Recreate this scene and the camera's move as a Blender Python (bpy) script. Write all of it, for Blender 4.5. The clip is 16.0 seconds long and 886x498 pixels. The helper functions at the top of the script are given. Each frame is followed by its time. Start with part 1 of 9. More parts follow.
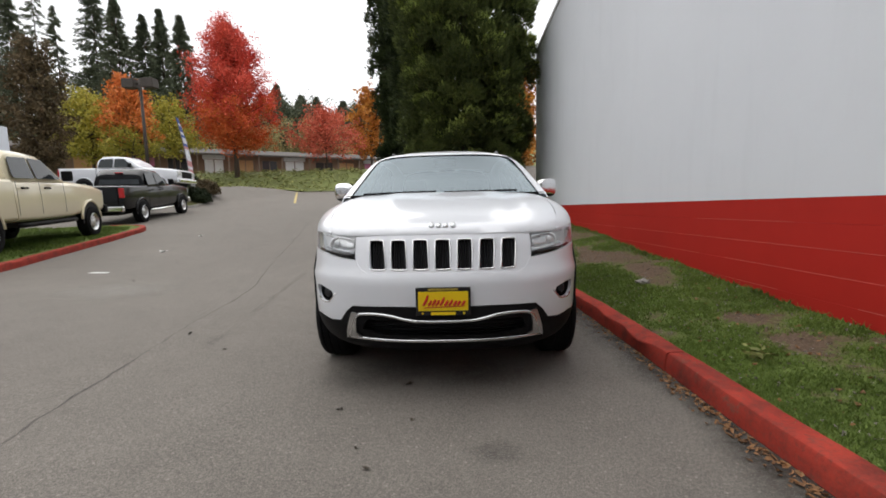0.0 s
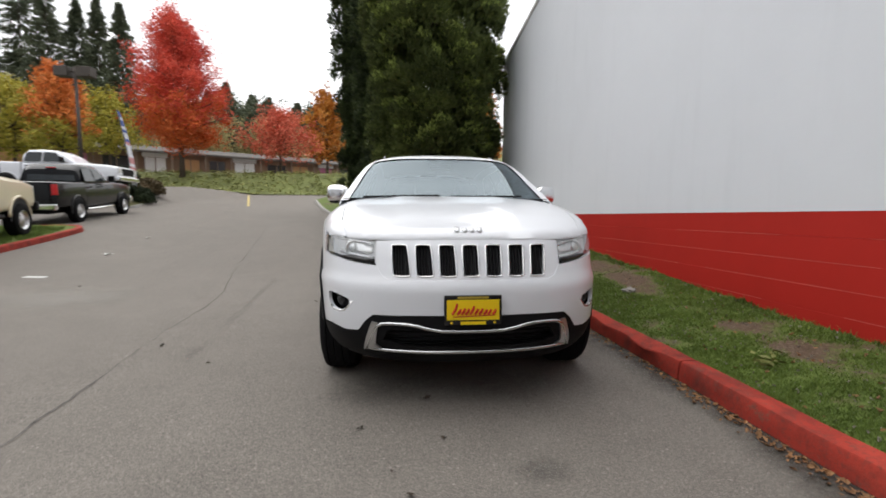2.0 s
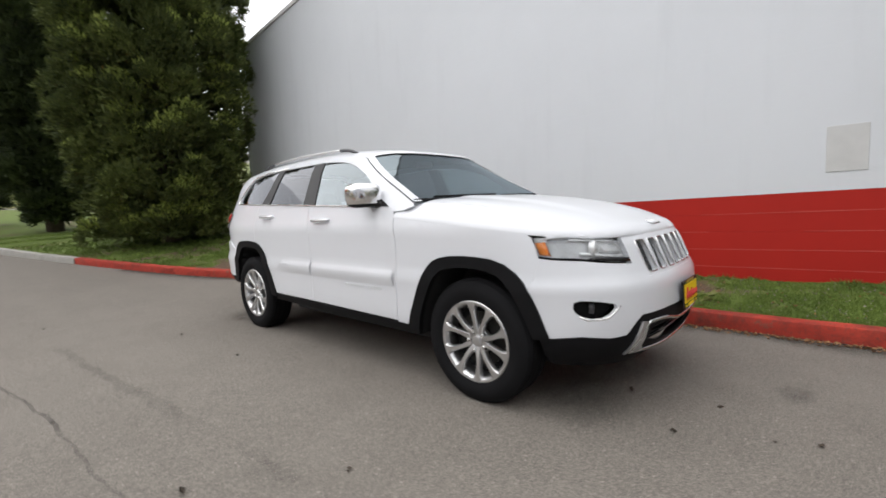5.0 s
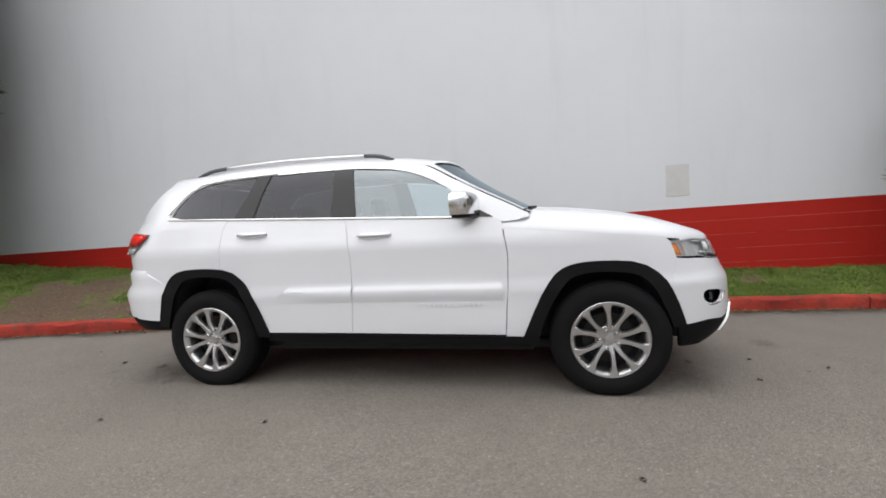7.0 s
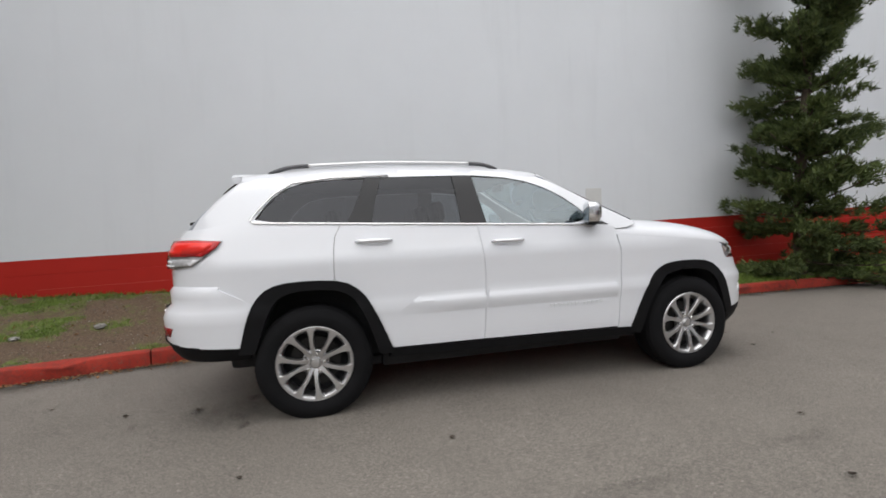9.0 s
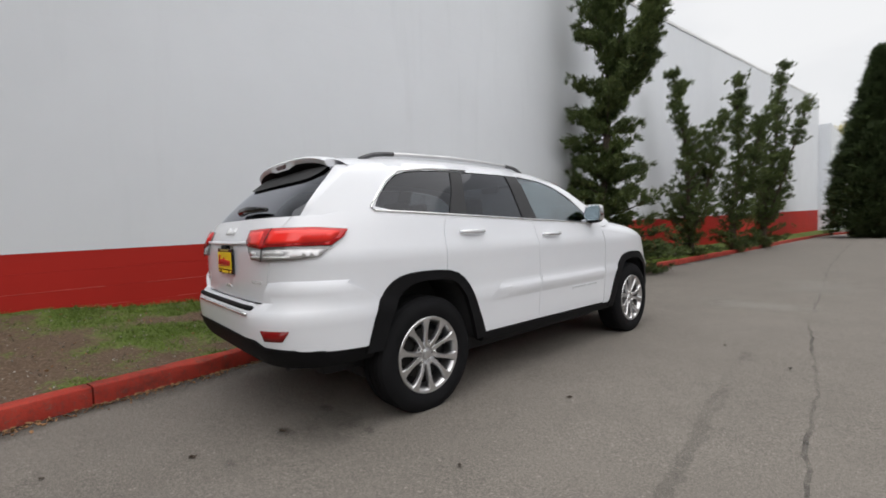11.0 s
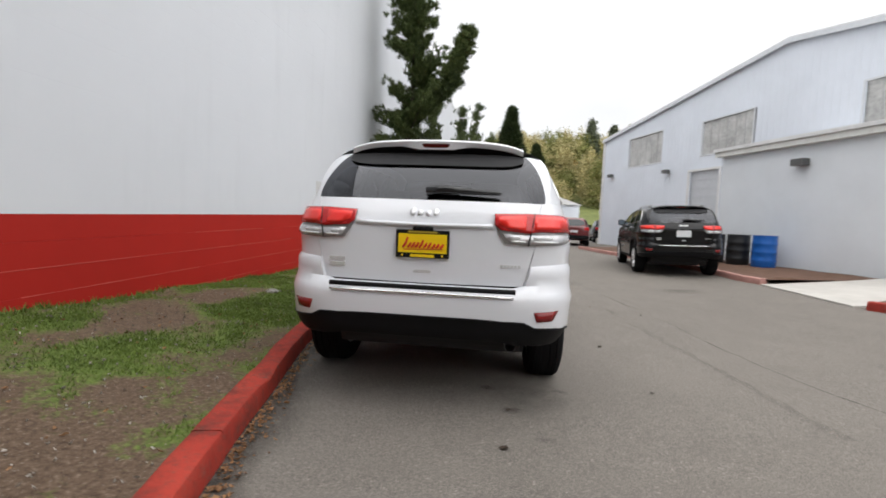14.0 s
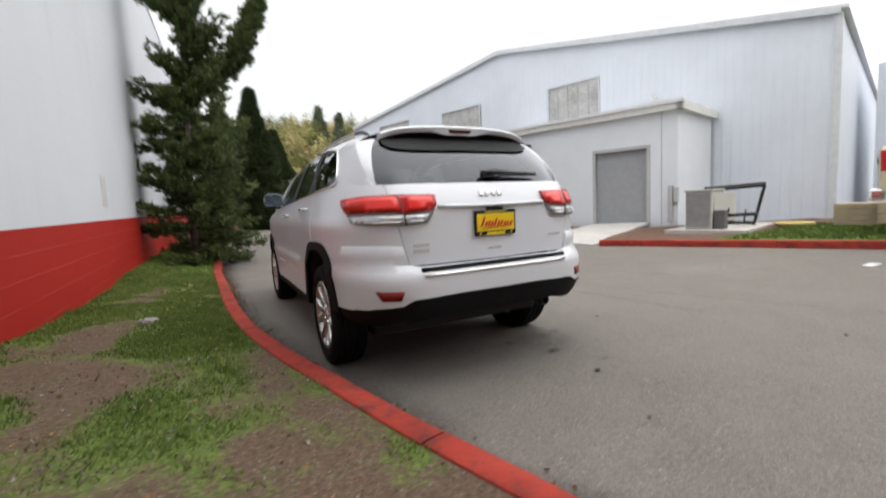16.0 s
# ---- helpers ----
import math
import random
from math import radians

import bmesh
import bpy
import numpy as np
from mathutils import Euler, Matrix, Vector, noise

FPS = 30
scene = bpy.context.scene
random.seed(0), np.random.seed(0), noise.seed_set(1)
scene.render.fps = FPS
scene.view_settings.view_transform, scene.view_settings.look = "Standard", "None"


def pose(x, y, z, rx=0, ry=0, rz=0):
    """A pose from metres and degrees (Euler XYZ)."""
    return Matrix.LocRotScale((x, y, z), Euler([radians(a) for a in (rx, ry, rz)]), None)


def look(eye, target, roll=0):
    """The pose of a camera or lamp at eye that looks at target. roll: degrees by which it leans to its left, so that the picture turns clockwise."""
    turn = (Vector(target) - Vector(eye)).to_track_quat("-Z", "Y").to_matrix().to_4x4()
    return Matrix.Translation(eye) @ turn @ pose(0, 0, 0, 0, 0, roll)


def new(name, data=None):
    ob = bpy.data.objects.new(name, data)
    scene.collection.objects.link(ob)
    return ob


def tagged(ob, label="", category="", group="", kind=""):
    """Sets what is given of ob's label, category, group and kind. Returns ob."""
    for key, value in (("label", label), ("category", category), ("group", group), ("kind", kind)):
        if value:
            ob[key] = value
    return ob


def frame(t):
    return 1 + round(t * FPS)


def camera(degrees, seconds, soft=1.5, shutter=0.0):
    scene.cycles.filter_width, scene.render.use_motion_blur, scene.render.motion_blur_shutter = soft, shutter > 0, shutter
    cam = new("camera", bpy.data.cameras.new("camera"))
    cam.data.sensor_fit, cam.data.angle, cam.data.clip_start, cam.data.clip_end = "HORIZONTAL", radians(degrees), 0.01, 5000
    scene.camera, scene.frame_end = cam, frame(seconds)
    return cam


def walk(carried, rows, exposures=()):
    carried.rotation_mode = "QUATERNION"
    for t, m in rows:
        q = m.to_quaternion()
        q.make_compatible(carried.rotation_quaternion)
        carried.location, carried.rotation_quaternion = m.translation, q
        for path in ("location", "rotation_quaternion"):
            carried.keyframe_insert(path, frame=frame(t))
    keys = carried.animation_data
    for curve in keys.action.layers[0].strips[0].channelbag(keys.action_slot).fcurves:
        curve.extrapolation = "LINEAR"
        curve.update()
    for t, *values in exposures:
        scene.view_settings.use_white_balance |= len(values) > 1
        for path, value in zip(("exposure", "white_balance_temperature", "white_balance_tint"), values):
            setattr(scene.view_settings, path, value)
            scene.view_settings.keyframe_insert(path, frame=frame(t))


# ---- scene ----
cam = camera(91.9, 16.0, soft=1.7, shutter=0.4)
PATH = [
    (0, (0.054, -4.798, 1.179), (0.014, -2.81, 0.959), -1.3),
    (0.5, (0.046, -4.79, 1.175), (0.007, -2.805, 0.937), -1.1),
    (1, (0.031, -4.762, 1.17), (-0.006, -2.777, 0.922), -0.6),
    (1.5, (-0.045, -4.722, 1.159), (-0.053, -2.737, 0.919), 0.6),
    (2, (-0.366, -4.653, 1.157), (-0.189, -2.669, 0.971), 0.2),
    (2.5, (-0.705, -4.513, 1.121), (-0.315, -2.559, 0.951), 0.7),
    (3, (-1.098, -4.301, 1.124), (-0.488, -2.404, 0.96), 1.0),
    (3.2, (-1.303, -4.225, 1.13), (-0.548, -2.377, 1.008), -1.5),
    (5.3, (-3.099, -2.737, 1.211), (-1.52, -1.523, 1.034), -3.7),
    (5.5, (-3.232, -2.54, 1.237), (-1.579, -1.427, 1.073), -5.1),
    (6, (-3.438, -2.023, 1.229), (-1.663, -1.122, 1.042), -4.1),
    (6.5, (-3.629, -1.512, 1.217), (-1.745, -0.848, 1.118), -3.4),
    (7, (-3.772, -0.957, 1.203), (-1.814, -0.572, 1.066), -3.1),
    (7.5, (-3.87, -0.414, 1.212), (-1.88, -0.24, 1.108), -2.7),
    (8, (-3.919, 0.137, 1.212), (-1.925, 0.047, 1.09), -3.2),
    (8.5, (-3.887, 0.689, 1.215), (-1.902, 0.457, 1.133), -2.4),
    (9, (-3.83, 1.237, 1.233), (-1.884, 0.785, 1.133), -2.5),
    (9.2, (-3.759, 1.459, 1.247), (-1.827, 0.957, 1.127), -2.5),
    (11.3, (-2.839, 3.451, 1.183), (-1.438, 2.025, 1.116), -0.1),
    (11.5, (-2.677, 3.604, 1.19), (-1.324, 2.132, 1.134), 1.1),
    (12, (-2.292, 4.007, 1.182), (-1.132, 2.382, 1.066), 0.3),
    (12.5, (-1.846, 4.281, 1.181), (-0.9, 2.525, 1.027), 0.9),
    (13, (-1.405, 4.54, 1.176), (-0.755, 2.656, 1.016), 1.2),
    (13.5, (-0.929, 4.723, 1.161), (-0.511, 2.777, 0.965), 1.1),
    (14, (-0.408, 4.865, 1.165), (-0.177, 2.883, 1.031), 2.3),
    (14.5, (0.095, 4.981, 1.185), (0.023, 2.987, 1.041), 3.1),
    (15, (0.601, 4.955, 1.183), (0.231, 2.992, 1.092), 4.2),
    (15.5, (1.112, 4.901, 1.178), (0.404, 3.031, 1.207), -1.1),
    (16, (1.582, 4.681, 1.139), (0.658, 2.919, 0.941), -2.8),
]
walk(cam, [(t, look(eye, target, roll)) for t, eye, target, roll in PATH], exposures=[(0.0, 0.47), (1.5, 0.53), (2.5, 0.68), (3.2, 0.72), (5.5, 0.70), (7.0, 0.66), (8.0, 0.58), (9.0, 0.50), (11.5, 0.46), (12.5, 0.50), (13.0, 0.56), (13.5, 0.64), (14.5, 0.82), (16.0, 0.80)])

# ---- light: an overcast autumn day ----
world = bpy.data.worlds.new("overcast_sky")
scene.world = world
world.use_nodes = True
wn, wl = world.node_tree.nodes, world.node_tree.links
wn.clear()
w_out = wn.new("ShaderNodeOutputWorld")
w_bg = wn.new("ShaderNodeBackground")
w_sky = wn.new("ShaderNodeTexSky")
w_sky.sky_type = "NISHITA"
w_sky.sun_disc = False
w_sky.sun_elevation = radians(74)
w_sky.sun_rotation = radians(304)
w_sky.dust_density = 4.0
w_hsv = wn.new("ShaderNodeHueSaturation")
w_hsv.inputs["Saturation"].default_value = 0.12
w_hsv.inputs["Value"].default_value = 0.10
w_tc = wn.new("ShaderNodeTexCoord")
w_map = wn.new("ShaderNodeMapping")
w_map.inputs["Scale"].default_value = (1.0, 1.0, 2.6)
w_noise = wn.new("ShaderNodeTexNoise")
w_noise.inputs["Scale"].default_value = 1.7
w_noise.inputs["Detail"].default_value = 5
w_ramp = wn.new("ShaderNodeValToRGB")
w_ramp.color_ramp.elements[0].position, w_ramp.color_ramp.elements[0].color = 0.32, (0.57, 0.58, 0.605, 1)
w_ramp.color_ramp.elements[1].position, w_ramp.color_ramp.elements[1].color = 0.62, (0.70, 0.705, 0.715, 1)
w_mix = wn.new("ShaderNodeMix")
w_mix.data_type = "RGBA"
w_mix.inputs["Factor"].default_value = 0.78
wl.new(w_sky.outputs["Color"], w_hsv.inputs["Color"])
wl.new(w_tc.outputs["Generated"], w_map.inputs["Vector"])
wl.new(w_map.outputs["Vector"], w_noise.inputs["Vector"])
wl.new(w_noise.outputs["Fac"], w_ramp.inputs["Fac"])
wl.new(w_hsv.outputs["Color"], w_mix.inputs["A"])
wl.new(w_ramp.outputs["Color"], w_mix.inputs["B"])
w_sep = wn.new("ShaderNodeSeparateXYZ")
wl.new(w_tc.outputs["Generated"], w_sep.inputs["Vector"])
w_grad = wn.new("ShaderNodeMapRange")
w_grad.inputs["From Min"].default_value, w_grad.inputs["From Max"].default_value = -1.0, 1.0
w_grad.inputs["To Min"].default_value, w_grad.inputs["To Max"].default_value = 0.84, 1.36
wl.new(w_sep.outputs["Y"], w_grad.inputs["Value"])
w_scale = wn.new("ShaderNodeVectorMath")
w_scale.operation = "SCALE"
wl.new(w_mix.outputs["Result"], w_scale.inputs[0])
wl.new(w_grad.outputs["Result"], w_scale.inputs["Scale"])
wl.new(w_scale.outputs["Vector"], w_bg.inputs["Color"])
wl.new(w_bg.outputs["Background"], w_out.inputs["Surface"])
w_bg.inputs["Strength"].default_value = 1.22

sun_data = bpy.data.lights.new("sun", "SUN")
sun_data.energy, sun_data.angle, sun_data.color = 1.4, radians(110), (1.0, 0.97, 0.93)
sun = new("sun", sun_data)
sun.matrix_world = look((-4.8, 3.2, 20), (0, 0, 0))

# ---- materials ----
def rgb(h):
    """Linear colour from an sRGB hex string."""
    v = [int(h[i:i + 2], 16) / 255 for i in (0, 2, 4)]
    return [c / 12.92 if c <= 0.04045 else ((c + 0.055) / 1.055) ** 2.4 for c in v]


def setup(name):
    m = bpy.data.materials.new(name)
    m.use_nodes = True
    return m, m.node_tree.nodes, m.node_tree.links, m.node_tree.nodes["Principled BSDF"]


def noise_node(n, l, scale, detail=4, rough=0.6, coords="Object", stretch=None, distort=0.0):
    tc = n.new("ShaderNodeTexCoord")
    out = tc.outputs[coords]
    if stretch:
        mp = n.new("ShaderNodeMapping")
        mp.inputs["Scale"].default_value = stretch
        l.new(out, mp.inputs["Vector"])
        out = mp.outputs["Vector"]
    t = n.new("ShaderNodeTexNoise")
    t.inputs["Scale"].default_value = scale
    t.inputs["Detail"].default_value = detail
    t.inputs["Roughness"].default_value = rough
    t.inputs["Distortion"].default_value = distort
    l.new(out, t.inputs["Vector"])
    return t.outputs["Fac"]


def ramp(n, l, fac, stops):
    r = n.new("ShaderNodeValToRGB")
    e = r.color_ramp.elements
    while len(e) < len(stops):
        e.new(0.5)
    for el, (p, c) in zip(e, stops):
        el.position, el.color = p, (*c, 1) if len(c) == 3 else c
    l.new(fac, r.inputs["Fac"])
    return r.outputs["Color"]


def mixc(n, l, fac, a, b, blend="MIX"):
    m = n.new("ShaderNodeMix")
    m.data_type, m.blend_type = "RGBA", blend
    for sock, v in (("Factor", fac), ("A", a), ("B", b)):
        if isinstance(v, (int, float)):
            m.inputs[sock].default_value = v
        elif isinstance(v, (tuple, list)):
            m.inputs[sock].default_value = (*v[:3], 1)
        else:
            l.new(v, m.inputs[sock])
    return m.outputs["Result"]


def bump(n, l, bsdf, height, strength=0.3, distance=0.01):
    b = n.new("ShaderNodeBump")
    b.inputs["Strength"].default_value, b.inputs["Distance"].default_value = strength, distance
    l.new(height, b.inputs["Height"])
    l.new(b.outputs["Normal"], bsdf.inputs["Normal"])
    return b


def plain(name, col, rough=0.5, metal=0.0, var=0.12, scale=6.0, fine=90.0, relief=0.08, coat=0.0, trans=0.0, ior=1.45, island=0.0, emit=None):
    """A material with variation at two scales and fine relief."""
    m, n, l, b = setup(name)
    big, small = noise_node(n, l, scale), noise_node(n, l, fine, 3)
    lo, hi = [c * (1 - var) for c in col], [min(1, c * (1 + var)) for c in col]
    c = ramp(n, l, big, [(0.3, lo), (0.7, hi)])
    c = mixc(n, l, 0.35 * min(1, var * 4), c, ramp(n, l, small, [(0.3, lo), (0.7, hi)]))
    if island:
        g = n.new("ShaderNodeNewGeometry")
        c = mixc(n, l, 1.0, c, ramp(n, l, g.outputs["Random Per Island"], [(0.0, (1 - island,) * 3), (1.0, (1, 1, 1))]), "MULTIPLY")
    l.new(c, b.inputs["Base Color"])
    r = n.new("ShaderNodeMapRange")
    r.inputs["To Min"].default_value, r.inputs["To Max"].default_value = max(0.02, rough - 0.08), min(1, rough + 0.08)
    l.new(small, r.inputs["Value"])
    l.new(r.outputs["Result"], b.inputs["Roughness"])
    b.inputs["Metallic"].default_value = metal
    b.inputs["Coat Weight"].default_value = coat
    b.inputs["Coat Roughness"].default_value = 0.03
    b.inputs["Transmission Weight"].default_value = trans
    b.inputs["IOR"].default_value = ior
    if relief:
        bump(n, l, b, small, relief, 0.004)
    if emit:
        b.inputs["Emission Color"].default_value, b.inputs["Emission Strength"].default_value = (*emit[:3], 1), emit[3]
    return m


def glass(name, tint, rough=0.015, base=0.07, coat=(1, 1, 1)):
    """Thin tinted glazing: part see-through, part mirror by angle."""
    m, n, l, b = setup(name)
    n.remove(b)
    tr, gl, lw, mx = n.new("ShaderNodeBsdfTransparent"), n.new("ShaderNodeBsdfGlossy"), n.new("ShaderNodeLayerWeight"), n.new("ShaderNodeMixShader")
    tr.inputs["Color"].default_value = (*tint, 1)
    gl.inputs["Roughness"].default_value = rough
    gl.inputs["Color"].default_value = (*coat, 1)
    p = n.new("ShaderNodeMath")
    p.operation, p.inputs[1].default_value = "POWER", 3.7
    r = n.new("ShaderNodeMapRange")
    r.inputs["To Min"].default_value, r.inputs["To Max"].default_value = base, 1.0
    l.new(lw.outputs["Facing"], p.inputs[0])
    l.new(p.outputs[0], r.inputs["Value"])
    l.new(r.outputs["Result"], mx.inputs[0])
    l.new(tr.outputs[0], mx.inputs[1])
    l.new(gl.outputs[0], mx.inputs[2])
    l.new(mx.outputs[0], n["Material Output"].inputs["Surface"])
    return m


def asphalt_material():
    m, n, l, b = setup("weathered_asphalt")
    big = noise_node(n, l, 0.35, 5)
    mid = noise_node(n, l, 2.3, 6, 0.65)
    grit = noise_node(n, l, 190, 3, 0.6)
    c = ramp(n, l, big, [(0.32, (0.082, 0.074, 0.067)), (0.68, (0.160, 0.149, 0.137))])
    c = mixc(n, l, 0.35, c, ramp(n, l, mid, [(0.34, (0.072, 0.063, 0.055)), (0.62, (0.195, 0.180, 0.163))]))
    speck = noise_node(n, l, 62, 4, 0.75)
    c = mixc(n, l, 0.40, c, ramp(n, l, speck, [(0.38, (0.052, 0.048, 0.045)), (0.50, (0.132, 0.123, 0.114)), (0.64, (0.30, 0.285, 0.26))]))
    c = mixc(n, l, 0.36, c, ramp(n, l, grit, [(0.36, (0.050, 0.047, 0.044)), (0.50, (0.165, 0.155, 0.143)), (0.66, (0.40, 0.38, 0.345))]))
    v = n.new("ShaderNodeTexVoronoi")
    v.inputs["Scale"].default_value = 30
    tc = n.new("ShaderNodeTexCoord")
    l.new(tc.outputs["Object"], v.inputs["Vector"])
    few = n.new("ShaderNodeSeparateColor")
    l.new(v.outputs["Color"], few.inputs["Color"])
    chips = mixc(n, l, 1.0, ramp(n, l, v.outputs["Distance"], [(0.10, (1, 1, 1)), (0.24, (0, 0, 0))]), ramp(n, l, few.outputs["Red"], [(0.62, (0, 0, 0)), (0.9, (0.75, 0.75, 0.75))]), "MULTIPLY")
    c = mixc(n, l, chips, c, (0.32, 0.30, 0.275))
    c = mixc(n, l, 1.0, c, (1.02, 0.985, 0.945), "MULTIPLY")
    l.new(c, b.inputs["Base Color"])
    b.inputs["Roughness"].default_value = 0.82
    b.inputs["Specular IOR Level"].default_value = 0.35
    bump(n, l, b, grit, 0.6, 0.005)
    return m


def grass_ground_material():
    m, n, l, b = setup("patchy_turf_soil")
    patch = noise_node(n, l, 17, 5, 0.7, distort=0.6)
    fine = noise_node(n, l, 42, 4, 0.7)
    pebble = noise_node(n, l, 120, 2)
    g = ramp(n, l, fine, [(0.3, (0.050, 0.070, 0.017)), (0.55, (0.105, 0.148, 0.033)), (0.75, (0.190, 0.21, 0.068))])
    s = ramp(n, l, fine, [(0.3, (0.052, 0.034, 0.023)), (0.55, (0.115, 0.079, 0.054)), (0.78, (0.225, 0.172, 0.128))])
    s = mixc(n, l, ramp(n, l, pebble, [(0.66, (0, 0, 0)), (0.72, (0.7, 0.7, 0.7))]), s, (0.34, 0.31, 0.27))
    at = n.new("ShaderNodeAttribute")
    at.attribute_name = "turf"
    add = n.new("ShaderNodeMath")
    add.operation = "ADD"
    l.new(patch, add.inputs[0])
    l.new(at.outputs["Fac"], add.inputs[1])
    c = mixc(n, l, ramp(n, l, add.outputs[0], [(0.78, (0, 0, 0)), (1.14, (1, 1, 1))]), s, g)
    l.new(c, b.inputs["Base Color"])
    b.inputs["Roughness"].default_value = 0.95
    b.inputs["Specular IOR Level"].default_value = 0.2
    bump(n, l, b, fine, 0.6, 0.014)
    return m


def block_material(name, col, var=0.05):
    """Thick paint over masonry: faint roller texture, stains."""
    m, n, l, b = setup(name)
    big = noise_node(n, l, 0.5, 5, 0.6)
    run = noise_node(n, l, 3.0, 4, 0.6, stretch=(1, 1, 0.12))
    fine = noise_node(n, l, 160, 3)
    c = ramp(n, l, big, [(0.3, [x * (1 - var) for x in col]), (0.7, [min(1, x * (1 + var)) for x in col])])
    c = mixc(n, l, ramp(n, l, run, [(0.55, (0, 0, 0)), (0.85, (0.22, 0.22, 0.22))]), c, [x * 0.72 for x in col])
    l.new(c, b.inputs["Base Color"])
    b.inputs["Roughness"].default_value = 0.62
    b.inputs["Specular IOR Level"].default_value = 0.18
    bump(n, l, b, fine, 0.12, 0.003)
    return m


def worn_kerb_material():
    m, n, l, b = setup("red_kerb_paint")
    big, chip, fine = noise_node(n, l, 2.0, 5), noise_node(n, l, 9, 7, 0.72), noise_node(n, l, 110, 3)
    c = ramp(n, l, big, [(0.3, (0.27, 0.026, 0.017)), (0.7, (0.40, 0.048, 0.030))])
    c = mixc(n, l, ramp(n, l, chip, [(0.58, (0, 0, 0)), (0.68, (0.75, 0.75, 0.75))]), c, (0.15, 0.085, 0.065))
    c = mixc(n, l, ramp(n, l, noise_node(n, l, 5, 6, 0.7), [(0.46, (0, 0, 0)), (0.68, (0.8, 0.8, 0.8))]), c, (0.10, 0.026, 0.020))
    c = mixc(n, l, ramp(n, l, noise_node(n, l, 34, 5, 0.75), [(0.50, (0, 0, 0)), (0.66, (0.6, 0.6, 0.6))]), c, (0.13, 0.045, 0.035))
    l.new(c, b.inputs["Base Color"])
    b.inputs["Roughness"].default_value = 0.85
    b.inputs["Specular IOR Level"].default_value = 0.25
    bump(n, l, b, chip, 0.6, 0.012)
    return m


def leaf_material(name, dark, light, rough=0.7, scale=1.2, lo=0.3, hi=0.7, share=0.5):
    m, n, l, b = setup(name)
    g = n.new("ShaderNodeNewGeometry")
    c = ramp(n, l, g.outputs["Random Per Island"], [(0.0, dark), (0.55, [(a + d) / 2 for a, d in zip(dark, light)]), (1.0, light)])
    big = noise_node(n, l, scale, 3)
    c = mixc(n, l, share, c, ramp(n, l, big, [(lo, dark), (hi, light)]))
    l.new(c, b.inputs["Base Color"])
    b.inputs["Roughness"].default_value = rough
    b.inputs["Specular IOR Level"].default_value = 0.25
    b.inputs["Subsurface Weight"].default_value = 0.0
    return m


ASPHALT = asphalt_material()
TURF = grass_ground_material()
WALL_WHITE = block_material("white_masonry_paint", (0.632, 0.652, 0.684), 0.03)
WALL_RED = block_material("red_masonry_paint", (0.365, 0.018, 0.012), 0.10)
KERB_RED = worn_kerb_material()
KERB_GREY = plain("grey_concrete", (0.30, 0.29, 0.27), 0.85, var=0.2, relief=0.4)
CONCRETE = plain("pale_concrete_slab", (0.46, 0.44, 0.41), 0.85, var=0.12, scale=2, relief=0.3)
METAL_SIDING = plain("pale_blue_white_siding", (0.66, 0.70, 0.765), 0.5, var=0.05, scale=0.7, fine=30, relief=0.05)
ANNEX_WHITE = plain("off_white_render", (0.69, 0.72, 0.755), 0.6, var=0.05, scale=0.8, relief=0.08)
TRIM_WHITE = plain("white_metal_trim", (0.66, 0.66, 0.66), 0.45, var=0.06)
DOOR_GREY = plain("grey_door_paint", (0.34, 0.35, 0.36), 0.5, var=0.06)
DARK_VOID = plain("dark_interior", (0.02, 0.02, 0.022), 0.8, relief=0)
BARK = plain("brown_bark", (0.07, 0.052, 0.04), 0.9, var=0.35, scale=9, fine=50, relief=0.8)
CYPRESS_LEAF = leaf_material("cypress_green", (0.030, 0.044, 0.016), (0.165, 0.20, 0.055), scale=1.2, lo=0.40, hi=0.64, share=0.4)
# lighter copy of the cypress green, painted as lit from above
CYPRESS_LIT_TIP = leaf_material("lit_cypress_green", (0.17, 0.225, 0.048), (0.42, 0.49, 0.12), scale=1.5, share=0.3)
JUNIPER_LEAF = leaf_material("juniper_green", (0.020, 0.034, 0.013), (0.135, 0.175, 0.055))
FIR_LEAF = leaf_material("far_fir_green", (0.045, 0.06, 0.038), (0.16, 0.18, 0.11))
RED_LEAF = leaf_material("red_maple_leaves", (0.52, 0.042, 0.036), (0.80, 0.15, 0.085), scale=0.35)
PINK_LEAF = leaf_material("coral_red_leaves", (0.48, 0.075, 0.05), (0.74, 0.22, 0.13), scale=0.4)
ORANGE_LEAF = leaf_material("orange_leaves", (0.55, 0.14, 0.03), (0.80, 0.31, 0.08), scale=0.4)
YELLOW_LEAF = leaf_material("yellow_green_leaves", (0.20, 0.20, 0.03), (0.56, 0.49, 0.08), scale=0.4)
OLIVE_LEAF = leaf_material("olive_green_leaves", (0.085, 0.10, 0.030), (0.27, 0.275, 0.085), scale=0.3)
MAROON_LEAF = leaf_material("maroon_brown_leaves", (0.050, 0.044, 0.024), (0.17, 0.115, 0.058), scale=0.6)
GRASS_BLADE = leaf_material("grass_blades", (0.050, 0.082, 0.015), (0.190, 0.265, 0.053))
DEAD_LEAF = leaf_material("dry_fallen_leaves", (0.09, 0.046, 0.024), (0.40, 0.215, 0.10))
CYPRESS_DARK = leaf_material("dark_cypress_green", (0.012, 0.020, 0.009), (0.085, 0.115, 0.038), scale=1.8, lo=0.42, hi=0.62, share=0.6)
CONE_LEAF = leaf_material("arborvitae_green", (0.018, 0.029, 0.011), (0.062, 0.088, 0.029))
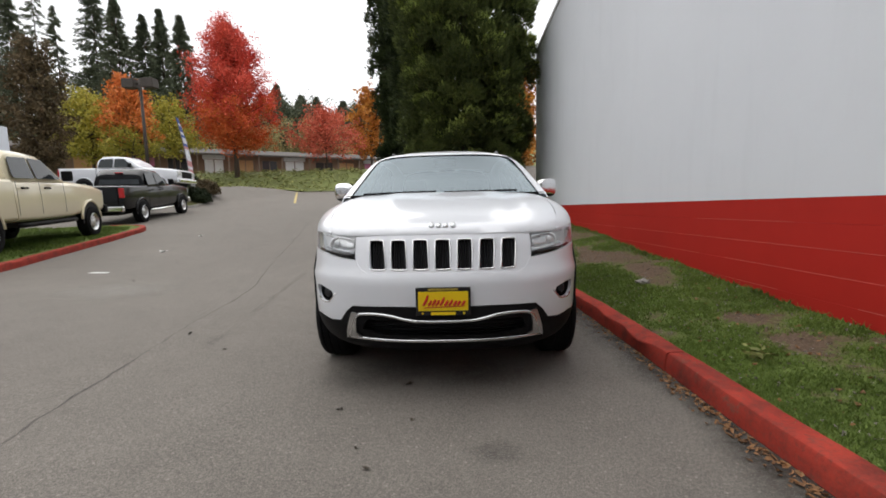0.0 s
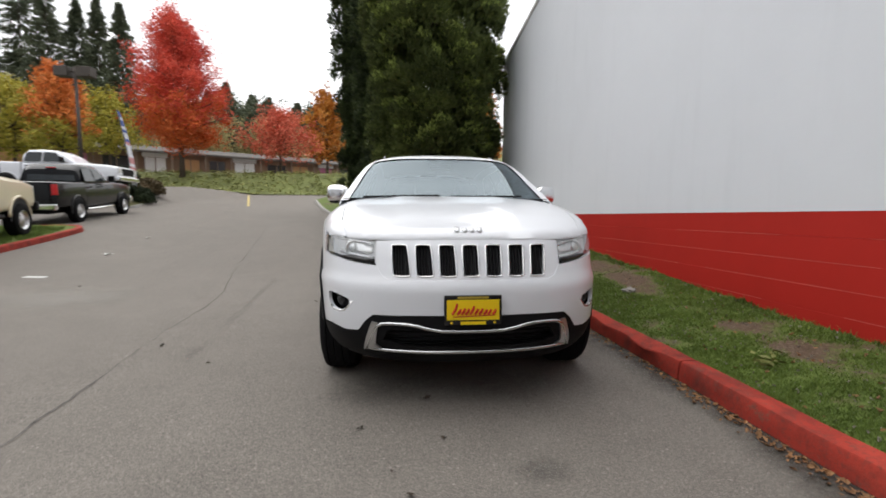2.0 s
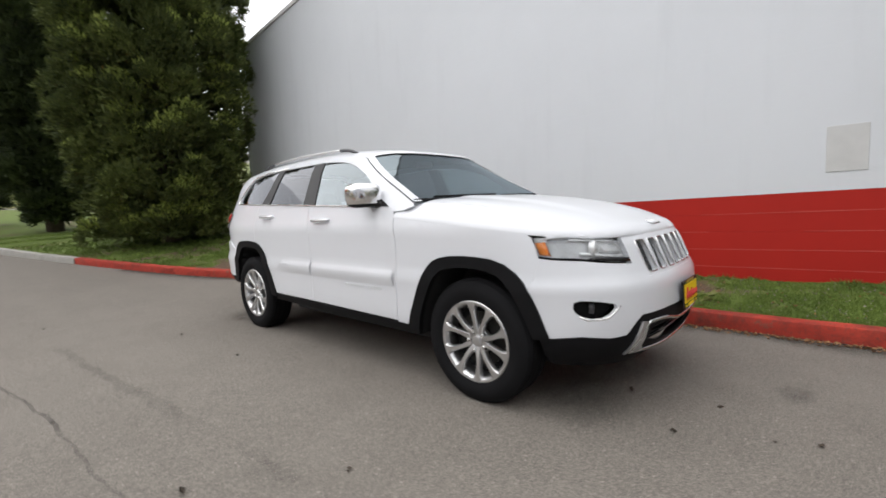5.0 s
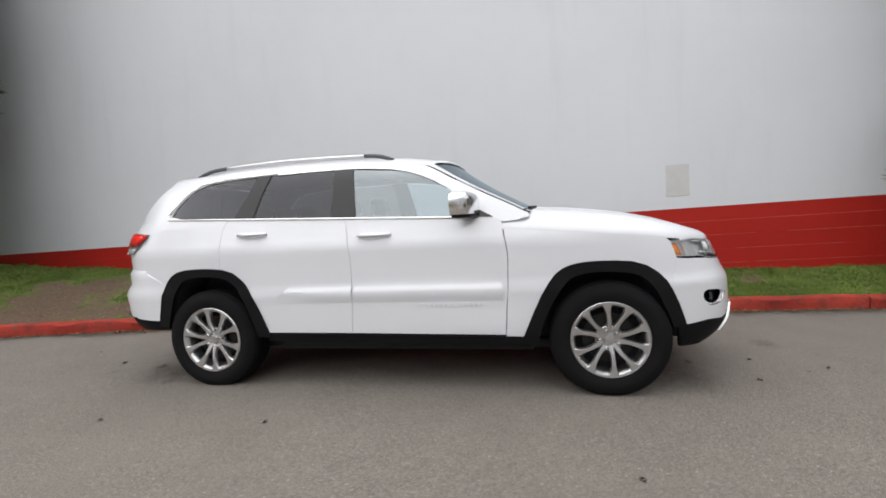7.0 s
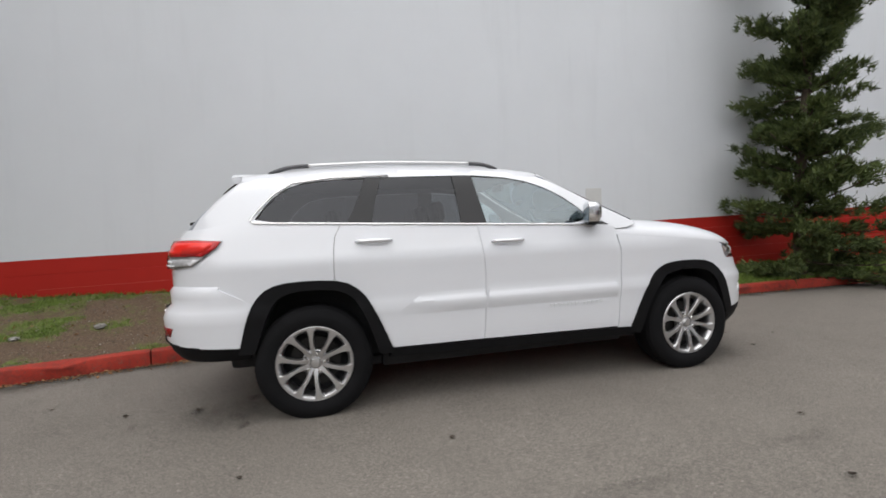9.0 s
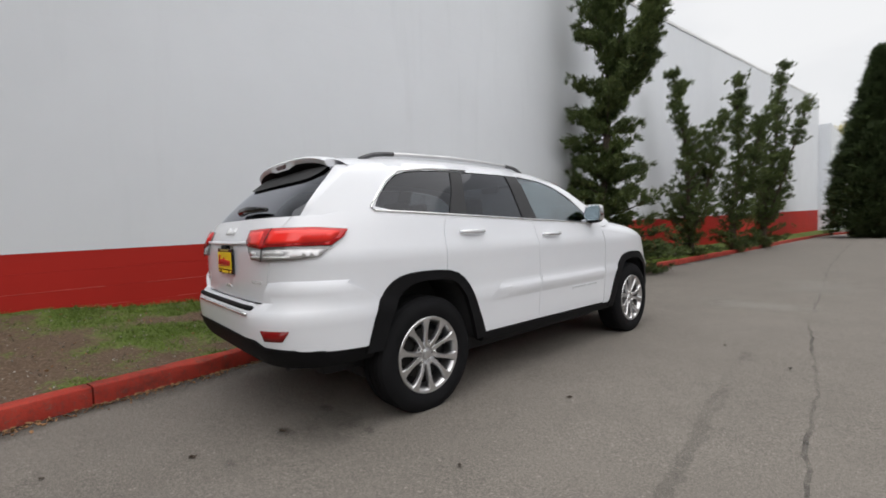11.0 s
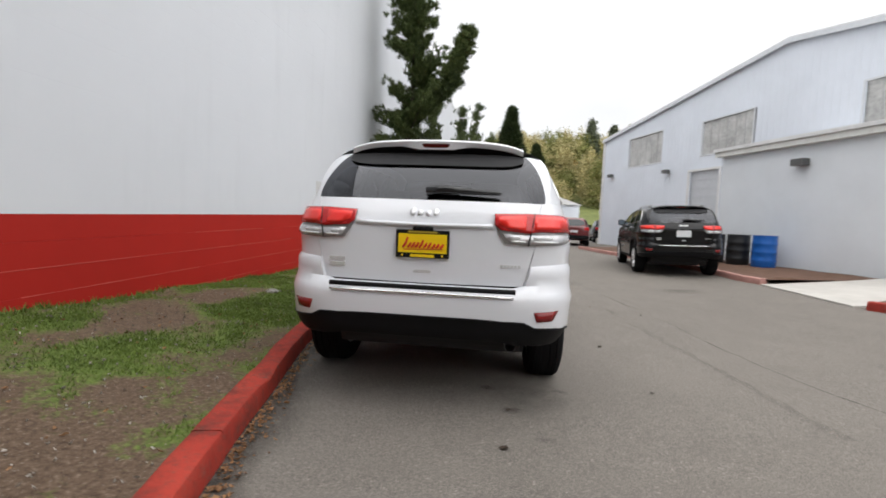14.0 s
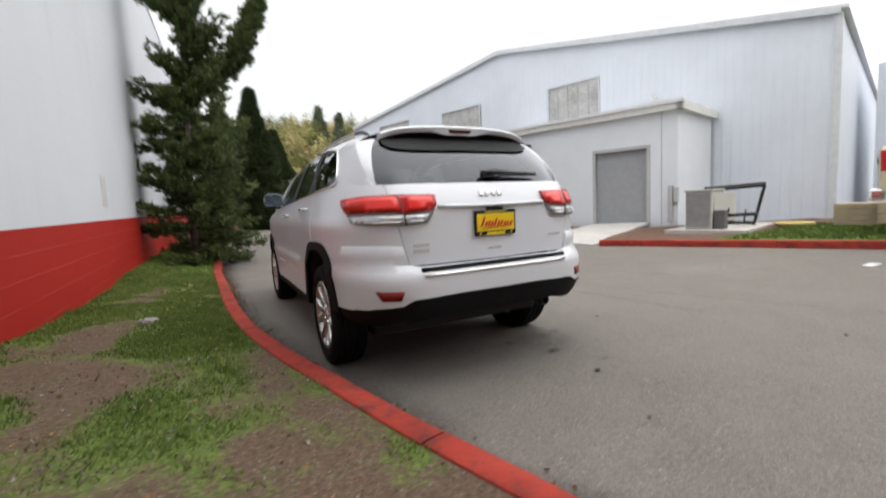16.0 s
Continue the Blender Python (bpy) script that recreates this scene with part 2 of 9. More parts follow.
RED_ORANGE = leaf_material("red_orange_leaves", (0.46, 0.055, 0.015), (0.70, 0.20, 0.05), scale=0.35)
YELLOW_ORANGE = leaf_material("golden_orange_leaves", (0.36, 0.10, 0.015), (0.62, 0.30, 0.05), scale=0.4)
YELLOW_DULL = leaf_material("dull_yellow_leaves", (0.27, 0.24, 0.11), (0.50, 0.43, 0.20), scale=0.14, lo=0.38, hi=0.62, share=0.6)
BANK_LEAF = leaf_material("bank_ground_cover", (0.16, 0.175, 0.055), (0.36, 0.36, 0.125))
SHRUB_LEAF = leaf_material("shrub_green", (0.010, 0.017, 0.007), (0.034, 0.050, 0.018))
BARK_MULCH = plain("brown_bark_mulch", (0.115, 0.062, 0.040), 0.95, var=0.35, scale=5, fine=45, relief=0.9)
BANK_GRASS = plain("rough_bank_grass", (0.13, 0.15, 0.046), 0.95, var=0.35, scale=0.5, fine=6, relief=0.5)
YELLOW_PAINT = plain("worn_yellow_paint", (0.46, 0.36, 0.13), 0.7, var=0.2, scale=3)
KERB_MIX = plain("red_white_kerb_paint", (0.42, 0.22, 0.19), 0.7, var=0.3, scale=3)
DARK_LEAF = leaf_material("dark_litter", (0.018, 0.015, 0.012), (0.07, 0.05, 0.035))
PEBBLE = plain("pale_pebbles", (0.34, 0.31, 0.27), 0.9, var=0.3, island=0.5)
STONE = plain("grey_field_stone", (0.24, 0.23, 0.215), 0.9, var=0.25, scale=14, relief=0.6)

# ---- mesh helpers ----
def mk(name, verts, faces, material, parent=None, label="", smooth=False):
    me = bpy.data.meshes.new(name)
    me.from_pydata([tuple(v) for v in verts], [], [tuple(f) for f in faces])
    me.materials.append(material)
    if smooth:
        me.polygons.foreach_set("use_smooth", [True] * len(me.polygons))
    me.update()
    ob = new(name, me)
    if parent is not None:
        ob.parent = parent
    if label:
        tagged(ob, label)
    return ob


def part(name, bm, material, parent=None, label="", smooth=False):
    me = bpy.data.meshes.new(name)
    bmesh.ops.recalc_face_normals(bm, faces=bm.faces)
    bm.to_mesh(me)
    bm.free()
    me.materials.append(material)
    if smooth:
        me.polygons.foreach_set("use_smooth", [True] * len(me.polygons))
    ob = new(name, me)
    if parent is not None:
        ob.parent = parent
    if label:
        tagged(ob, label)
    return ob


def thing(name, label, category, group="", kind=""):
    return tagged(new(name), label, category, group, kind)


def box(bm, lo, hi, bev=0.0, seg=2, m=None):
    """Adds a box, its edges rounded by bev, between two corners, moved by m."""
    lo, hi = Vector(lo), Vector(hi)
    r = bmesh.ops.create_cube(bm, size=1, matrix=Matrix.Translation((lo + hi) / 2) @ Matrix.Diagonal((*(hi - lo), 1)))
    vs = r["verts"]
    if bev:
        es = list({e for v in vs for e in v.link_edges})
        g = bmesh.ops.bevel(bm, geom=es, offset=bev, segments=seg, affect="EDGES", profile=0.6)
        vs = list({v for v in g["verts"]} | {v for v in vs if v.is_valid})
    if m is not None:
        bmesh.ops.transform(bm, matrix=m, verts=vs)
    return vs


def box_part(name, lo, hi, material, parent=None, bev=0.0, label="", m=None):
    bm = bmesh.new()
    box(bm, lo, hi, bev, 2, m)
    return part(name, bm, material, parent, label)


def tube(pts, radius, sides=8, closed=False):
    """Verts and faces of a tube along points; radius is a number or one per point."""
    pts = [Vector(p) for p in pts]
    n = len(pts)
    rs = radius if isinstance(radius, (list, tuple, np.ndarray)) else [radius] * n
    verts, faces = [], []
    prev = None
    for i, p in enumerate(pts):
        a, b = pts[i - 1] if (i or closed) else p, pts[(i + 1) % n] if (i < n - 1 or closed) else p
        d = (b - a).normalized()
        if prev is None:
            s = d.cross(Vector((0, 0, 1)))
            s = s.normalized() if s.length > 1e-4 else Vector((1, 0, 0))
        else:
            s = (prev - d * prev.dot(d)).normalized()
        prev = s
        u = d.cross(s)
        for k in range(sides):
            an = 2 * math.pi * k / sides
            verts.append(p + (s * math.cos(an) + u * math.sin(an)) * rs[i])
    for i in range(n if closed else n - 1):
        j = (i + 1) % n
        for k in range(sides):
            k2 = (k + 1) % sides
            faces.append((i * sides + k, i * sides + k2, j * sides + k2, j * sides + k))
    if not closed:
        faces += [tuple(range(sides))[::-1], tuple((n - 1) * sides + k for k in range(sides))]
    return verts, faces


def lathe(profile, seg=48, axis="x", closed=False):
    """Verts and faces of a profile of (along, radius) turned about an axis."""
    verts, faces = [], []
    n = len(profile)
    for i in range(seg):
        a = 2 * math.pi * i / seg
        for al, r in profile:
            c, s = r * math.cos(a), r * math.sin(a)
            verts.append({"x": (al, c, s), "z": (c, s, al), "y": (c, al, s)}[axis])
    for i in range(seg):
        j = (i + 1) % seg
        for k in range(n if closed else n - 1):
            k2 = (k + 1) % n
            faces.append((i * n + k, i * n + k2, j * n + k2, j * n + k))
    return verts, faces


def join(*meshes):
    vs, fs = [], []
    for v, f in meshes:
        o = len(vs)
        vs += list(v)
        fs += [tuple(i + o for i in q) for q in f]
    return vs, fs


def moved(mesh, m):
    return [m @ Vector(v) for v in mesh[0]], mesh[1]


def smooth_curve(keys):
    """A monotone-ish smooth function through (x, value) keys."""
    xs, ys = np.array([k[0] for k in keys], float), np.array([k[1] for k in keys], float)
    d = np.diff(ys) / np.diff(xs)
    g = np.concatenate(([d[0]], [0 if a * b <= 0 else 2 * a * b / (a + b) for a, b in zip(d[:-1], d[1:])], [d[-1]]))

    def f(x):
        x = np.clip(np.asarray(x, float), xs[0], xs[-1])
        i = np.clip(np.searchsorted(xs, x) - 1, 0, len(xs) - 2)
        h = xs[i + 1] - xs[i]
        t = (x - xs[i]) / h
        return (2 * t**3 - 3 * t**2 + 1) * ys[i] + (t**3 - 2 * t**2 + t) * h * g[i] + (3 * t**2 - 2 * t**3) * ys[i + 1] + (t**3 - t**2) * h * g[i + 1]
    return f


# ---- the ground: one sheet, rising to the north behind the parked car ----
def rise(x, y):
    y, x = np.asarray(y, float), np.asarray(x, float)
    s = 0.078 * 1.6 * (np.logaddexp(0, (y - 5.0) / 1.6) - np.logaddexp(0, (y - 36.0) / 1.6))
    b = np.clip((y - 36.5) / 7.0, 0, 1)
    s = s + 2.45 * b * b * (3 - 2 * b) + 0.062 * np.clip(y - 44, 0, 36) + 0.16 * np.clip(y - 80, 0, 400)
    left = 0.028 * 0.8 * np.logaddexp(0, (-3.5 - x) / 0.8)
    q, w = np.clip((-14.3 - x) / 1.6, 0, 1), np.clip((y - 13.0) / 3.5, 0, 1)
    s = s + 0.85 * q * q * (3 - 2 * q) * w * w * (3 - 2 * w) * np.clip((40 - y) / 12, 0, 1)
    south = 0.28 * np.clip(-y - 70, 0, 84 + 9 * np.sin(x * 0.11)) * np.clip((10 - x + 0.06 * (y + 70)) / 20 + 0.6, 0, 1)
    return s + np.minimum(left, 0.17) * np.exp(-np.maximum(0, np.abs(y) - 12) / 14) + south


def ground_z(x, y):
    return float(rise(np.array([x]), np.array([y]))[0])


def edges_of(parts):
    return np.concatenate([np.linspace(a, b, n, endpoint=False) for a, b, n in parts] + [[parts[-1][1]]])


def sheet(name, xs, ys, zf, material, kind="structure", label="", category=""):
    X, Y = np.meshgrid(xs, ys, indexing="ij")
    Z = zf(X, Y)
    nx, ny = X.shape
    idx = np.arange(nx * ny).reshape(nx, ny)
    f = np.stack([idx[:-1, :-1], idx[1:, :-1], idx[1:, 1:], idx[:-1, 1:]], -1).reshape(-1, 4)
    ob = mk(name, np.stack([X, Y, Z], -1).reshape(-1, 3).tolist(), f.tolist(), material, smooth=True)
    return tagged(ob, label, category, kind=kind)


sheet("ground", edges_of([(-900, -60, 14), (-60, -14, 46), (-14, 8, 88), (8, 60, 20), (60, 900, 12)]),
      edges_of([(-900, -200, 8), (-200, -60, 45), (-60, -14, 46), (-14, 20, 136), (20, 80, 80), (80, 900, 16)]), rise, ASPHALT, "structure",
      "worn grey asphalt driveway with fine cracks and stains", "road")

# kerb on the wall side: x of its road face by y
kerb_x = smooth_curve([(-33.5, 1.2), (-26, 1.33), (-14, 1.42), (-8, 1.50), (-4.6, 1.56), (-2.6, 1.49), (-1.5, 1.46), (-0.5, 1.41), (0.4, 1.33), (1.2, 1.20),
                       (1.8, 1.075), (2.3, 0.95), (2.8, 0.84), (3.3, 0.71), (4.0, 0.52), (4.8, 0.26), (6.0, -0.26), (7.4, -0.82), (9.5, -1.62), (12.5, -2.70), (18, -4.6), (26, -6.6)])
KERB_W, KERB_H = 0.155, 0.135
WALL_X = 2.97
wall_foot = smooth_curve([(-48, 0.10), (-20, 0.2), (-8, 0.26), (-4, 0.26), (-2, 0.22), (0, 0.29), (2, 0.38), (4, 0.50), (6, 0.58), (8, 0.68), (10, 0.82), (16, 1.2), (30, 2.1)])


def kerb_run(name, path, zf, material, label, joints=2.57, back=1, start=0.0):
    """A kerb as a row of cast pieces along a path; back: +1 when its grass lies to the right of the path."""
    root = tagged(new(name), label, "kerb", kind="structure")
    P = [Vector((*p, 0)) for p in path]
    L = [0.0]
    for a, b in zip(P, P[1:]):
        L.append(L[-1] + (b - a).length)

    def at(s):
        i = max(0, min(len(P) - 2, int(np.searchsorted(L, s)) - 1))
        t = (s - L[i]) / max(1e-6, L[i + 1] - L[i])
        p = P[i].lerp(P[i + 1], t)
        return p, (P[i + 1] - P[i]).normalized()
    prof = [(0.0, -0.12), (0.005, 0.06), (0.011, KERB_H - 0.018), (0.016, KERB_H - 0.007), (0.028, KERB_H - 0.001), (KERB_W - 0.022, KERB_H + 0.001), (KERB_W - 0.007, KERB_H - 0.006), (KERB_W, KERB_H - 0.04), (KERB_W, -0.12)]
    cuts = [start] + [start + joints * (i + 1) for i in range(400)]
    cuts = [c for c in cuts if 0 < c < L[-1] - 0.3]
    cuts = [0.0] + cuts + [L[-1]]
    rnd = random.Random(3)
    for a, b in zip(cuts, cuts[1:]):
        n = max(2, int((b - a) / (0.09 if joints < 3 else 0.3)))
        verts, faces = [], []
        off = rnd.uniform(-0.006, 0.006)
        for i in range(n + 1):
            s = a + 0.006 + (b - a - 0.012) * i / n
            p, d = at(s)
            side = Vector((d.y, -d.x, 0)) * back
            for w, h in prof:
                q = p + side * w
                wob = 0.007 * noise.noise(Vector((q.x * 2.5, q.y * 2.5, h * 6)))
                if h > KERB_H - 0.035 and w < 0.06:
                    chipped = max(0.0, noise.noise(Vector((q.x * 2.3, q.y * 2.3, 4))) - 0.15)
                    wob -= 0.075 * chipped * (0.6 + 0.4 * noise.noise(Vector((q.x * 19, q.y * 19, 2))))
                verts.append((q.x + side.x * (wob + off), q.y + side.y * wob, zf(p.x, p.y) + h + wob))
        m = len(prof)
        for i in range(n):
            for k in range(m - 1):
                faces.append((i * m + k, i * m + k + 1, (i + 1) * m + k + 1, (i + 1) * m + k))
        faces += [tuple(range(m))[::-1], tuple(n * m + k for k in range(m))]
        st = mk("kerb_stone", verts, faces, material, root, smooth=True)
        st.data.set_sharp_from_angle(angle=radians(26))
    return root


ys_k = np.arange(-33, 9.01, 0.25)
kerb_run("kerb_wall_side", [(float(kerb_x(y)), float(y)) for y in ys_k], ground_z, KERB_RED, "red painted concrete kerb, worn and chipped", start=-33 + 33 + 0.15 + 0.03)
kerb_run("kerb_wall_side_far", [(float(kerb_x(y)), float(y)) for y in np.arange(9.01, 26, 0.5)], ground_z, KERB_GREY, "bare grey concrete kerb along the lawn strip")
kerb_run("kerb_road_end", [(-6.5, -41), (-3, -40.6), (-0.5, -39.6), (0.7, -37.5), (1.15, -35), (1.2, -33.05)], ground_z, KERB_RED, "red painted kerb curving across the road end", start=0.5)

# turf strip between kerb and wall
def strip():
    ys = np.concatenate([np.arange(-48, -12, 1.0), np.arange(-12, 12, 0.10), np.arange(12, 30.1, 1.0)])
    ts = np.linspace(0, 1, 30)
    verts, faces, turf = [], [], []
    for y in ys:
        x0 = float(kerb_x(max(-33, y))) + KERB_W - 0.005
        wide = WALL_X + 0.05 if y < 9.2 else WALL_X + 8
        zb = float(wall_foot(y))
        zk = ground_z(x0, y) + KERB_H - 0.015
        for t in ts:
            x = x0 + (wide - x0) * t
            u = min(1, (x - x0) / (WALL_X - x0))
            z = zk + (zb - zk) * (u * u * (3 - 2 * u) * 0.5 + u * 0.5)
            z += 0.035 * noise.noise(Vector((x * 1.6, y * 1.6, 3))) * min(1, t * 6) + 0.015 * noise.noise(Vector((x * 6, y * 6, 1))) * min(1, t * 8)
            verts.append((x, y, z))
            g = 0.5 + 0.5 * noise.noise(Vector((x * 1.15, y * 1.15, 0.3))) + 0.32 * noise.noise(Vector((x * 3.3, y * 3.3, 7))) + 0.07
            g -= (0.36 if -4 < y < 1 else 0.12) * math.exp(-((t - 0.58 - 0.05 * math.sin(y * 1.7)) / 0.15) ** 2)
            g += 0.15 * max(0, min(1, (0.8 - y) / 1.0))
            g -= 0.30 * max(0, min(1, (y - 0.6) / 1.6)) * max(0, min(1, (7.0 - y) / 1.5)) * math.exp(-((t - 0.05) / 0.34) ** 2) + 0.10 * max(0, min(1, (y - 0.6) / 1.6))
            if y > 8 or y < -4:
                g += 0.15
            turf.append(g)
    m = len(ts)
    for i in range(len(ys) - 1):
        for k in range(m - 1):
            faces.append((i * m + k, i * m + k + 1, (i + 1) * m + k + 1, (i + 1) * m + k))
    ob = mk("lawn_strip", verts, faces, TURF, smooth=True)
    a = ob.data.attributes.new("turf", "FLOAT", "POINT")
    a.data.foreach_set("value", turf)
    tagged(ob, "sparse green grass with bare brown soil patches", "lawn", kind="structure")
    return np.array(verts).reshape(len(ys), m, 3), np.array(turf).reshape(len(ys), m), ys, ts


STRIP_V, STRIP_T, STRIP_Y, STRIP_TS = strip()

# ---- the long painted masonry wall ----
WALL_N, WALL_S = 10.0, -46.0


def wall_top(y):
    return 6.90 - 0.095 * y


def red_top(y):
    return 1.125 - 0.0165 * y


def block_wall():
    root = tagged(new("wall_east"), "tall white painted block wall with a red painted base band", "wall", kind="structure")
    # core, a hair behind the face of the courses
    v = [(x, y, z) for x in (WALL_X + 0.012, WALL_X + 0.4) for y, z in ((WALL_S, -0.6), (WALL_N, -0.6), (WALL_N, wall_top(WALL_N)), (WALL_S, wall_top(WALL_S)))]
    mk("wall_core", v, [(0, 1, 2, 3), (7, 6, 5, 4), (0, 4, 5, 1), (1, 5, 6, 2), (2, 6, 7, 3), (3, 7, 4, 0)], WALL_WHITE, root)
    c = 0.203
    for name, material, band in (("red_course", WALL_RED, True), ("white_course", WALL_WHITE, False)):
        k = -9 if band else 0
        while True:
            y0, y1 = WALL_S, WALL_N
            lo = lambda y: red_top(y) + k * c
            if band and k >= 0:
                break
            if not band and lo(WALL_S) > wall_top(WALL_S):
                break
            if lo(WALL_N) > wall_top(WALL_N) - 0.02:
                # upper courses end where the sloping coping cuts them
                y1 = (6.90 - 1.125 - k * c) / (0.095 - 0.0165)
                if y1 < WALL_S + 0.5:
                    break
            ys = np.linspace(y0, y1, 40)
            verts, faces = [], []
            for y in ys:
                z0 = lo(y)
                z1 = min(z0 + c, wall_top(y))
                g = min(0.004 if band else 0.0012, (z1 - z0) / 3)
                wob = (0.0016 if band else 0.0005) * noise.noise(Vector((k * 3.1, y * 0.9, 0)))
                dp = 0.004 if band else 0.0004
                verts += [(WALL_X + dp, y, z0), (WALL_X + wob, y, z0 + 0.0008), (WALL_X + wob, y, z1 - g), (WALL_X + dp, y, z1)]
            for i in range(len(ys) - 1):
                for q in range(3):
                    faces.append((i * 4 + q, i * 4 + q + 1, i * 4 + q + 5, i * 4 + q + 4))
            mk(name, verts, faces, material, root)
            k += 1
    verts, faces = [], []
    for y in (WALL_S, WALL_N + 0.02):
        z = wall_top(y)
        verts += [(WALL_X - 0.03, y, z), (WALL_X + 0.43, y, z), (WALL_X + 0.43, y, z + 0.09), (WALL_X - 0.03, y, z + 0.09)]
    mk("coping", verts, [(0, 1, 5, 4), (1, 2, 6, 5), (2, 3, 7, 6), (3, 0, 4, 7), (3, 2, 1, 0), (4, 5, 6, 7)], TRIM_WHITE, root)
    # paint worn off the joints of the red band
    rnd = random.Random(12)
    for k in range(1, 6):
        verts, faces = [], []
        y = -20.0
        while y < WALL_N - 3:
            e = min(y + rnd.uniform(1.2, 4.5), WALL_N - 1)
            if rnd.random() < 0.8:
                for a, b in zip(np.linspace(y, e, 9)[:-1], np.linspace(y, e, 9)[1:]):
                    o = len(verts)
                    for q in (a, b):
                        z = red_top(q) - k * c
                        hh = 0.0022 + 0.0018 * noise.noise(Vector((k, q * 3, 1)))
                        verts += [(WALL_X - 0.002, q, z - hh), (WALL_X - 0.002, q, z + hh)]
                    faces.append((o, o + 2, o + 3, o + 1))
            y = e + rnd.uniform(0.1, 0.9)
        mk("worn_joint", verts, faces, WORN_JOINT, root)
    # the patched square of paint
    zc = 1.585
    bm = bmesh.new()
    box(bm, (WALL_X - 0.006, -3.27, zc - 0.225), (WALL_X + 0.002, -2.96, zc + 0.225), 0.003, 1)
    part("paint_patch", bm, PATCH_PAINT, root, "grey square of touched-up paint")


WORN_JOINT = plain("worn_pale_joint", (0.50, 0.10, 0.075), 0.8, var=0.25, scale=3)
PATCH_PAINT = plain("grey_touch_up_paint", (0.545, 0.545, 0.54), 0.6, var=0.05)
block_wall()
mk("building_behind_wall", [(WALL_X + 0.4, WALL_S, -0.6), (WALL_X + 30, WALL_S, -0.6), (WALL_X + 30, WALL_N, -0.6), (WALL_X + 0.4, WALL_N, -0.6),
                            (WALL_X + 0.4, WALL_S, 10.9), (WALL_X + 30, WALL_S, 10.9), (WALL_X + 30, WALL_N, 5.9), (WALL_X + 0.4, WALL_N, 5.9)],
   [(0, 1, 2, 3), (4, 5, 6, 7), (0, 1, 5, 4), (1, 2, 6, 5), (2, 3, 7, 6), (3, 0, 4, 7)], WALL_WHITE)
tagged(bpy.data.objects["building_behind_wall"], "white painted building block behind the wall", "building", kind="structure")
# lower continuation of the building at the far south end
box_part("wall_south_wing", (2.2, -74, -0.5), (8, WALL_S - 0.02, 9.2), WALL_WHITE)
tagged(bpy.data.objects["wall_south_wing"], "plain white painted wing of the long building", "wall", kind="structure")

# ---- the metal-clad workshop across the drive ----
BD = Vector((-0.26, 0.966, 0)).normalized()      # along its front, to the north
BN = Vector((0.966, 0.26, 0)).normalized()       # out of its front
B0 = Vector((-11.2, -9.0, 0))
A0 = Vector((-7.7, -10.2, 0))
TILT_N = 0.0165


def on(base, s, out, z):
    """A place s metres along a front, out metres in front of it, z high."""
    p = base + BD * s + BN * out
    return Vector((p.x, p.y, z - TILT_N * p.y))


def slab(name, base, s0, s1, o0, o1, z0, z1, material, parent, bev=0.0, label=""):
    v = [on(base, s, o, z) for z in (z0, z1) for s, o in ((s0, o0), (s1, o0), (s1, o1), (s0, o1))]
    ob = mk(name, v, [(3, 2, 1, 0), (4, 5, 6, 7), (0, 1, 5, 4), (1, 2, 6, 5), (2, 3, 7, 6), (3, 0, 4, 7)], material, parent, label)
    return ob


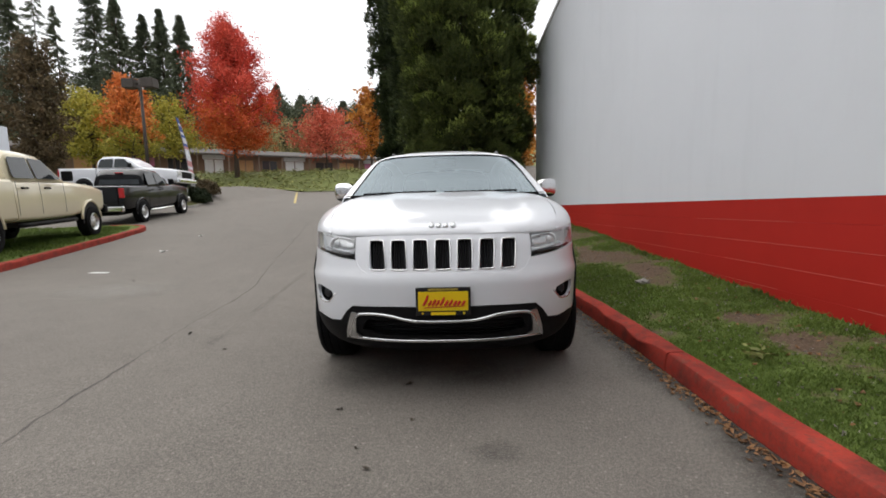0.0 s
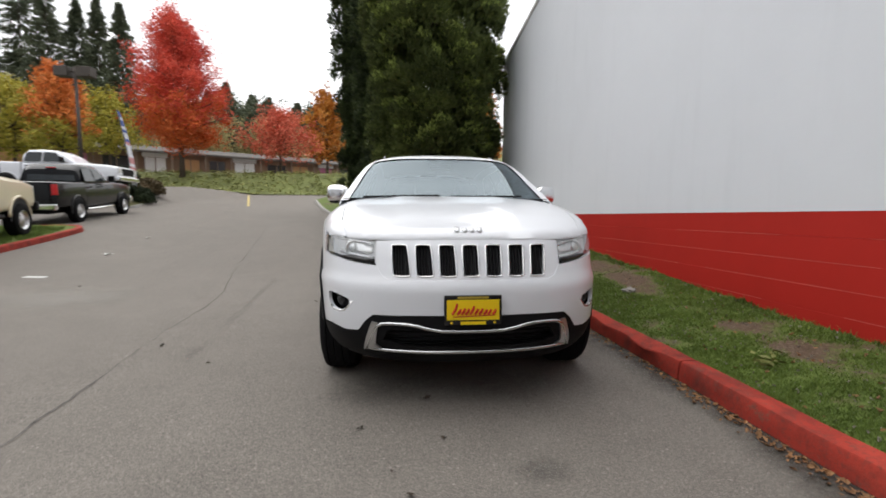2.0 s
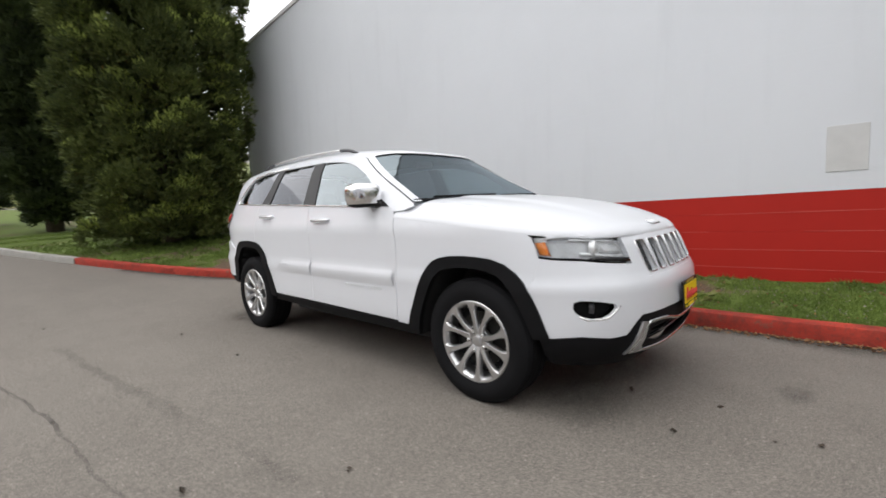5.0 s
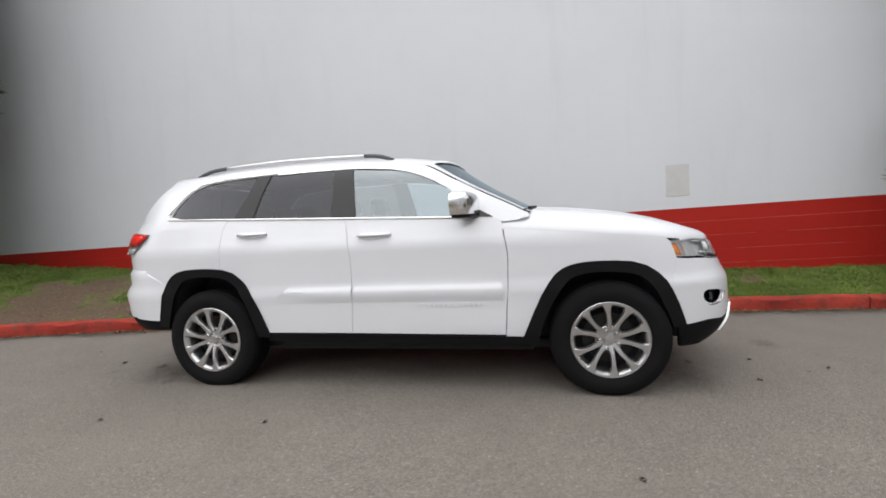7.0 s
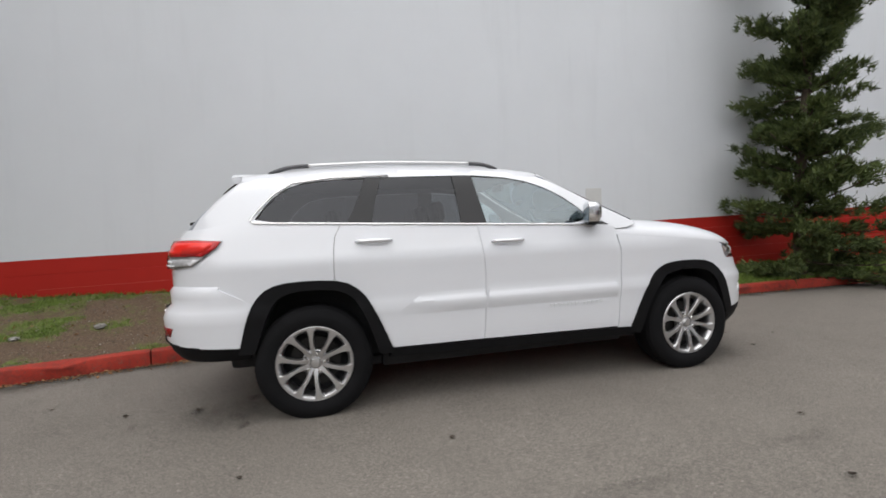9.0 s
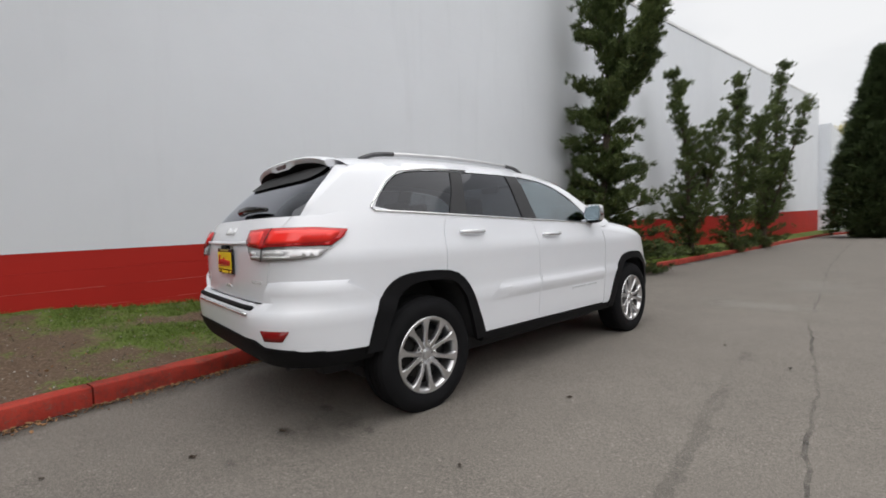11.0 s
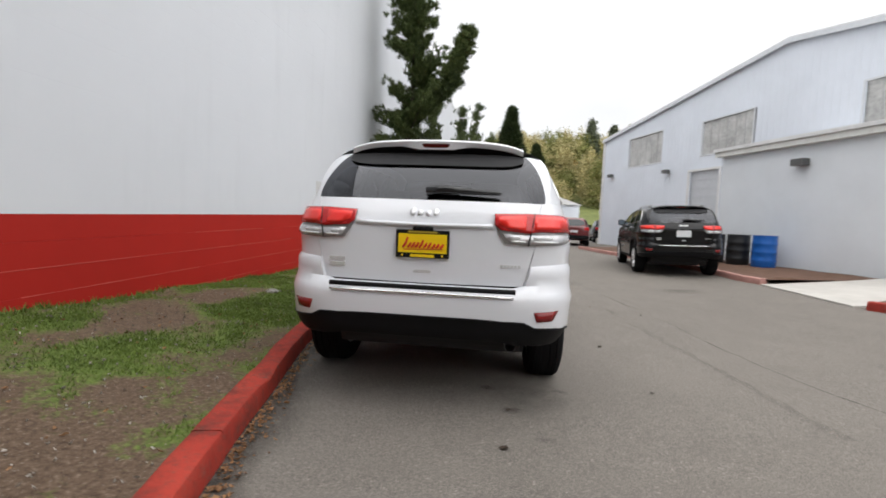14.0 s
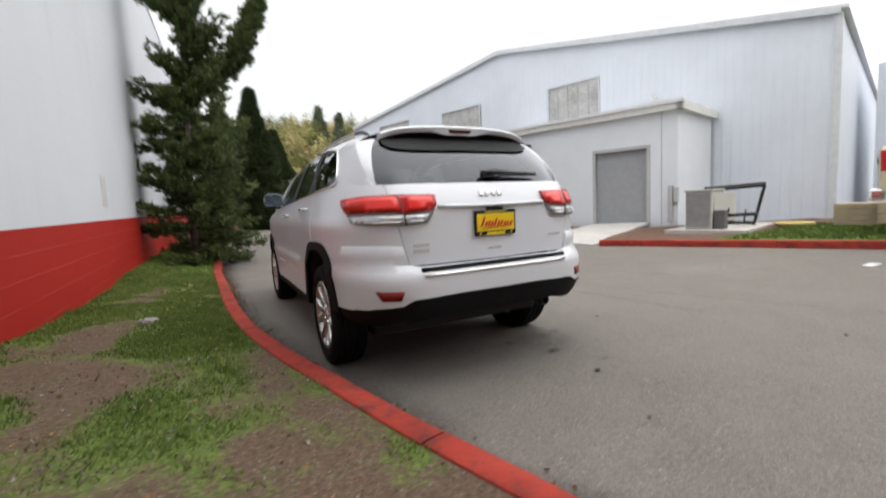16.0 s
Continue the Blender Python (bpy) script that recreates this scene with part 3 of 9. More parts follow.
def workshop():
    root = thing("workshop", "pale blue-white metal-clad workshop with a low gable roof", "building")
    s_left, s_ridge, s_right = -15.4, -2.95, 8.55
    z_left, z_ridge, z_right = 6.2, 7.75, 5.77

    def roof(s):
        return z_left + (z_ridge - z_left) * (s - s_left) / (s_ridge - s_left) if s < s_ridge else z_ridge + (z_right - z_ridge) * (s - s_ridge) / (s_right - s_ridge)
    openings = [(-12.55, -9.65, 4.25, 5.85), (-6.9, -4.25, 4.22, 5.70), (-0.45, 1.8, 4.22, 5.6)]
    door = (-7.5, -5.75, 0.2, 3.55)
    # ribbed cladding: strips between openings
    verts, faces = [], []
    s = s_left
    while s < s_right - 0.01:
        e = min(s + 0.25, s_right)
        mid = (s + e) / 2
        cuts = [(-0.6, None)]
        segs = [(-0.6, roof(mid))]
        for a, b, z0, z1 in openings + [door]:
            if a <= mid <= b:
                segs = [q for lo, hi in segs for q in ((lo, min(hi, z0)), (max(lo, z1), hi)) if q[1] - q[0] > 0.01]
        for lo, hi in segs:
            hs, he = (roof(s), roof(e)) if hi == roof(mid) else (hi, hi)
            o = len(verts)
            for ss, oo in ((s, 0), (s + 0.03, 0.009), (s + 0.07, 0.009), (s + 0.10, 0), (e, 0)):
                t = (ss - s) / (e - s)
                verts += [on(B0, ss, oo, lo), on(B0, ss, oo, hs + (he - hs) * t)]
            for k in range(4):
                faces.append((o + 2 * k, o + 2 * k + 2, o + 2 * k + 3, o + 2 * k + 1))
        s = e
    mk("cladding", verts, faces, METAL_SIDING, root)
    # side and back
    vb = [on(B0, s_left, 0, -0.6), on(B0, s_left, -22, -0.6), on(B0, s_left, -22, z_left), on(B0, s_left, 0, z_left), on(B0, s_right, 0, -0.6), on(B0, s_right, -22, -0.6), on(B0, s_right, -22, z_right), on(B0, s_right, 0, z_right)]
    mk("end_wall", vb, [(0, 1, 2, 3), (7, 6, 5, 4), (1, 5, 6, 2)], METAL_SIDING, root)
    rv = [on(B0, s_left - 0.15, 0.12, z_left - 0.02), on(B0, s_ridge, 0.12, z_ridge), on(B0, s_right + 0.15, 0.12, z_right - 0.02), on(B0, s_left - 0.15, -22, z_left - 0.02), on(B0, s_ridge, -22, z_ridge), on(B0, s_right + 0.15, -22, z_right - 0.02)]
    rv += [v + Vector((0, 0, 0.09)) for v in rv]
    mk("roof", rv, [(0, 1, 4, 3), (1, 2, 5, 4), (6, 9, 10, 7), (7, 10, 11, 8), (0, 6, 7, 1), (1, 7, 8, 2), (3, 4, 10, 9), (4, 5, 11, 10), (0, 3, 9, 6), (2, 8, 11, 5)], TRIM_WHITE, root)
    for a, b in ((s_left, s_ridge), (s_ridge, s_right)):
        v = []
        for ss in (a, b):
            for oo, dz in ((0.12, -0.13), (0.16, -0.13), (0.16, 0.04), (0.12, 0.04)):
                v.append(on(B0, ss, oo, roof(ss) + dz))
        mk("barge_board", v, [(0, 1, 5, 4), (1, 2, 6, 5), (2, 3, 7, 6), (3, 0, 4, 7), (3, 2, 1, 0), (4, 5, 6, 7)], BARGE_GREY, root)
    slab("corner_trim", B0, s_right - 0.12, s_right + 0.05, -0.1, 0.06, -0.4, z_right - 0.1, BARGE_GREY, root)
    slab("corner_trim", B0, s_left - 0.05, s_left + 0.12, -0.1, 0.06, -0.4, z_left - 0.1, TRIM_WHITE, root)
    for a, b, z0, z1 in openings:
        win = slab("window", B0, a, b, -0.08, -0.05, z0, z1, WORKSHOP_PANE, root, label="dull grey translucent window strip")
        for (s0, s1, q0, q1) in ((a - 0.04, a + 0.015, z0 - 0.04, z1 + 0.04), (b - 0.015, b + 0.04, z0 - 0.04, z1 + 0.04), (a, b, z0 - 0.04, z0 + 0.015), (a, b, z1 - 0.015, z1 + 0.04)):
            slab("window_frame", B0, s0, s1, -0.1, 0.02, q0, q1, BARGE_GREY, win)
        n = int((b - a) / 0.42)
        for i in range(1, n):
            ss = a + (b - a) * i / n
            slab("mullion", B0, ss - 0.012, ss + 0.012, -0.05, -0.03, z0 + 0.02, z1 - 0.02, MULLION, win)
    d = slab("roller_door", B0, door[0], door[1], -0.10, -0.06, door[2], door[3], DOOR_PALE, root, label="pale grey roller door")
    for i in range(1, 9):
        z = door[2] + (door[3] - door[2]) * i / 9
        slab("door_rib", B0, door[0], door[1], -0.06, -0.045, z - 0.02, z + 0.02, DOOR_PALE, d)
    for q in ((door[0] - 0.1, door[0], door[2], door[3] + 0.1), (door[1], door[1] + 0.1, door[2], door[3] + 0.1), (door[0], door[1], door[3], door[3] + 0.1)):
        slab("door_frame", B0, q[0], q[1], -0.08, 0.05, q[2], q[3], TRIM_WHITE, root)
    # vent pipe by the annex roof
    p = on(B0, 3.9, 0.18, 3.3)
    mk("vent_pipe", *lathe_at([(0, 0.05), (1.1, 0.05), (1.1, 0.09), (1.22, 0.09), (1.25, 0.0)], p, 10), TRIM_WHITE, root)
    for s, z in ((-14.2, 3.9), (-9.0, 3.7)):
        c = on(B0, s, 0.05, z)
        bm = bmesh.new()
        box(bm, (-0.16, 0, -0.08), (0.16, 0.26, 0.09), 0.02)
        lamp = part("wall_lamp", bm, LAMP_BODY, root, "dark grey wall pack lamp")
        lamp.matrix_local = Matrix.Translation(c) @ Matrix.Rotation(math.atan2(BN.y, BN.x) - math.pi / 2, 4, "Z")
    # annex
    ann = thing("workshop_annex", "low off-white rendered annex with a grey garage door", "building")
    L = 7.68
    g0, g1, gz0, gz1 = 5.3, 6.86, 0.28, 2.45
    ztop = 3.42
    for nm, q in (("annex_wall", (0, g0, -0.5, ztop)), ("annex_wall", (g1, L, -0.5, ztop)), ("annex_wall", (g0, g1, gz1, ztop)), ("annex_wall", (g0, g1, -0.5, gz0 - 0.02))):
        slab(nm, A0, q[0], q[1], -0.2, 0, q[2], q[3], ANNEX_WHITE, ann)
    slab("annex_side", A0, L - 0.2, L, -2.9, -0.2, -0.5, ztop, ANNEX_WHITE, ann)
    slab("annex_side", A0, 0, 0.2, -2.0, -0.2, -0.5, ztop, ANNEX_WHITE, ann)
    slab("annex_roof", A0, -0.1, L + 0.1, -3.0, 0.1, ztop, ztop + 0.09, TRIM_WHITE, ann)
    slab("eave_band", A0, -0.16, L + 0.16, 0.0, 0.16, ztop - 0.03, ztop + 0.20, EAVE, ann)
    slab("eave_band", A0, L, L + 0.16, -3.0, 0.16, ztop - 0.03, ztop + 0.203, EAVE, ann)
    slab("drip_edge", A0, -0.2, L + 0.2, 0.15, 0.21, ztop + 0.13, ztop + 0.23, TRIM_WHITE, ann)
    gd = slab("garage_door", A0, g0, g1, -0.16, -0.12, gz0, gz1, DOOR_GREY, ann, label="flat mid grey roll-up garage door")
    for i in range(1, 14):
        z = gz0 + (gz1 - gz0) * i / 14
        slab("door_slat", A0, g0 + 0.01, g1 - 0.01, -0.12, -0.112, z - 0.065, z + 0.055, DOOR_GREY, gd)
    for q in ((g0 - 0.09, g0, gz0, gz1 + 0.09), (g1, g1 + 0.09, gz0, gz1 + 0.09), (g0, g1, gz1, gz1 + 0.09)):
        slab("door_frame", A0, q[0], q[1], -0.1, 0.03, q[2], q[3], TRIM_GREY, ann)
    c = on(A0, 2.75, 0.02, 2.93)
    bm = bmesh.new()
    box(bm, (-0.17, 0, -0.09), (0.17, 0.24, 0.09), 0.02)
    lamp = part("wall_lamp", bm, LAMP_BODY, ann, "grey box-shaped wall lamp")
    lamp.matrix_local = Matrix.Translation(c) @ Matrix.Rotation(math.atan2(BN.y, BN.x) - math.pi / 2, 4, "Z")
    slab("siding_seam", A0, 7.25, 7.27, 0.0, 0.012, 0.2, ztop, TRIM_GREY, ann)


def lathe_at(profile, p, seg=24):
    v, f = lathe(profile, seg, "z")
    return [Vector(q) + Vector(p) for q in v], f


WORKSHOP_PANE = plain("dusty_window_panel", (0.44, 0.44, 0.43), 0.2, var=0.35, scale=1.5, fine=12, relief=0.02)
MULLION = plain("grey_mullion", (0.42, 0.42, 0.42), 0.5)
DOOR_PALE = plain("pale_grey_door", (0.52, 0.54, 0.57), 0.5, var=0.05)
BARGE_GREY = plain("grey_metal_trim", (0.60, 0.62, 0.65), 0.5, var=0.08)
TRIM_GREY = plain("light_grey_frame", (0.45, 0.45, 0.45), 0.5, var=0.06)
EAVE = plain("cream_eave_band", (0.70, 0.70, 0.67), 0.6, var=0.08)
LAMP_BODY = plain("dark_lamp_housing", (0.10, 0.10, 0.10), 0.5)
workshop()

# ---- car materials ----
def car_paint(name, col, rough=0.28, coat=0.7):
    m, n, l, b = setup(name)
    dust = noise_node(n, l, 2.2, 5, 0.65)
    c = mixc(n, l, ramp(n, l, dust, [(0.45, (0, 0, 0)), (0.8, (0.18, 0.18, 0.18))]), col, [x * 0.88 + 0.004 for x in col])
    l.new(c, b.inputs["Base Color"])
    b.inputs["Roughness"].default_value = rough
    b.inputs["Specular IOR Level"].default_value = 0.45
    b.inputs["Coat Weight"].default_value = coat
    b.inputs["Coat Roughness"].default_value = 0.04
    return m


PAINT_WHITE = car_paint("bright_white_car_paint", (0.685, 0.70, 0.74), 0.30, 0.6)
PAINT_BLACK = car_paint("black_car_paint", (0.005, 0.005, 0.006), 0.22, 0.25)
PAINT_TAN = car_paint("desert_tan_car_paint", (0.66, 0.59, 0.42))
PAINT_RED = car_paint("dark_red_car_paint", (0.12, 0.012, 0.014))
for sk_ in ("Specular IOR Level",):
    PAINT_BLACK.node_tree.nodes["Principled BSDF"].inputs[sk_].default_value = 0.22
MIRROR_GLASS = plain("dark_mirror_glass", (0.40, 0.44, 0.48), 0.04, 1.0, var=0.02, relief=0)
BLACK_PLASTIC = plain("black_textured_plastic", (0.007, 0.007, 0.008), 0.62, var=0.2, relief=0.15)
PILLAR_FILM = plain("dark_pillar_film", (0.008, 0.008, 0.010), 0.42, var=0.1, relief=0.02)
GLOSS_BLACK = plain("gloss_black_trim", (0.012, 0.012, 0.013), 0.15, var=0.1, relief=0)
MIRROR_CAP = plain("bright_mirror_cap", (0.86, 0.86, 0.87), 0.20, 1.0, var=0.03, relief=0)
CHROME = plain("chrome_trim", (0.80, 0.80, 0.80), 0.10, 1.0, var=0.03, relief=0)
ALLOY = plain("machined_alloy", (0.60, 0.60, 0.61), 0.36, 1.0, var=0.06, relief=0.02)
BUMPER_SILVER = plain("satin_silver_trim", (0.62, 0.63, 0.64), 0.22, 1.0, var=0.05, relief=0)
HANDLE_SILVER = plain("bright_handle_plate", (0.74, 0.75, 0.77), 0.2, 0.6, var=0.05, relief=0)
ALLOY_DARK = plain("shadowed_alloy", (0.10, 0.10, 0.105), 0.45, 0.8, var=0.1, relief=0.02)
RUBBER = plain("tyre_rubber", (0.008, 0.008, 0.009), 0.85, var=0.25, relief=0.2)
for mt_ in (BLACK_PLASTIC, RUBBER):
    mt_.node_tree.nodes["Principled BSDF"].inputs["Specular IOR Level"].default_value = 0.14
BRAKE_IRON = plain("brake_disc_steel", (0.025, 0.024, 0.023), 0.5, 0.6, var=0.2)
GLASS_CLEAR = glass("car_window_glass", (0.58, 0.68, 0.70), base=0.17, coat=(0.84, 0.92, 0.97))
GLASS_SCREEN = glass("windscreen_glass", (0.20, 0.25, 0.27), base=0.14, coat=(0.62, 0.72, 0.78))
GLASS_DARK = glass("privacy_tinted_glass", (0.14, 0.14, 0.15), base=0.045, coat=(0.92, 0.94, 1.0))
LENS_CLEAR = glass("clear_lamp_lens", (0.93, 0.94, 0.95))
LENS_RED_LIT = plain("bright_red_light_guide", (0.80, 0.030, 0.022), 0.22, var=0.06, coat=0.25, relief=0)
CLEAR_GREY = plain("grey_reverse_lens", (0.46, 0.46, 0.47), 0.14, 0.4, var=0.15, scale=14, relief=0.05)
LENS_RED = plain("red_lamp_lens", (0.46, 0.010, 0.012), 0.25, var=0.06, coat=0.25, relief=0)
LENS_RED_DARK = plain("dark_red_reflector", (0.17, 0.007, 0.007), 0.2, var=0.1, relief=0)
HIGH_LAMP = plain("smoked_red_high_lamp", (0.07, 0.006, 0.006), 0.2, var=0.1, relief=0)
LENS_AMBER = plain("amber_lamp_lens", (0.85, 0.24, 0.02), 0.15, var=0.05, coat=0.6, relief=0)
LAMP_SILVER = plain("lamp_reflector_silver", (0.70, 0.71, 0.72), 0.25, 0.35, var=0.1, relief=0.03)
SEAT_CLOTH = plain("grey_seat_leather", (0.11, 0.105, 0.10), 0.6, var=0.15)
EMBLEM = plain("bright_emblem_plate", (0.80, 0.81, 0.83), 0.25, 0.25, var=0.04, relief=0)
FOG_GLASS = plain("dark_fog_lamp_glass", (0.05, 0.05, 0.055), 0.12, 0.3, var=0.3, relief=0)
HEADLINER = plain("grey_headliner_cloth", (0.20, 0.20, 0.195), 0.9, var=0.1)
PLATE_YELLOW = plain("yellow_plate_card", (0.80, 0.56, 0.008), 0.4, var=0.03, relief=0)
PLATE_RED = plain("red_print", (0.50, 0.02, 0.015), 0.5, var=0.03, relief=0)
PLATE_PALE = plain("pale_licence_plate", (0.62, 0.64, 0.66), 0.4, var=0.05, relief=0)

# ---- body surface of the parked car: a rounded plan whose size changes with height ----
NF, MF, NR, MR = 2.75, 5.5, 6.0, 5.0
YCF, YCR = -0.6, 0.6
bw = smooth_curve([(0.20, 0.84), (0.28, 0.885), (0.36, 0.925), (0.46, 0.945), (0.60, 0.950), (0.70, 0.957), (0.735, 0.962), (0.765, 0.950), (0.85, 0.952), (0.95, 0.954), (1.03, 0.9575), (1.055, 0.9575), (1.075, 0.950), (1.12, 0.938), (1.18, 0.922), (1.25, 0.906), (1.32, 0.885)])
yf = smooth_curve([(0.20, -2.10), (0.26, -2.21), (0.36, -2.32), (0.45, -2.365), (0.56, -2.375), (0.66, -2.370), (0.715, -2.364), (0.745, -2.353), (0.78, -2.334), (0.83, -2.312), (0.95, -2.258), (1.00, -2.225), (1.06, -2.17), (1.3, -1.9)])
yr = smooth_curve([(0.20, 2.15), (0.30, 2.26), (0.40, 2.36), (0.50, 2.41), (0.62, 2.435), (0.74, 2.44), (0.765, 2.425), (0.79, 2.385), (0.90, 2.39), (1.10, 2.392), (1.20, 2.36), (1.28, 2.31), (1.35, 2.26)])


def _table():
    """Arc length along the half plan at a middle height, for an even parameter."""
    w, f, r = 0.955, -2.36, 2.40
    th = np.linspace(0, math.pi / 2, 4000)
    xf, yff = w * np.sin(th) ** (2 / NF), YCF - (YCF - f) * np.cos(th) ** (2 / MF)
    xr, yrr = w * np.sin(th[::-1]) ** (2 / NR), YCR + (r - YCR) * np.cos(th[::-1]) ** (2 / MR)
    sf = np.concatenate(([0], np.cumsum(np.hypot(np.diff(xf), np.diff(yff)))))
    sr = np.concatenate(([0], np.cumsum(np.hypot(np.diff(xr), np.diff(yrr)))))
    return th, sf, sr


TH, SF, SR = _table()
U1 = SF[-1]
U2 = U1 + (YCR - YCF)
U3 = U2 + SR[-1]


def skin(u, z, out=0.0):
    """A point of the body: u metres round from the nose's middle (minus: the car's left side), z high, pushed out."""
    sg = -1.0 if u >= 0 else 1.0
    a = abs(u)
    w = float(bw(z))
    if a <= U1:
        t = np.interp(a, SF, TH)
        x, y = w * math.sin(t) ** (2 / NF), YCF - (YCF - float(yf(z))) * max(0.0, math.cos(t)) ** (2 / MF)
    elif a <= U2:
        x, y = w, YCF + (a - U1)
    else:
        t = np.interp(a - U2, SR, TH[::-1])
        x, y = w * math.sin(t) ** (2 / NR), YCR + (float(yr(z)) - YCR) * max(0.0, math.cos(t)) ** (2 / MR)
    if out:
        nx = math.copysign(1, x) * (abs(x) / w) ** 3 if a > U1 * 0.15 else 0.0
        ny = -(1 - (abs(x) / w) ** 4) if a < U1 else ((1 - (abs(x) / w) ** 4) if a > U2 else 0.0)
        q = math.hypot(nx, ny) or 1
        x, y = x + out * nx / q * 1.0, y + out * ny / q
    return (sg * x, y, z)


def us(y, z):
    """u of the side-view place y, ahead of the rear part, at height z."""
    if y <= YCF:
        c = min(1, max(0, (YCF - y) / (YCF - float(yf(z)))))
        return float(np.interp(math.acos(c ** (MF / 2)), TH, SF))
    return U1 + y - YCF


def us_rear(y, z):
    c = min(1, max(0, (y - YCR) / (float(yr(z)) - YCR)))
    t = math.acos(c ** (MR / 2))
    return U2 + float(np.interp(t, TH, SR[::-1]))


def S(y, z):
    """Side-view place to (u, z)."""
    return (us(y, z) if y <= YCR else us_rear(y, z), z)


def F(x, z):
    """Front-view place (x from the middle) to (u, z)."""
    t = math.asin(min(1, abs(x) / float(bw(z))) ** (NF / 2))
    return (math.copysign(float(np.interp(t, TH, SF)), x), z)


def Rr(x, z):
    """Rear-view place, x from the middle, to (u, z)."""
    t = math.asin(min(1, abs(x) / float(bw(z))) ** (NR / 2))
    return (U2 + float(np.interp(t, TH, SR[::-1])), z)


def chaikin(pts, rounds=2, closed=True):
    pts = [tuple(p) for p in pts]
    for _ in range(rounds):
        q = []
        n = len(pts)
        rng = range(n) if closed else range(n - 1)
        if not closed:
            q.append(pts[0])
        for i in rng:
            a, b = pts[i], pts[(i + 1) % n]
            q.append(tuple(0.75 * s + 0.25 * t for s, t in zip(a, b)))
            q.append(tuple(0.25 * s + 0.75 * t for s, t in zip(a, b)))
        if not closed:
            q.append(pts[-1])
        pts = q
    return pts


def inside(poly, P):
    x, y = P[:, 0], P[:, 1]
    r = np.zeros(len(P), bool)
    q = np.asarray(poly)
    for (x0, y0), (x1, y1) in zip(q, np.roll(q, -1, axis=0)):
        if y0 == y1:
            continue
        c = ((y0 > y) != (y1 > y)) & (x < (x1 - x0) * (y - y0) / (y1 - y0) + x0)
        r ^= c
    return r


def dice(poly, step):
    out = []
    n = len(poly)
    for i in range(n):
        a, b = np.array(poly[i], float), np.array(poly[(i + 1) % n], float)
        k = max(1, int(np.linalg.norm(b - a) / step))
        out += [tuple(a + (b - a) * j / k) for j in range(k)]
    return out


from mathutils import geometry as mgeo


def panel_mesh(loops, fn, step=0.05, thick=0.012, flip=False):
    """Fills loops (outline, then holes) with triangles, lays them on the surface fn(u, v, depth) and gives them thickness."""
    loops = [dice(lp, step) for lp in loops]
    pts, edges = [], []
    for lp in loops:
        o = len(pts)
        pts += lp
        edges += [(o + i, o + (i + 1) % len(lp)) for i in range(len(lp))]
    A = np.array(loops[0])
    gx, gy = np.meshgrid(np.arange(A[:, 0].min() + step / 2, A[:, 0].max(), step), np.arange(A[:, 1].min() + step / 2, A[:, 1].max(), step * 0.87))
    gx[1::2] += step / 2
    G = np.stack([gx.ravel(), gy.ravel()], 1)
    ok = inside(loops[0], G)
    for h in loops[1:]:
        ok &= ~inside(h, G)
    B = np.array(pts)
    G = G[ok]
    if len(G):
        d = np.min(np.linalg.norm(G[:, None] - B[None], axis=2), axis=1)
        G = G[d > step * 0.45]
    allp = [Vector(p) for p in pts] + [Vector(p) for p in G.tolist()]
    v2, _, fs, *_ = mgeo.delaunay_2d_cdt(allp, edges, [], 0, 1e-6)
    V = np.array([tuple(v) for v in v2])
    fs = [tuple(f) for f in fs]
    C = np.array([V[list(f)].mean(0) for f in fs])
    keep = inside(loops[0], C)
    for h in loops[1:]:
        keep &= ~inside(h, C)
    fs = [f for f, k in zip(fs, keep) if k]
    top = [Vector(fn(u, v, 0.0)) for u, v in V]
    n = len(top)
    verts, faces = list(top), list(fs)
    if thick:
        verts += [Vector(fn(u, v, -thick)) for u, v in V]
        faces += [tuple(i + n for i in f[::-1]) for f in fs]
        cnt = {}
        for f in fs:
            for a, b in zip(f, f[1:] + f[:1]):
                cnt[(a, b)] = 1
        faces += [(b, a, a + n, b + n) for a, b in cnt if (b, a) not in cnt]
    if flip:
        faces = [f[::-1] for f in faces]
    return verts, faces


def autosmooth(ob, deg=38):
    me = ob.data
    me.polygons.foreach_set("use_smooth", [True] * len(me.polygons))
    me.set_sharp_from_angle(angle=radians(deg))
    return ob


def mirror(mesh):
    return [(-v[0], v[1], v[2]) for v in mesh[0]], [tuple(f[::-1]) for f in mesh[1]]


def belt(y):
    return 1.195 + 0.043 * (y + 0.66)


roof_c = smooth_curve([(-1.0, 1.53), (-0.6, 1.605), (-0.43, 1.652), (-0.3, 1.682), (0.0, 1.725), (0.35, 1.745), (0.8, 1.75), (1.3, 1.735), (1.7, 1.705), (2.0, 1.67), (2.4, 1.62)])


def side_x(y, z):
    """Half width of the cabin at y, z above the belt."""
    zb = belt(y)
    b = abs(skin(S(y, zb)[0], zb)[0])
    t = min(1, max(0, (z - zb) / (float(roof_c(y)) - zb)))
    return (b - 0.42 * (z - zb)) * (1 - t ** 9) ** 0.4


def upper(y, z, out):
    x = side_x(y, z) + out * 0.92
    return (-x, y, z + out * 0.35)


def cant(y):
    return float(roof_c(y)) - 0.085


hood_c = smooth_curve([(-2.25, 1.06), (-2.1, 1.075), (-1.9, 1.125), (-1.54, 1.195), (-1.2, 1.235), (-0.95, 1.252), (-0.5, 1.26)])
edge_z = smooth_curve([(-2.3, 0.985), (-2.0, 1.00), (-1.6, 1.045), (-1.2, 1.085), (-0.8, 1.125), (-0.5, 1.15)])


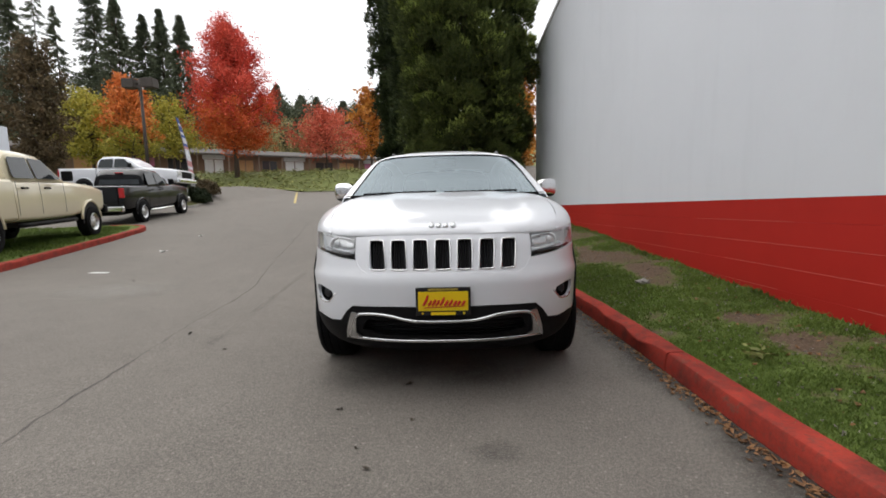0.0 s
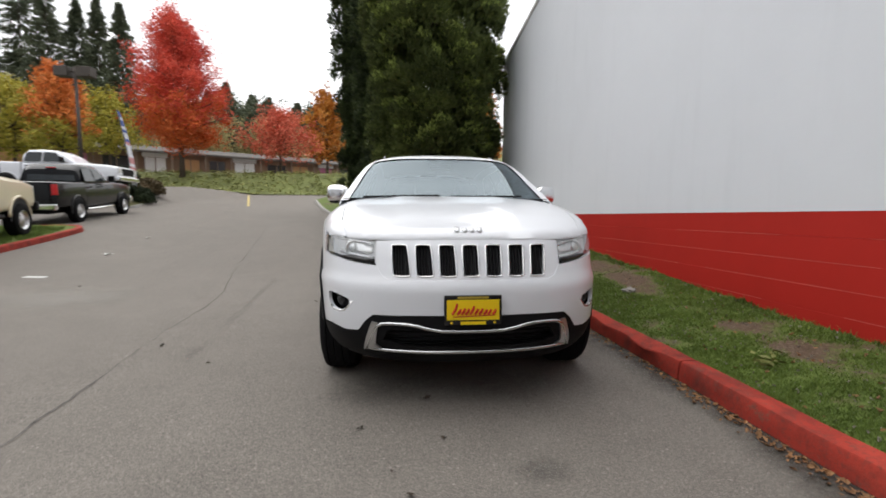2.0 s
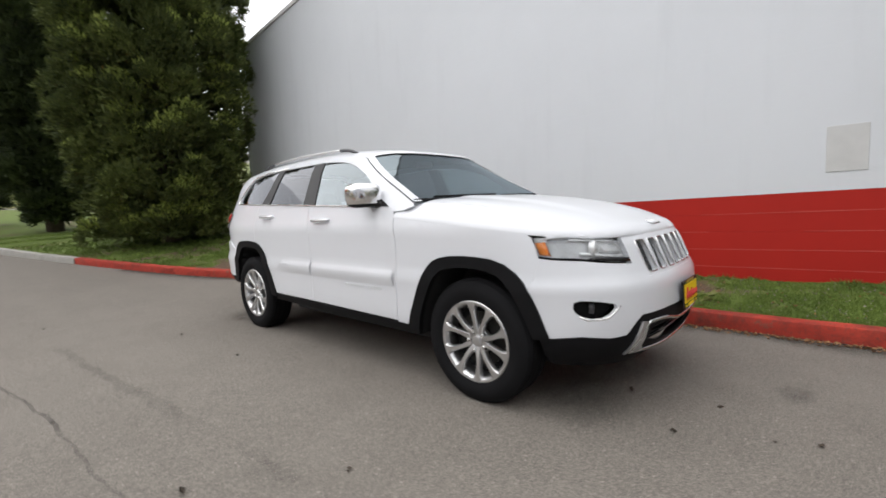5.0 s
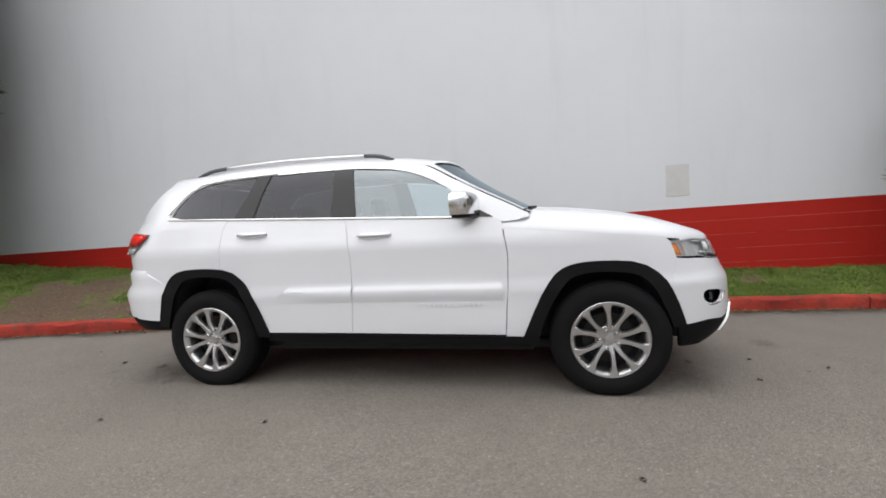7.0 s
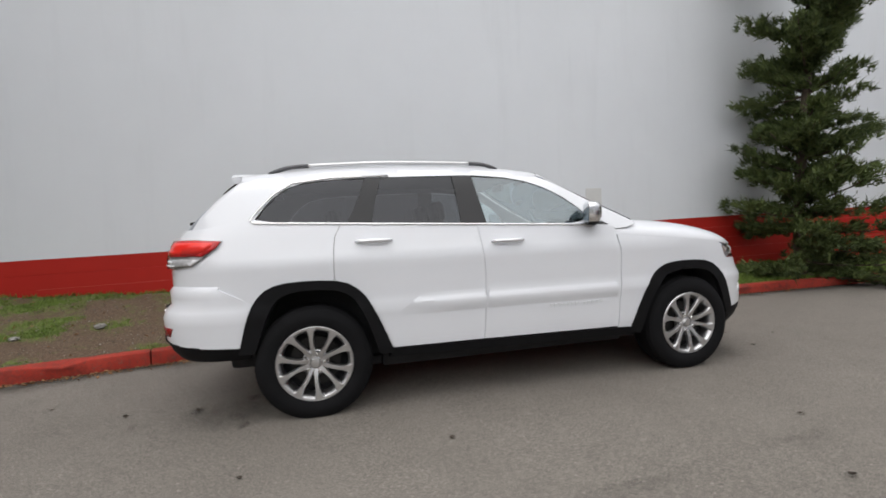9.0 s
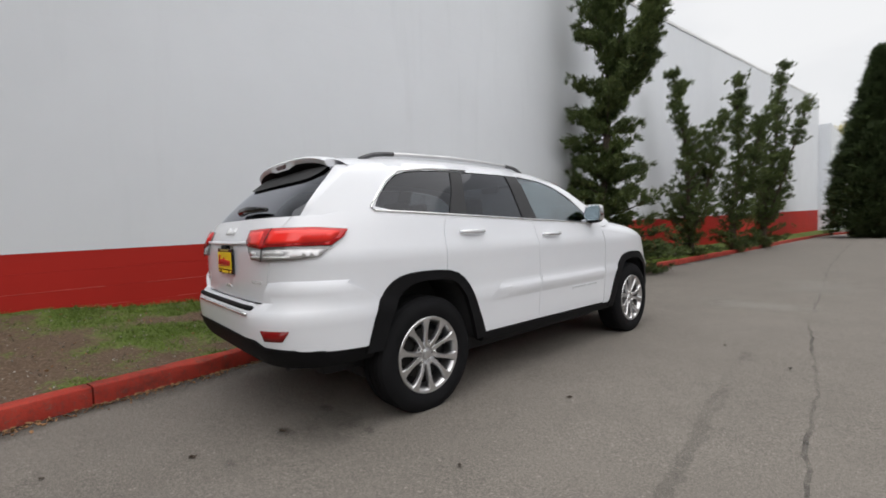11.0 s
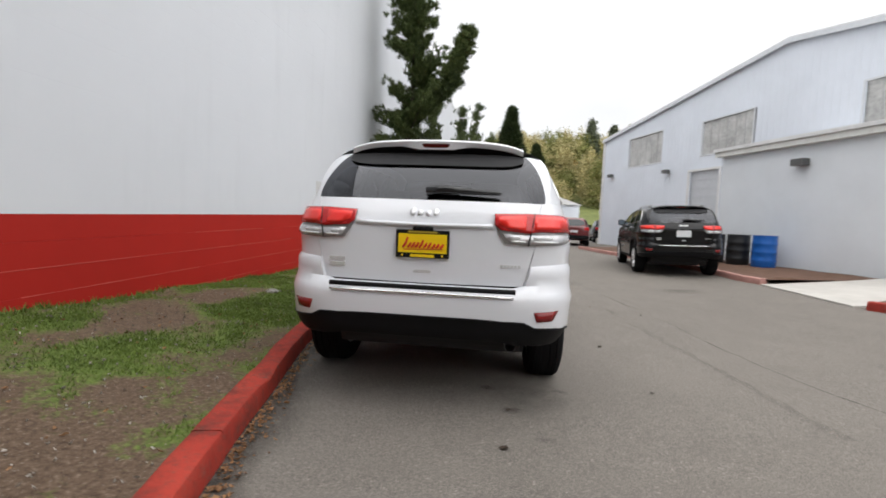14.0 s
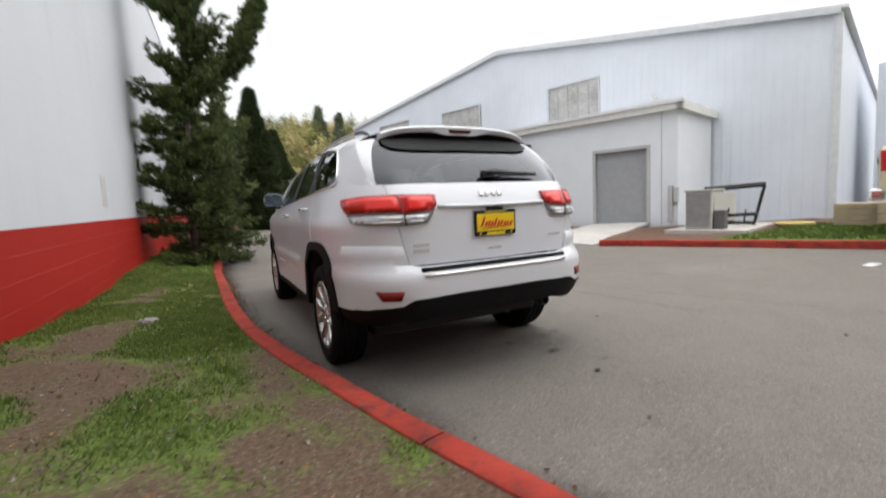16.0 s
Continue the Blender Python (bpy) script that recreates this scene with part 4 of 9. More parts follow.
def cap(x, y, out=0.0):
    """The bonnet and wing tops."""
    ze = float(edge_z(y))
    w, f = float(bw(ze)), float(yf(ze))
    r = (abs(x) / w) ** NF + (max(0, YCF - y) / (YCF - f)) ** MF if y < YCF else (abs(x) / w) ** NF
    r = min(1, r)
    bulge = 0.016 / (1 + math.exp((abs(x) - 0.47 + 0.10 * (-y - 1.0)) / 0.018)) * min(1, max(0, (2.15 + y) / 0.3))
    return (x, y, ze + (float(hood_c(y)) - ze) * (1 - r ** 2.6) ** 0.55 + bulge * (1 - r) + out)


SUV_FA, SUV_RA = -1.4575, 1.4575
ARCH_F = [(-0.895, 0.36), (-0.97, 0.54), (-1.055, 0.72), (-1.145, 0.84), (-1.26, 0.885), (-1.45, 0.894), (-1.65, 0.876), (-1.785, 0.785), (-1.86, 0.65), (-1.93, 0.45)]
ARCH_FI = [(-1.00, 0.34), (-1.05, 0.52), (-1.12, 0.66), (-1.20, 0.775), (-1.29, 0.815), (-1.45, 0.826), (-1.62, 0.806), (-1.72, 0.73), (-1.785, 0.60), (-1.845, 0.45)]
ARCH_R = [(0.93, 0.40), (0.99, 0.56), (1.06, 0.72), (1.125, 0.83), (1.24, 0.912), (1.45, 0.93), (1.66, 0.92), (1.77, 0.865), (1.845, 0.75), (1.92, 0.48)]
ARCH_RI = [(1.03, 0.40), (1.08, 0.57), (1.13, 0.70), (1.19, 0.80), (1.28, 0.855), (1.45, 0.868), (1.60, 0.858), (1.69, 0.80), (1.745, 0.69), (1.82, 0.48)]


def wheel_mesh_set():
    """Tyre, rim, spokes, cap, nuts and disc for one wheel; its outer face looks to -x, its middle plane at x = 0."""
    w, R, r = 0.128, 0.378, 0.243
    prof = [(0.105, r - 0.004), (0.118, r + 0.02), (w, r + 0.06), (w - 0.004, R - 0.055), (w - 0.016, R - 0.022), (w - 0.035, R - 0.004)]
    for x in (0.075, 0.07, 0.066, 0.03, 0.026, 0.022):
        prof.append((x, R - (0.008 if x in (0.07, 0.026) else 0.0)))
    prof = prof + [(-a, b) for a, b in prof[::-1]]
    tyre = lathe([(-a, b) for a, b in prof] , 72, "x", closed=False)
    # tread blocks
    tv, tf = [], []
    for i in range(60):
        a0 = 2 * math.pi * i / 60
        for x0, x1, sh in ((-0.106, -0.080, 0.0), (-0.064, -0.032, 0.03), (0.032, 0.064, 0.0), (0.080, 0.106, 0.03)):
            o = len(tv)
            for x, aa, rr in ((x0, a0 + sh, R - 0.014 if abs(x0) > 0.1 else R), (x1, a0 + sh, R if abs(x1) < 0.1 else R - 0.014)):
                for da in (0.0, 0.075):
                    for dr in (-0.012, 0.0015):
                        tv.append((x, (rr + dr) * math.cos(aa + da), (rr + dr) * math.sin(aa + da)))
            tf += [(o + a, o + b, o + c, o + d) for a, b, c, d in ((0, 1, 3, 2), (4, 6, 7, 5), (1, 5, 7, 3), (0, 2, 6, 4), (0, 4, 5, 1), (2, 3, 7, 6))]
    tyre = join(tyre, (tv, tf))
    rim = lathe([(-0.100, 0.249), (-0.113, 0.249), (-0.117, 0.245), (-0.114, 0.230), (-0.104, 0.222), (-0.085, 0.214), (-0.05, 0.212), (0.06, 0.212), (0.10, 0.235), (0.105, 0.246)], 64, "x")
    spokes = []
    for i in range(5):
        for sgn in (-1, 1):
            a = math.pi / 2 + 2 * math.pi * i / 5
            verts, faces = [], []
            sect = [(0.045, 0.30, 0.020, -0.084), (0.075, 0.235, 0.0165, -0.092), (0.12, 0.245, 0.0135, -0.102), (0.165, 0.275, 0.0145, -0.109), (0.195, 0.295, 0.018, -0.112), (0.217, 0.306, 0.027, -0.114), (0.236, 0.314, 0.042, -0.114)]
            for rr, off, hw, x in sect:
                hw *= 1.08
                c = a + sgn * off * (1.0 if rr > 0.1 else 1.1)
                er, et = Vector((0, math.cos(c), math.sin(c))), Vector((0, -math.sin(c), math.cos(c)))
                for t, dx in ((-hw, 0.030), (-hw, 0.006), (-hw * 0.72, -0.002), (hw * 0.72, -0.002), (hw, 0.006), (hw, 0.030)):
                    p = er * rr + et * t
                    verts.append((x + dx, p.y, p.z))
            for k in range(len(sect) - 1):
                for q in range(6):
                    q2 = (q + 1) % 6
                    faces.append((k * 6 + q, k * 6 + q2, (k + 1) * 6 + q2, (k + 1) * 6 + q))
            faces += [tuple(range(6))[::-1], tuple((len(sect) - 1) * 6 + q for q in range(6))]
            spokes.append((verts, faces))
    hub = lathe([(-0.050, 0.088), (-0.076, 0.086), (-0.080, 0.078), (-0.080, 0.045), (-0.082, 0.036), (-0.090, 0.032), (-0.092, 0.024), (-0.092, 0.0005)], 40, "x")
    capm = lathe([(-0.0922, 0.029), (-0.096, 0.027), (-0.097, 0.020), (-0.0975, 0.0005)], 28, "x")
    nuts = []
    for i in range(5):
        a = math.pi / 2 + 2 * math.pi * (i + 0.5) / 5
        v, f = lathe([(-0.080, 0.013), (-0.094, 0.0125), (-0.098, 0.009), (-0.098, 0.0005)], 6, "x")
        nuts.append(([(x, y + 0.062 * math.cos(a), z + 0.062 * math.sin(a)) for x, y, z in v], f))
    pockets = []
    for i in range(5):
        a = math.pi / 2 + 2 * math.pi * (i + 0.5) / 5
        v, f = lathe([(-0.0815, 0.021), (-0.0825, 0.019), (-0.0825, 0.0005)], 12, "x")
        pockets.append(([(x, y + 0.062 * math.cos(a), z + 0.062 * math.sin(a)) for x, y, z in v], f))
    disc = lathe([(-0.02, 0.165), (-0.035, 0.165), (-0.035, 0.085), (-0.05, 0.08), (-0.05, 0.0005)], 40, "x")
    back = lathe([(-0.015, 0.215), (-0.016, 0.0005)], 40, "x")
    return tyre, rim, spokes, hub, capm, nuts, pockets, disc, back


WHEEL = None


def add_wheel(car, x, y, side, steer=0.0, turn=0.0):
    """One road wheel of a car. side -1: the car's right."""
    global WHEEL
    if WHEEL is None:
        tyre, rim, spokes, hub, capm, nuts, pockets, disc, back = wheel_mesh_set()

        def data(nm, mesh, material, sm=True):
            ob = mk(nm, *mesh, material)
            if sm:
                autosmooth(ob, 40)
            me = ob.data
            bpy.data.objects.remove(ob)
            return me
        WHEEL = [("rim", data("rim", rim, ALLOY), 1), ("hub", data("hub", hub, ALLOY), 1), ("hub_cap", data("hub_cap", capm, ALLOY), 1), ("brake_disc", data("brake_disc", disc, BRAKE_IRON), 1),
                 ("wheel_back", data("wheel_back", back, BLACK_PLASTIC), 1)]
        WHEEL += [("spoke", data("spoke", s, ALLOY), 1) for s in spokes] + [("lug_nut", data("lug_nut", n, CHROME), 1) for n in nuts] + [("nut_pocket", data("nut_pocket", n, ALLOY_DARK), 1) for n in pockets]
        WHEEL = (data("tyre", tyre, RUBBER), WHEEL)
    wheel = new("wheel", WHEEL[0])
    wheel.parent = car
    wheel.matrix_local = pose(x, y, 0.375, 0, 0, (0 if side < 0 else 180) + steer) @ pose(0, 0, 0, turn)
    tagged(wheel, "black tyre on a silver ten-spoke alloy wheel")
    for nm, me, _ in WHEEL[1]:
        c = new(nm, me)
        c.parent = wheel
    return wheel


def pane_grid(name, fn, nu, nv, material, parent, label="", thick=0.0):
    verts = [fn(i / nu, j / nv) for i in range(nu + 1) for j in range(nv + 1)]
    faces = [(i * (nv + 1) + j, (i + 1) * (nv + 1) + j, (i + 1) * (nv + 1) + j + 1, i * (nv + 1) + j + 1) for i in range(nu) for j in range(nv)]
    return mk(name, verts, faces, material, parent, label, smooth=True)


def dealer_plate(car, m, script=True):
    """A dealer's card in a dark frame; m: its middle, facing +z of m, x across."""
    bm = bmesh.new()
    box(bm, (-0.158, -0.082, -0.012), (0.158, 0.082, 0.0), 0.006)
    plate = part("dealer_plate", bm, GLOSS_BLACK, car, "yellow dealer card in a black plate frame")
    plate.matrix_local = m
    bm = bmesh.new()
    box(bm, (-0.143, -0.052, 0.0), (0.143, 0.058, 0.003), 0.001)
    part("yellow_card", bm, PLATE_YELLOW, plate)
    bm = bmesh.new()
    box(bm, (-0.07, -0.077, 0.0), (0.07, -0.060, 0.002))
    part("lower_print_bar", bm, PLATE_YELLOW, plate)
    bm = bmesh.new()
    box(bm, (-0.085, 0.064, 0.0), (0.085, 0.075, 0.002))
    part("upper_print_bar", bm, PLATE_DULL, plate)
    for sx in (-1, 1):
        for sy in (-1, 1):
            mk("screw", *[q for q in [lathe([(0.0, 0.007), (0.004, 0.006), (0.004, 0.0005)], 8, "z")]][0], PLATE_YELLOW if sy < 0 else GLOSS_BLACK, plate).matrix_local = Matrix.Translation((sx * 0.118, sy * 0.067, 0.0))
    # the red print as plain slanted bars of its size
    for x, h in ((-0.108, 0.060), (-0.080, 0.030), (-0.058, 0.034), (-0.036, 0.032), (-0.012, 0.046), (0.014, 0.030), (0.038, 0.032), (0.064, 0.026), (0.086, 0.026), (0.112, 0.026)):
        mk("print_stroke", *tube([(x - 0.006, -0.022, 0.004), (x + 0.2 * h, -0.022 + 0.5 * h, 0.004), (x + 0.3 * h + 0.004, -0.022 + h, 0.004)], [0.0062, 0.0075, 0.0055], 6), PLATE_RED, plate)
    mk("print_stroke", *tube([(-0.11, -0.034, 0.004), (0.0, -0.030, 0.004), (0.12, -0.026, 0.004)], 0.0026, 5), PLATE_RED, plate)
    return plate


PLATE_DULL = plain("dull_gold_print", (0.34, 0.25, 0.03), 0.5, var=0.1, relief=0)

def RQ(x, z):
    """Rear-view place to (q, z): q metres round from the tail's middle, plus: the car's right."""
    return (math.copysign(U3 - Rr(x, z)[0], x), z)


def SQ(y, z):
    u, z = S(y, z)
    return (U3 - u, z)


def skin_rear(q, z, d=0.0):
    return skin((U3 - abs(q)) * (1 if q >= 0 else -1), z, d)


def both(half):
    """A closed outline from its right half, given from one middle end to the other."""
    return half + [(-u, z) for u, z in half[::-1]]


def mid_arch(o, i, k=0.5):
    return [(a[0] * (1 - k) + b[0] * k, a[1] * (1 - k) + b[1] * k) for a, b in zip(o, i)]


def roof_z(y, x):
    lo, hi = cant(y), float(roof_c(y))
    if abs(x) < 1e-3:
        return hi
    for _ in range(22):
        m = (lo + hi) / 2
        if side_x(y, m) > abs(x):
            lo = m
        else:
            hi = m
    return lo


SCREEN_EDGE = [(-0.97, 1.222), (-0.80, 1.310), (-0.62, 1.400), (-0.45, 1.495), (-0.33, 1.565), (-0.26, 1.601)]
TAIL_EDGE = [(2.185, 1.286), (2.12, 1.36), (2.035, 1.445), (1.945, 1.527), (1.855, 1.605)]


def along(pts, t):
    f = t * (len(pts) - 1)
    i = min(len(pts) - 2, int(f))
    return [a + (b - a) * (f - i) for a, b in zip(pts[i], pts[i + 1])]


def build_suv(name, label, paint, card=True, mirror_cap=None):
    car = thing(name, label, "car")

    def pan(nm, loops, fn, material, step=0.05, thick=0.012, lab="", flip=False, parent=None):
        return autosmooth(mk(nm, *panel_mesh(loops, fn, step, thick, flip), material, parent or car, lab), 45)

    def pair(nm, loops, fn, material, step=0.05, thick=0.012, lab=""):
        m = panel_mesh(loops, fn, step, thick)
        a = autosmooth(mk(nm, *m, material, car, lab), 45)
        b = autosmooth(mk(nm, *mirror(m), material, car, lab), 45)
        return a, b
    af, ar = mid_arch(ARCH_F, ARCH_FI), mid_arch(ARCH_R, ARCH_RI)
    # wings
    wing = [S(-0.799, 0.40), S(-0.813, 0.60), S(-0.824, 0.72), S(-0.833, 0.96), S(-0.812, 1.09)] + [S(y, float(edge_z(y))) for y in np.linspace(-0.81, -1.80, 16)]
    wing += [S(-1.832, 0.998), S(-1.872, 0.889), S(-1.86, 0.80), S(-1.805, 0.70)] + [S(*p) for p in af[7::-1] if p[1] > 0.42] + [S(-0.93, 0.40)]
    pair("front_wing", [wing], skin, paint)
    # doors
    pair("front_door", [[S(-0.795, 0.415), S(-0.809, 0.60), S(-0.820, 0.72), S(-0.829, 0.96), S(-0.803, 1.10), S(-0.80, belt(-0.80))] + [S(y, belt(y)) for y in np.linspace(-0.7, 0.297, 8)] + [S(0.268, 1.0), S(0.262, 0.88), S(0.270, 0.65), S(0.285, 0.43)]], skin, paint)
    pair("rear_door", [[S(0.288, 0.43), S(0.273, 0.65), S(0.265, 0.88), S(0.271, 1.0), S(0.300, belt(0.300))] + [S(y, belt(y)) for y in np.linspace(0.4, 1.25, 8)] + [S(1.288, 1.20), S(1.298, 1.12), S(1.302, 1.0), S(1.304, 0.925), S(1.306, 0.890)] + [S(*p) for p in ar[4::-1] if p[1] > 0.45] + [S(0.955, 0.435)]], skin, paint)
    quarter = [S(1.255, belt(1.255)), S(1.292, 1.20), S(1.302, 1.12), S(1.306, 1.0), S(1.308, 0.925), S(1.310, 0.892)] + [S(*p) for p in ar[5:9]] + [S(1.79, 0.775), Rr(0.86, 0.79), Rr(0.70, 0.797), Rr(0.592, 0.80), Rr(0.621, 0.90), Rr(0.652, 1.04), Rr(0.672, 1.22), Rr(0.69, 1.285), S(2.10, 1.289)]
    quarter += [S(y, belt(y)) for y in np.linspace(2.0, 1.3, 8)]
    pair("rear_quarter", [quarter], skin, paint)
    # cabin frame with one long side opening, pillars and panes within
    frame_o = [(-0.803, 1.170), (-0.90, 1.176), (-0.985, 1.200)] + SCREEN_EDGE + [(y, cant(y)) for y in np.linspace(-0.18, 1.78, 22)] + TAIL_EDGE[::-1] + [(2.165, 1.287), (2.10, 1.29)] + [(y, belt(y)) for y in np.linspace(2.0, -0.79, 26)]
    dlo = chaikin([(-0.66, belt(-0.66) + 0.014), (0.3, belt(0.3) + 0.014), (1.2, belt(1.2) + 0.014), (1.800, belt(1.80) + 0.014), (1.745, 1.40), (1.655, 1.495), (1.545, 1.567), (1.30, 1.600), (0.9, 1.611), (0.37, 1.617), (0.2, 1.612), (-0.07, 1.583), (-0.28, 1.512), (-0.47, 1.398)], 1)
    pair("side_frame", [frame_o, dlo], upper, paint, 0.045)
    fd = [(-0.645, belt(-0.6) + 0.012), (0.234, belt(0.24) + 0.012), (0.290, 1.607), (-0.07, 1.578), (-0.28, 1.507), (-0.47, 1.393)]
    rd = [(0.405, belt(0.4) + 0.012), (1.052, belt(1.05) + 0.012), (1.006, 1.46), (0.962, 1.604), (0.425, 1.612)]
    qt = [(1.205, belt(1.2) + 0.012), (1.780, belt(1.78) + 0.012), (1.735, 1.398), (1.646, 1.492), (1.538, 1.562), (1.30, 1.594), (1.060, 1.600), (1.118, 1.44)]
    inset = lambda y, z, d: upper(y, z, d - 0.007)
    raised = lambda y, z, d: upper(y, z, d - 0.001)
    pair("front_side_glass", [fd], inset, GLASS_CLEAR, 0.06, 0.0, "clear front side window")
    pair("rear_side_glass", [rd], inset, GLASS_DARK, 0.06, 0.0, "dark privacy window")
    pair("quarter_glass", [qt], inset, GLASS_DARK, 0.06, 0.0, "dark privacy quarter window")
    pair("centre_pillar", [[(0.225, belt(0.24) + 0.010), (0.412, belt(0.4) + 0.010), (0.432, 1.615), (0.283, 1.612)]], raised, PILLAR_FILM, 0.05, 0.02)
    pair("rear_pillar", [[(1.045, belt(1.0) + 0.010), (1.212, belt(1.2) + 0.010), (1.126, 1.44), (1.067, 1.604), (0.955, 1.608), (1.0, 1.46)]], raised, PILLAR_FILM, 0.05, 0.02)
    strip = [upper(y, belt(y) + 0.010, 0.004) for y in np.linspace(-0.64, 1.792, 30)] + [upper(y, z, 0.004) for y, z in ((1.814, belt(1.81) + 0.03), (1.755, 1.407), (1.665, 1.502), (1.551, 1.574), (1.30, 1.608), (0.9, 1.619))]
    for m in (tube(strip, 0.0075, 6), mirror(tube(strip, 0.0075, 6))):
        mk("window_trim", *m, CHROME, car, "thin bright window trim", True)
    # roof, screen, tailgate upper
    def roof_fn(a, b):
        s = (a * 2 - 1)
        y0, y1 = -0.26 - 0.15 * (1 - s * s), 1.88 + 0.05 * (1 - s * s)
        y = y0 + (y1 - y0) * b
        yc = max(-0.26, min(1.88, y))
        return (s * side_x(yc, cant(yc)), y, roof_z(y, s * side_x(y, cant(y)) * 0.9999))
    pane_grid("roof", roof_fn, 26, 30, paint, car)

    pane_grid("headliner", lambda a, b: Vector(roof_fn(0.03 + 0.94 * a, 0.01 + 0.95 * b)) - Vector((0, 0, 0.03)), 14, 12, HEADLINER, car)

    def screen_fn(a, b):
        s = a * 2 - 1
        y, z = along(SCREEN_EDGE, b)
        k = 1 - s * s
        top = roof_fn(a, 0.0)[2] - 0.003 - 1.601
        return (s * (side_x(y, z) - 0.004), y - (0.12 + 0.03 * b * b) * k, z + 0.004 * k * (1 - b) + top * b ** 1.6)
    pane_grid("windscreen", lambda a, b: screen_fn(0.03 + 0.94 * a, b * 0.95), 20, 14, GLASS_SCREEN, car, "sloping clear windscreen")
    lift = lambda a, b: Vector(screen_fn(a, b)) + Vector((0, -0.004, 0.008))
    for a0, a1 in ((0.0, 0.036), (0.964, 1.0)):
        autosmooth(pane_grid("front_pillar", lambda a, b: lift(a0 + (a1 - a0) * a, b), 2, 14, paint, car))
    autosmooth(pane_grid("roof_header", lambda a, b: lift(0.03 + 0.94 * a, 0.925 + 0.077 * b), 20, 2, paint, car))
    pane_grid("screen_shade", lambda a, b: Vector(screen_fn(0.40 + 0.20 * a, 0.86 + 0.09 * b)) + Vector((0, 0.006, -0.006)), 6, 2, BLACK_PLASTIC, car)
    # black band and mirror block behind the top of the screen
    mk("screen_band", *tube([screen_fn(a, 0.03) for a in np.linspace(0.01, 0.99, 20)], 0.014, 6), BLACK_PLASTIC, car)
    for a0, a1 in ((0.10, 0.46), (0.50, 0.86)):
        mk("wiper", *tube([Vector(screen_fn(a, 0.05 + 0.05 * (a - a0))) + Vector((0, -0.012, 0.012)) for a in np.linspace(a0, a1, 10)], 0.009, 6), BLACK_PLASTIC, car)

    x_low = side_x(2.185, 1.286)
    y_low = skin_rear(*RQ(x_low, 1.284))[1]

    def tail_fn(a, b):
        """The sloping tail: a across, b up; a = 0 and 1 lie on the rear pillars' edges."""
        s = a * 2 - 1
        y, z = along(TAIL_EDGE, b)
        mid = skin_rear(*RQ(abs(s) * x_low, 1.284))[1] - y_low
        return (s * side_x(y, z), y + mid * (1 - 0.25 * b), z + 0.014 * (1 - s * s) * b)
    edge = lambda b: 0.985 - 0.13 * b
    gl_fn = lambda a, b: tail_fn(0.5 + (a - 0.5) * edge(b), b)
    for sg in (-1, 1):
        pane_grid("tailgate_side", lambda a, b: tail_fn(0.5 + sg * 0.5 * (edge(b) + (1 - edge(b)) * a), b), 4, 8, paint, car)
    pane_grid("rear_glass", lambda a, b: gl_fn(a, b * 0.98), 18, 8, GLASS_DARK, car, "dark sloping rear window")
    pane_grid("rear_glass_band", lambda a, b: Vector(gl_fn(0.02 + 0.96 * a, 0.97 - (1 - b) * 0.29 * (1 - abs(2 * a - 1) ** 7) ** 0.6)) + Vector((0, 0.012, 0.006)), 40, 4, DARK_VOID, car)
    # roof spoiler
    verts, faces = [], []
    ns = 20
    for i in range(ns + 1):
        s = i / ns * 2 - 1
        x = s * 0.58
        k = 1 - abs(s) ** 3
        zt = 1.700 - 0.024 * s * s - 0.028 * abs(s) ** 7
        dip = 0.022 * max(0.0, min(1.0, (0.20 - abs(x)) / 0.06))
        yb, ye = 1.77, 1.965 + 0.05 * k
        verts += [(x, yb, zt - 0.005), (x, (yb + ye) / 2, zt + 0.010 - 0.01), (x, ye - 0.012, zt - 0.004), (x, ye, zt - 0.016), (x, ye - 0.014, zt - 0.046 - dip), (x, ye - 0.12, zt - 0.080 - dip * 0.5), (x, yb, zt - 0.09)]
    for i in range(ns):
        for q in range(6):
            faces.append((i * 7 + q, (i + 1) * 7 + q, (i + 1) * 7 + q + 1, i * 7 + q + 1))
    faces += [tuple(range(7)), tuple(ns * 7 + q for q in range(7))[::-1]]
    sp = autosmooth(mk("roof_spoiler", verts, faces, paint, car), 50)
    sp.data.materials.append(BLACK_PLASTIC)
    for p in sp.data.polygons:
        if p.index % 6 >= 4 and p.index < ns * 6:
            p.material_index = 1
    mk("high_brake_lamp", *panel_mesh([chaikin([(-0.12, 1.640), (0.12, 1.640), (0.145, 1.666), (-0.145, 1.666)], 1)], lambda u, v, d: (u, 2.015 - 0.02 * (u / 0.3) ** 2 + d * 0.4 - 0.30 * (1.672 - v), v + 0.003), 0.05, 0.02), HIGH_LAMP, car, "dark red high brake lamp")
    # bonnet and wing tops
    def front_y(x, k=0.997):
        z = 0.99
        return YCF - (YCF - float(yf(0.985))) * (k - min(k, (abs(x) / float(bw(z))) ** NF)) ** (1 / MF)

    def outer_x(y, k=0.998):
        ze = float(edge_z(y))
        return float(bw(ze)) * max(0.0, k - (max(0, YCF - y) / (YCF - float(yf(ze)))) ** MF) ** (1 / NF)
    hx = smooth_curve([(-2.1, 0.70), (-1.9, 0.755), (-1.5, 0.785), (-1.0, 0.80), (-0.8, 0.79)])
    bon = [(x, front_y(x)) for x in np.linspace(-0.68, 0.68, 27)] + [(float(hx(y)), y) for y in np.linspace(-2.07, -0.93, 15)]
    bon += [(x, -0.93 - 0.16 * (1 - (x / 0.8) ** 2)) for x in np.linspace(0.76, -0.76, 15)] + [(-float(hx(y)), y) for y in np.linspace(-0.93, -2.07, 15)]
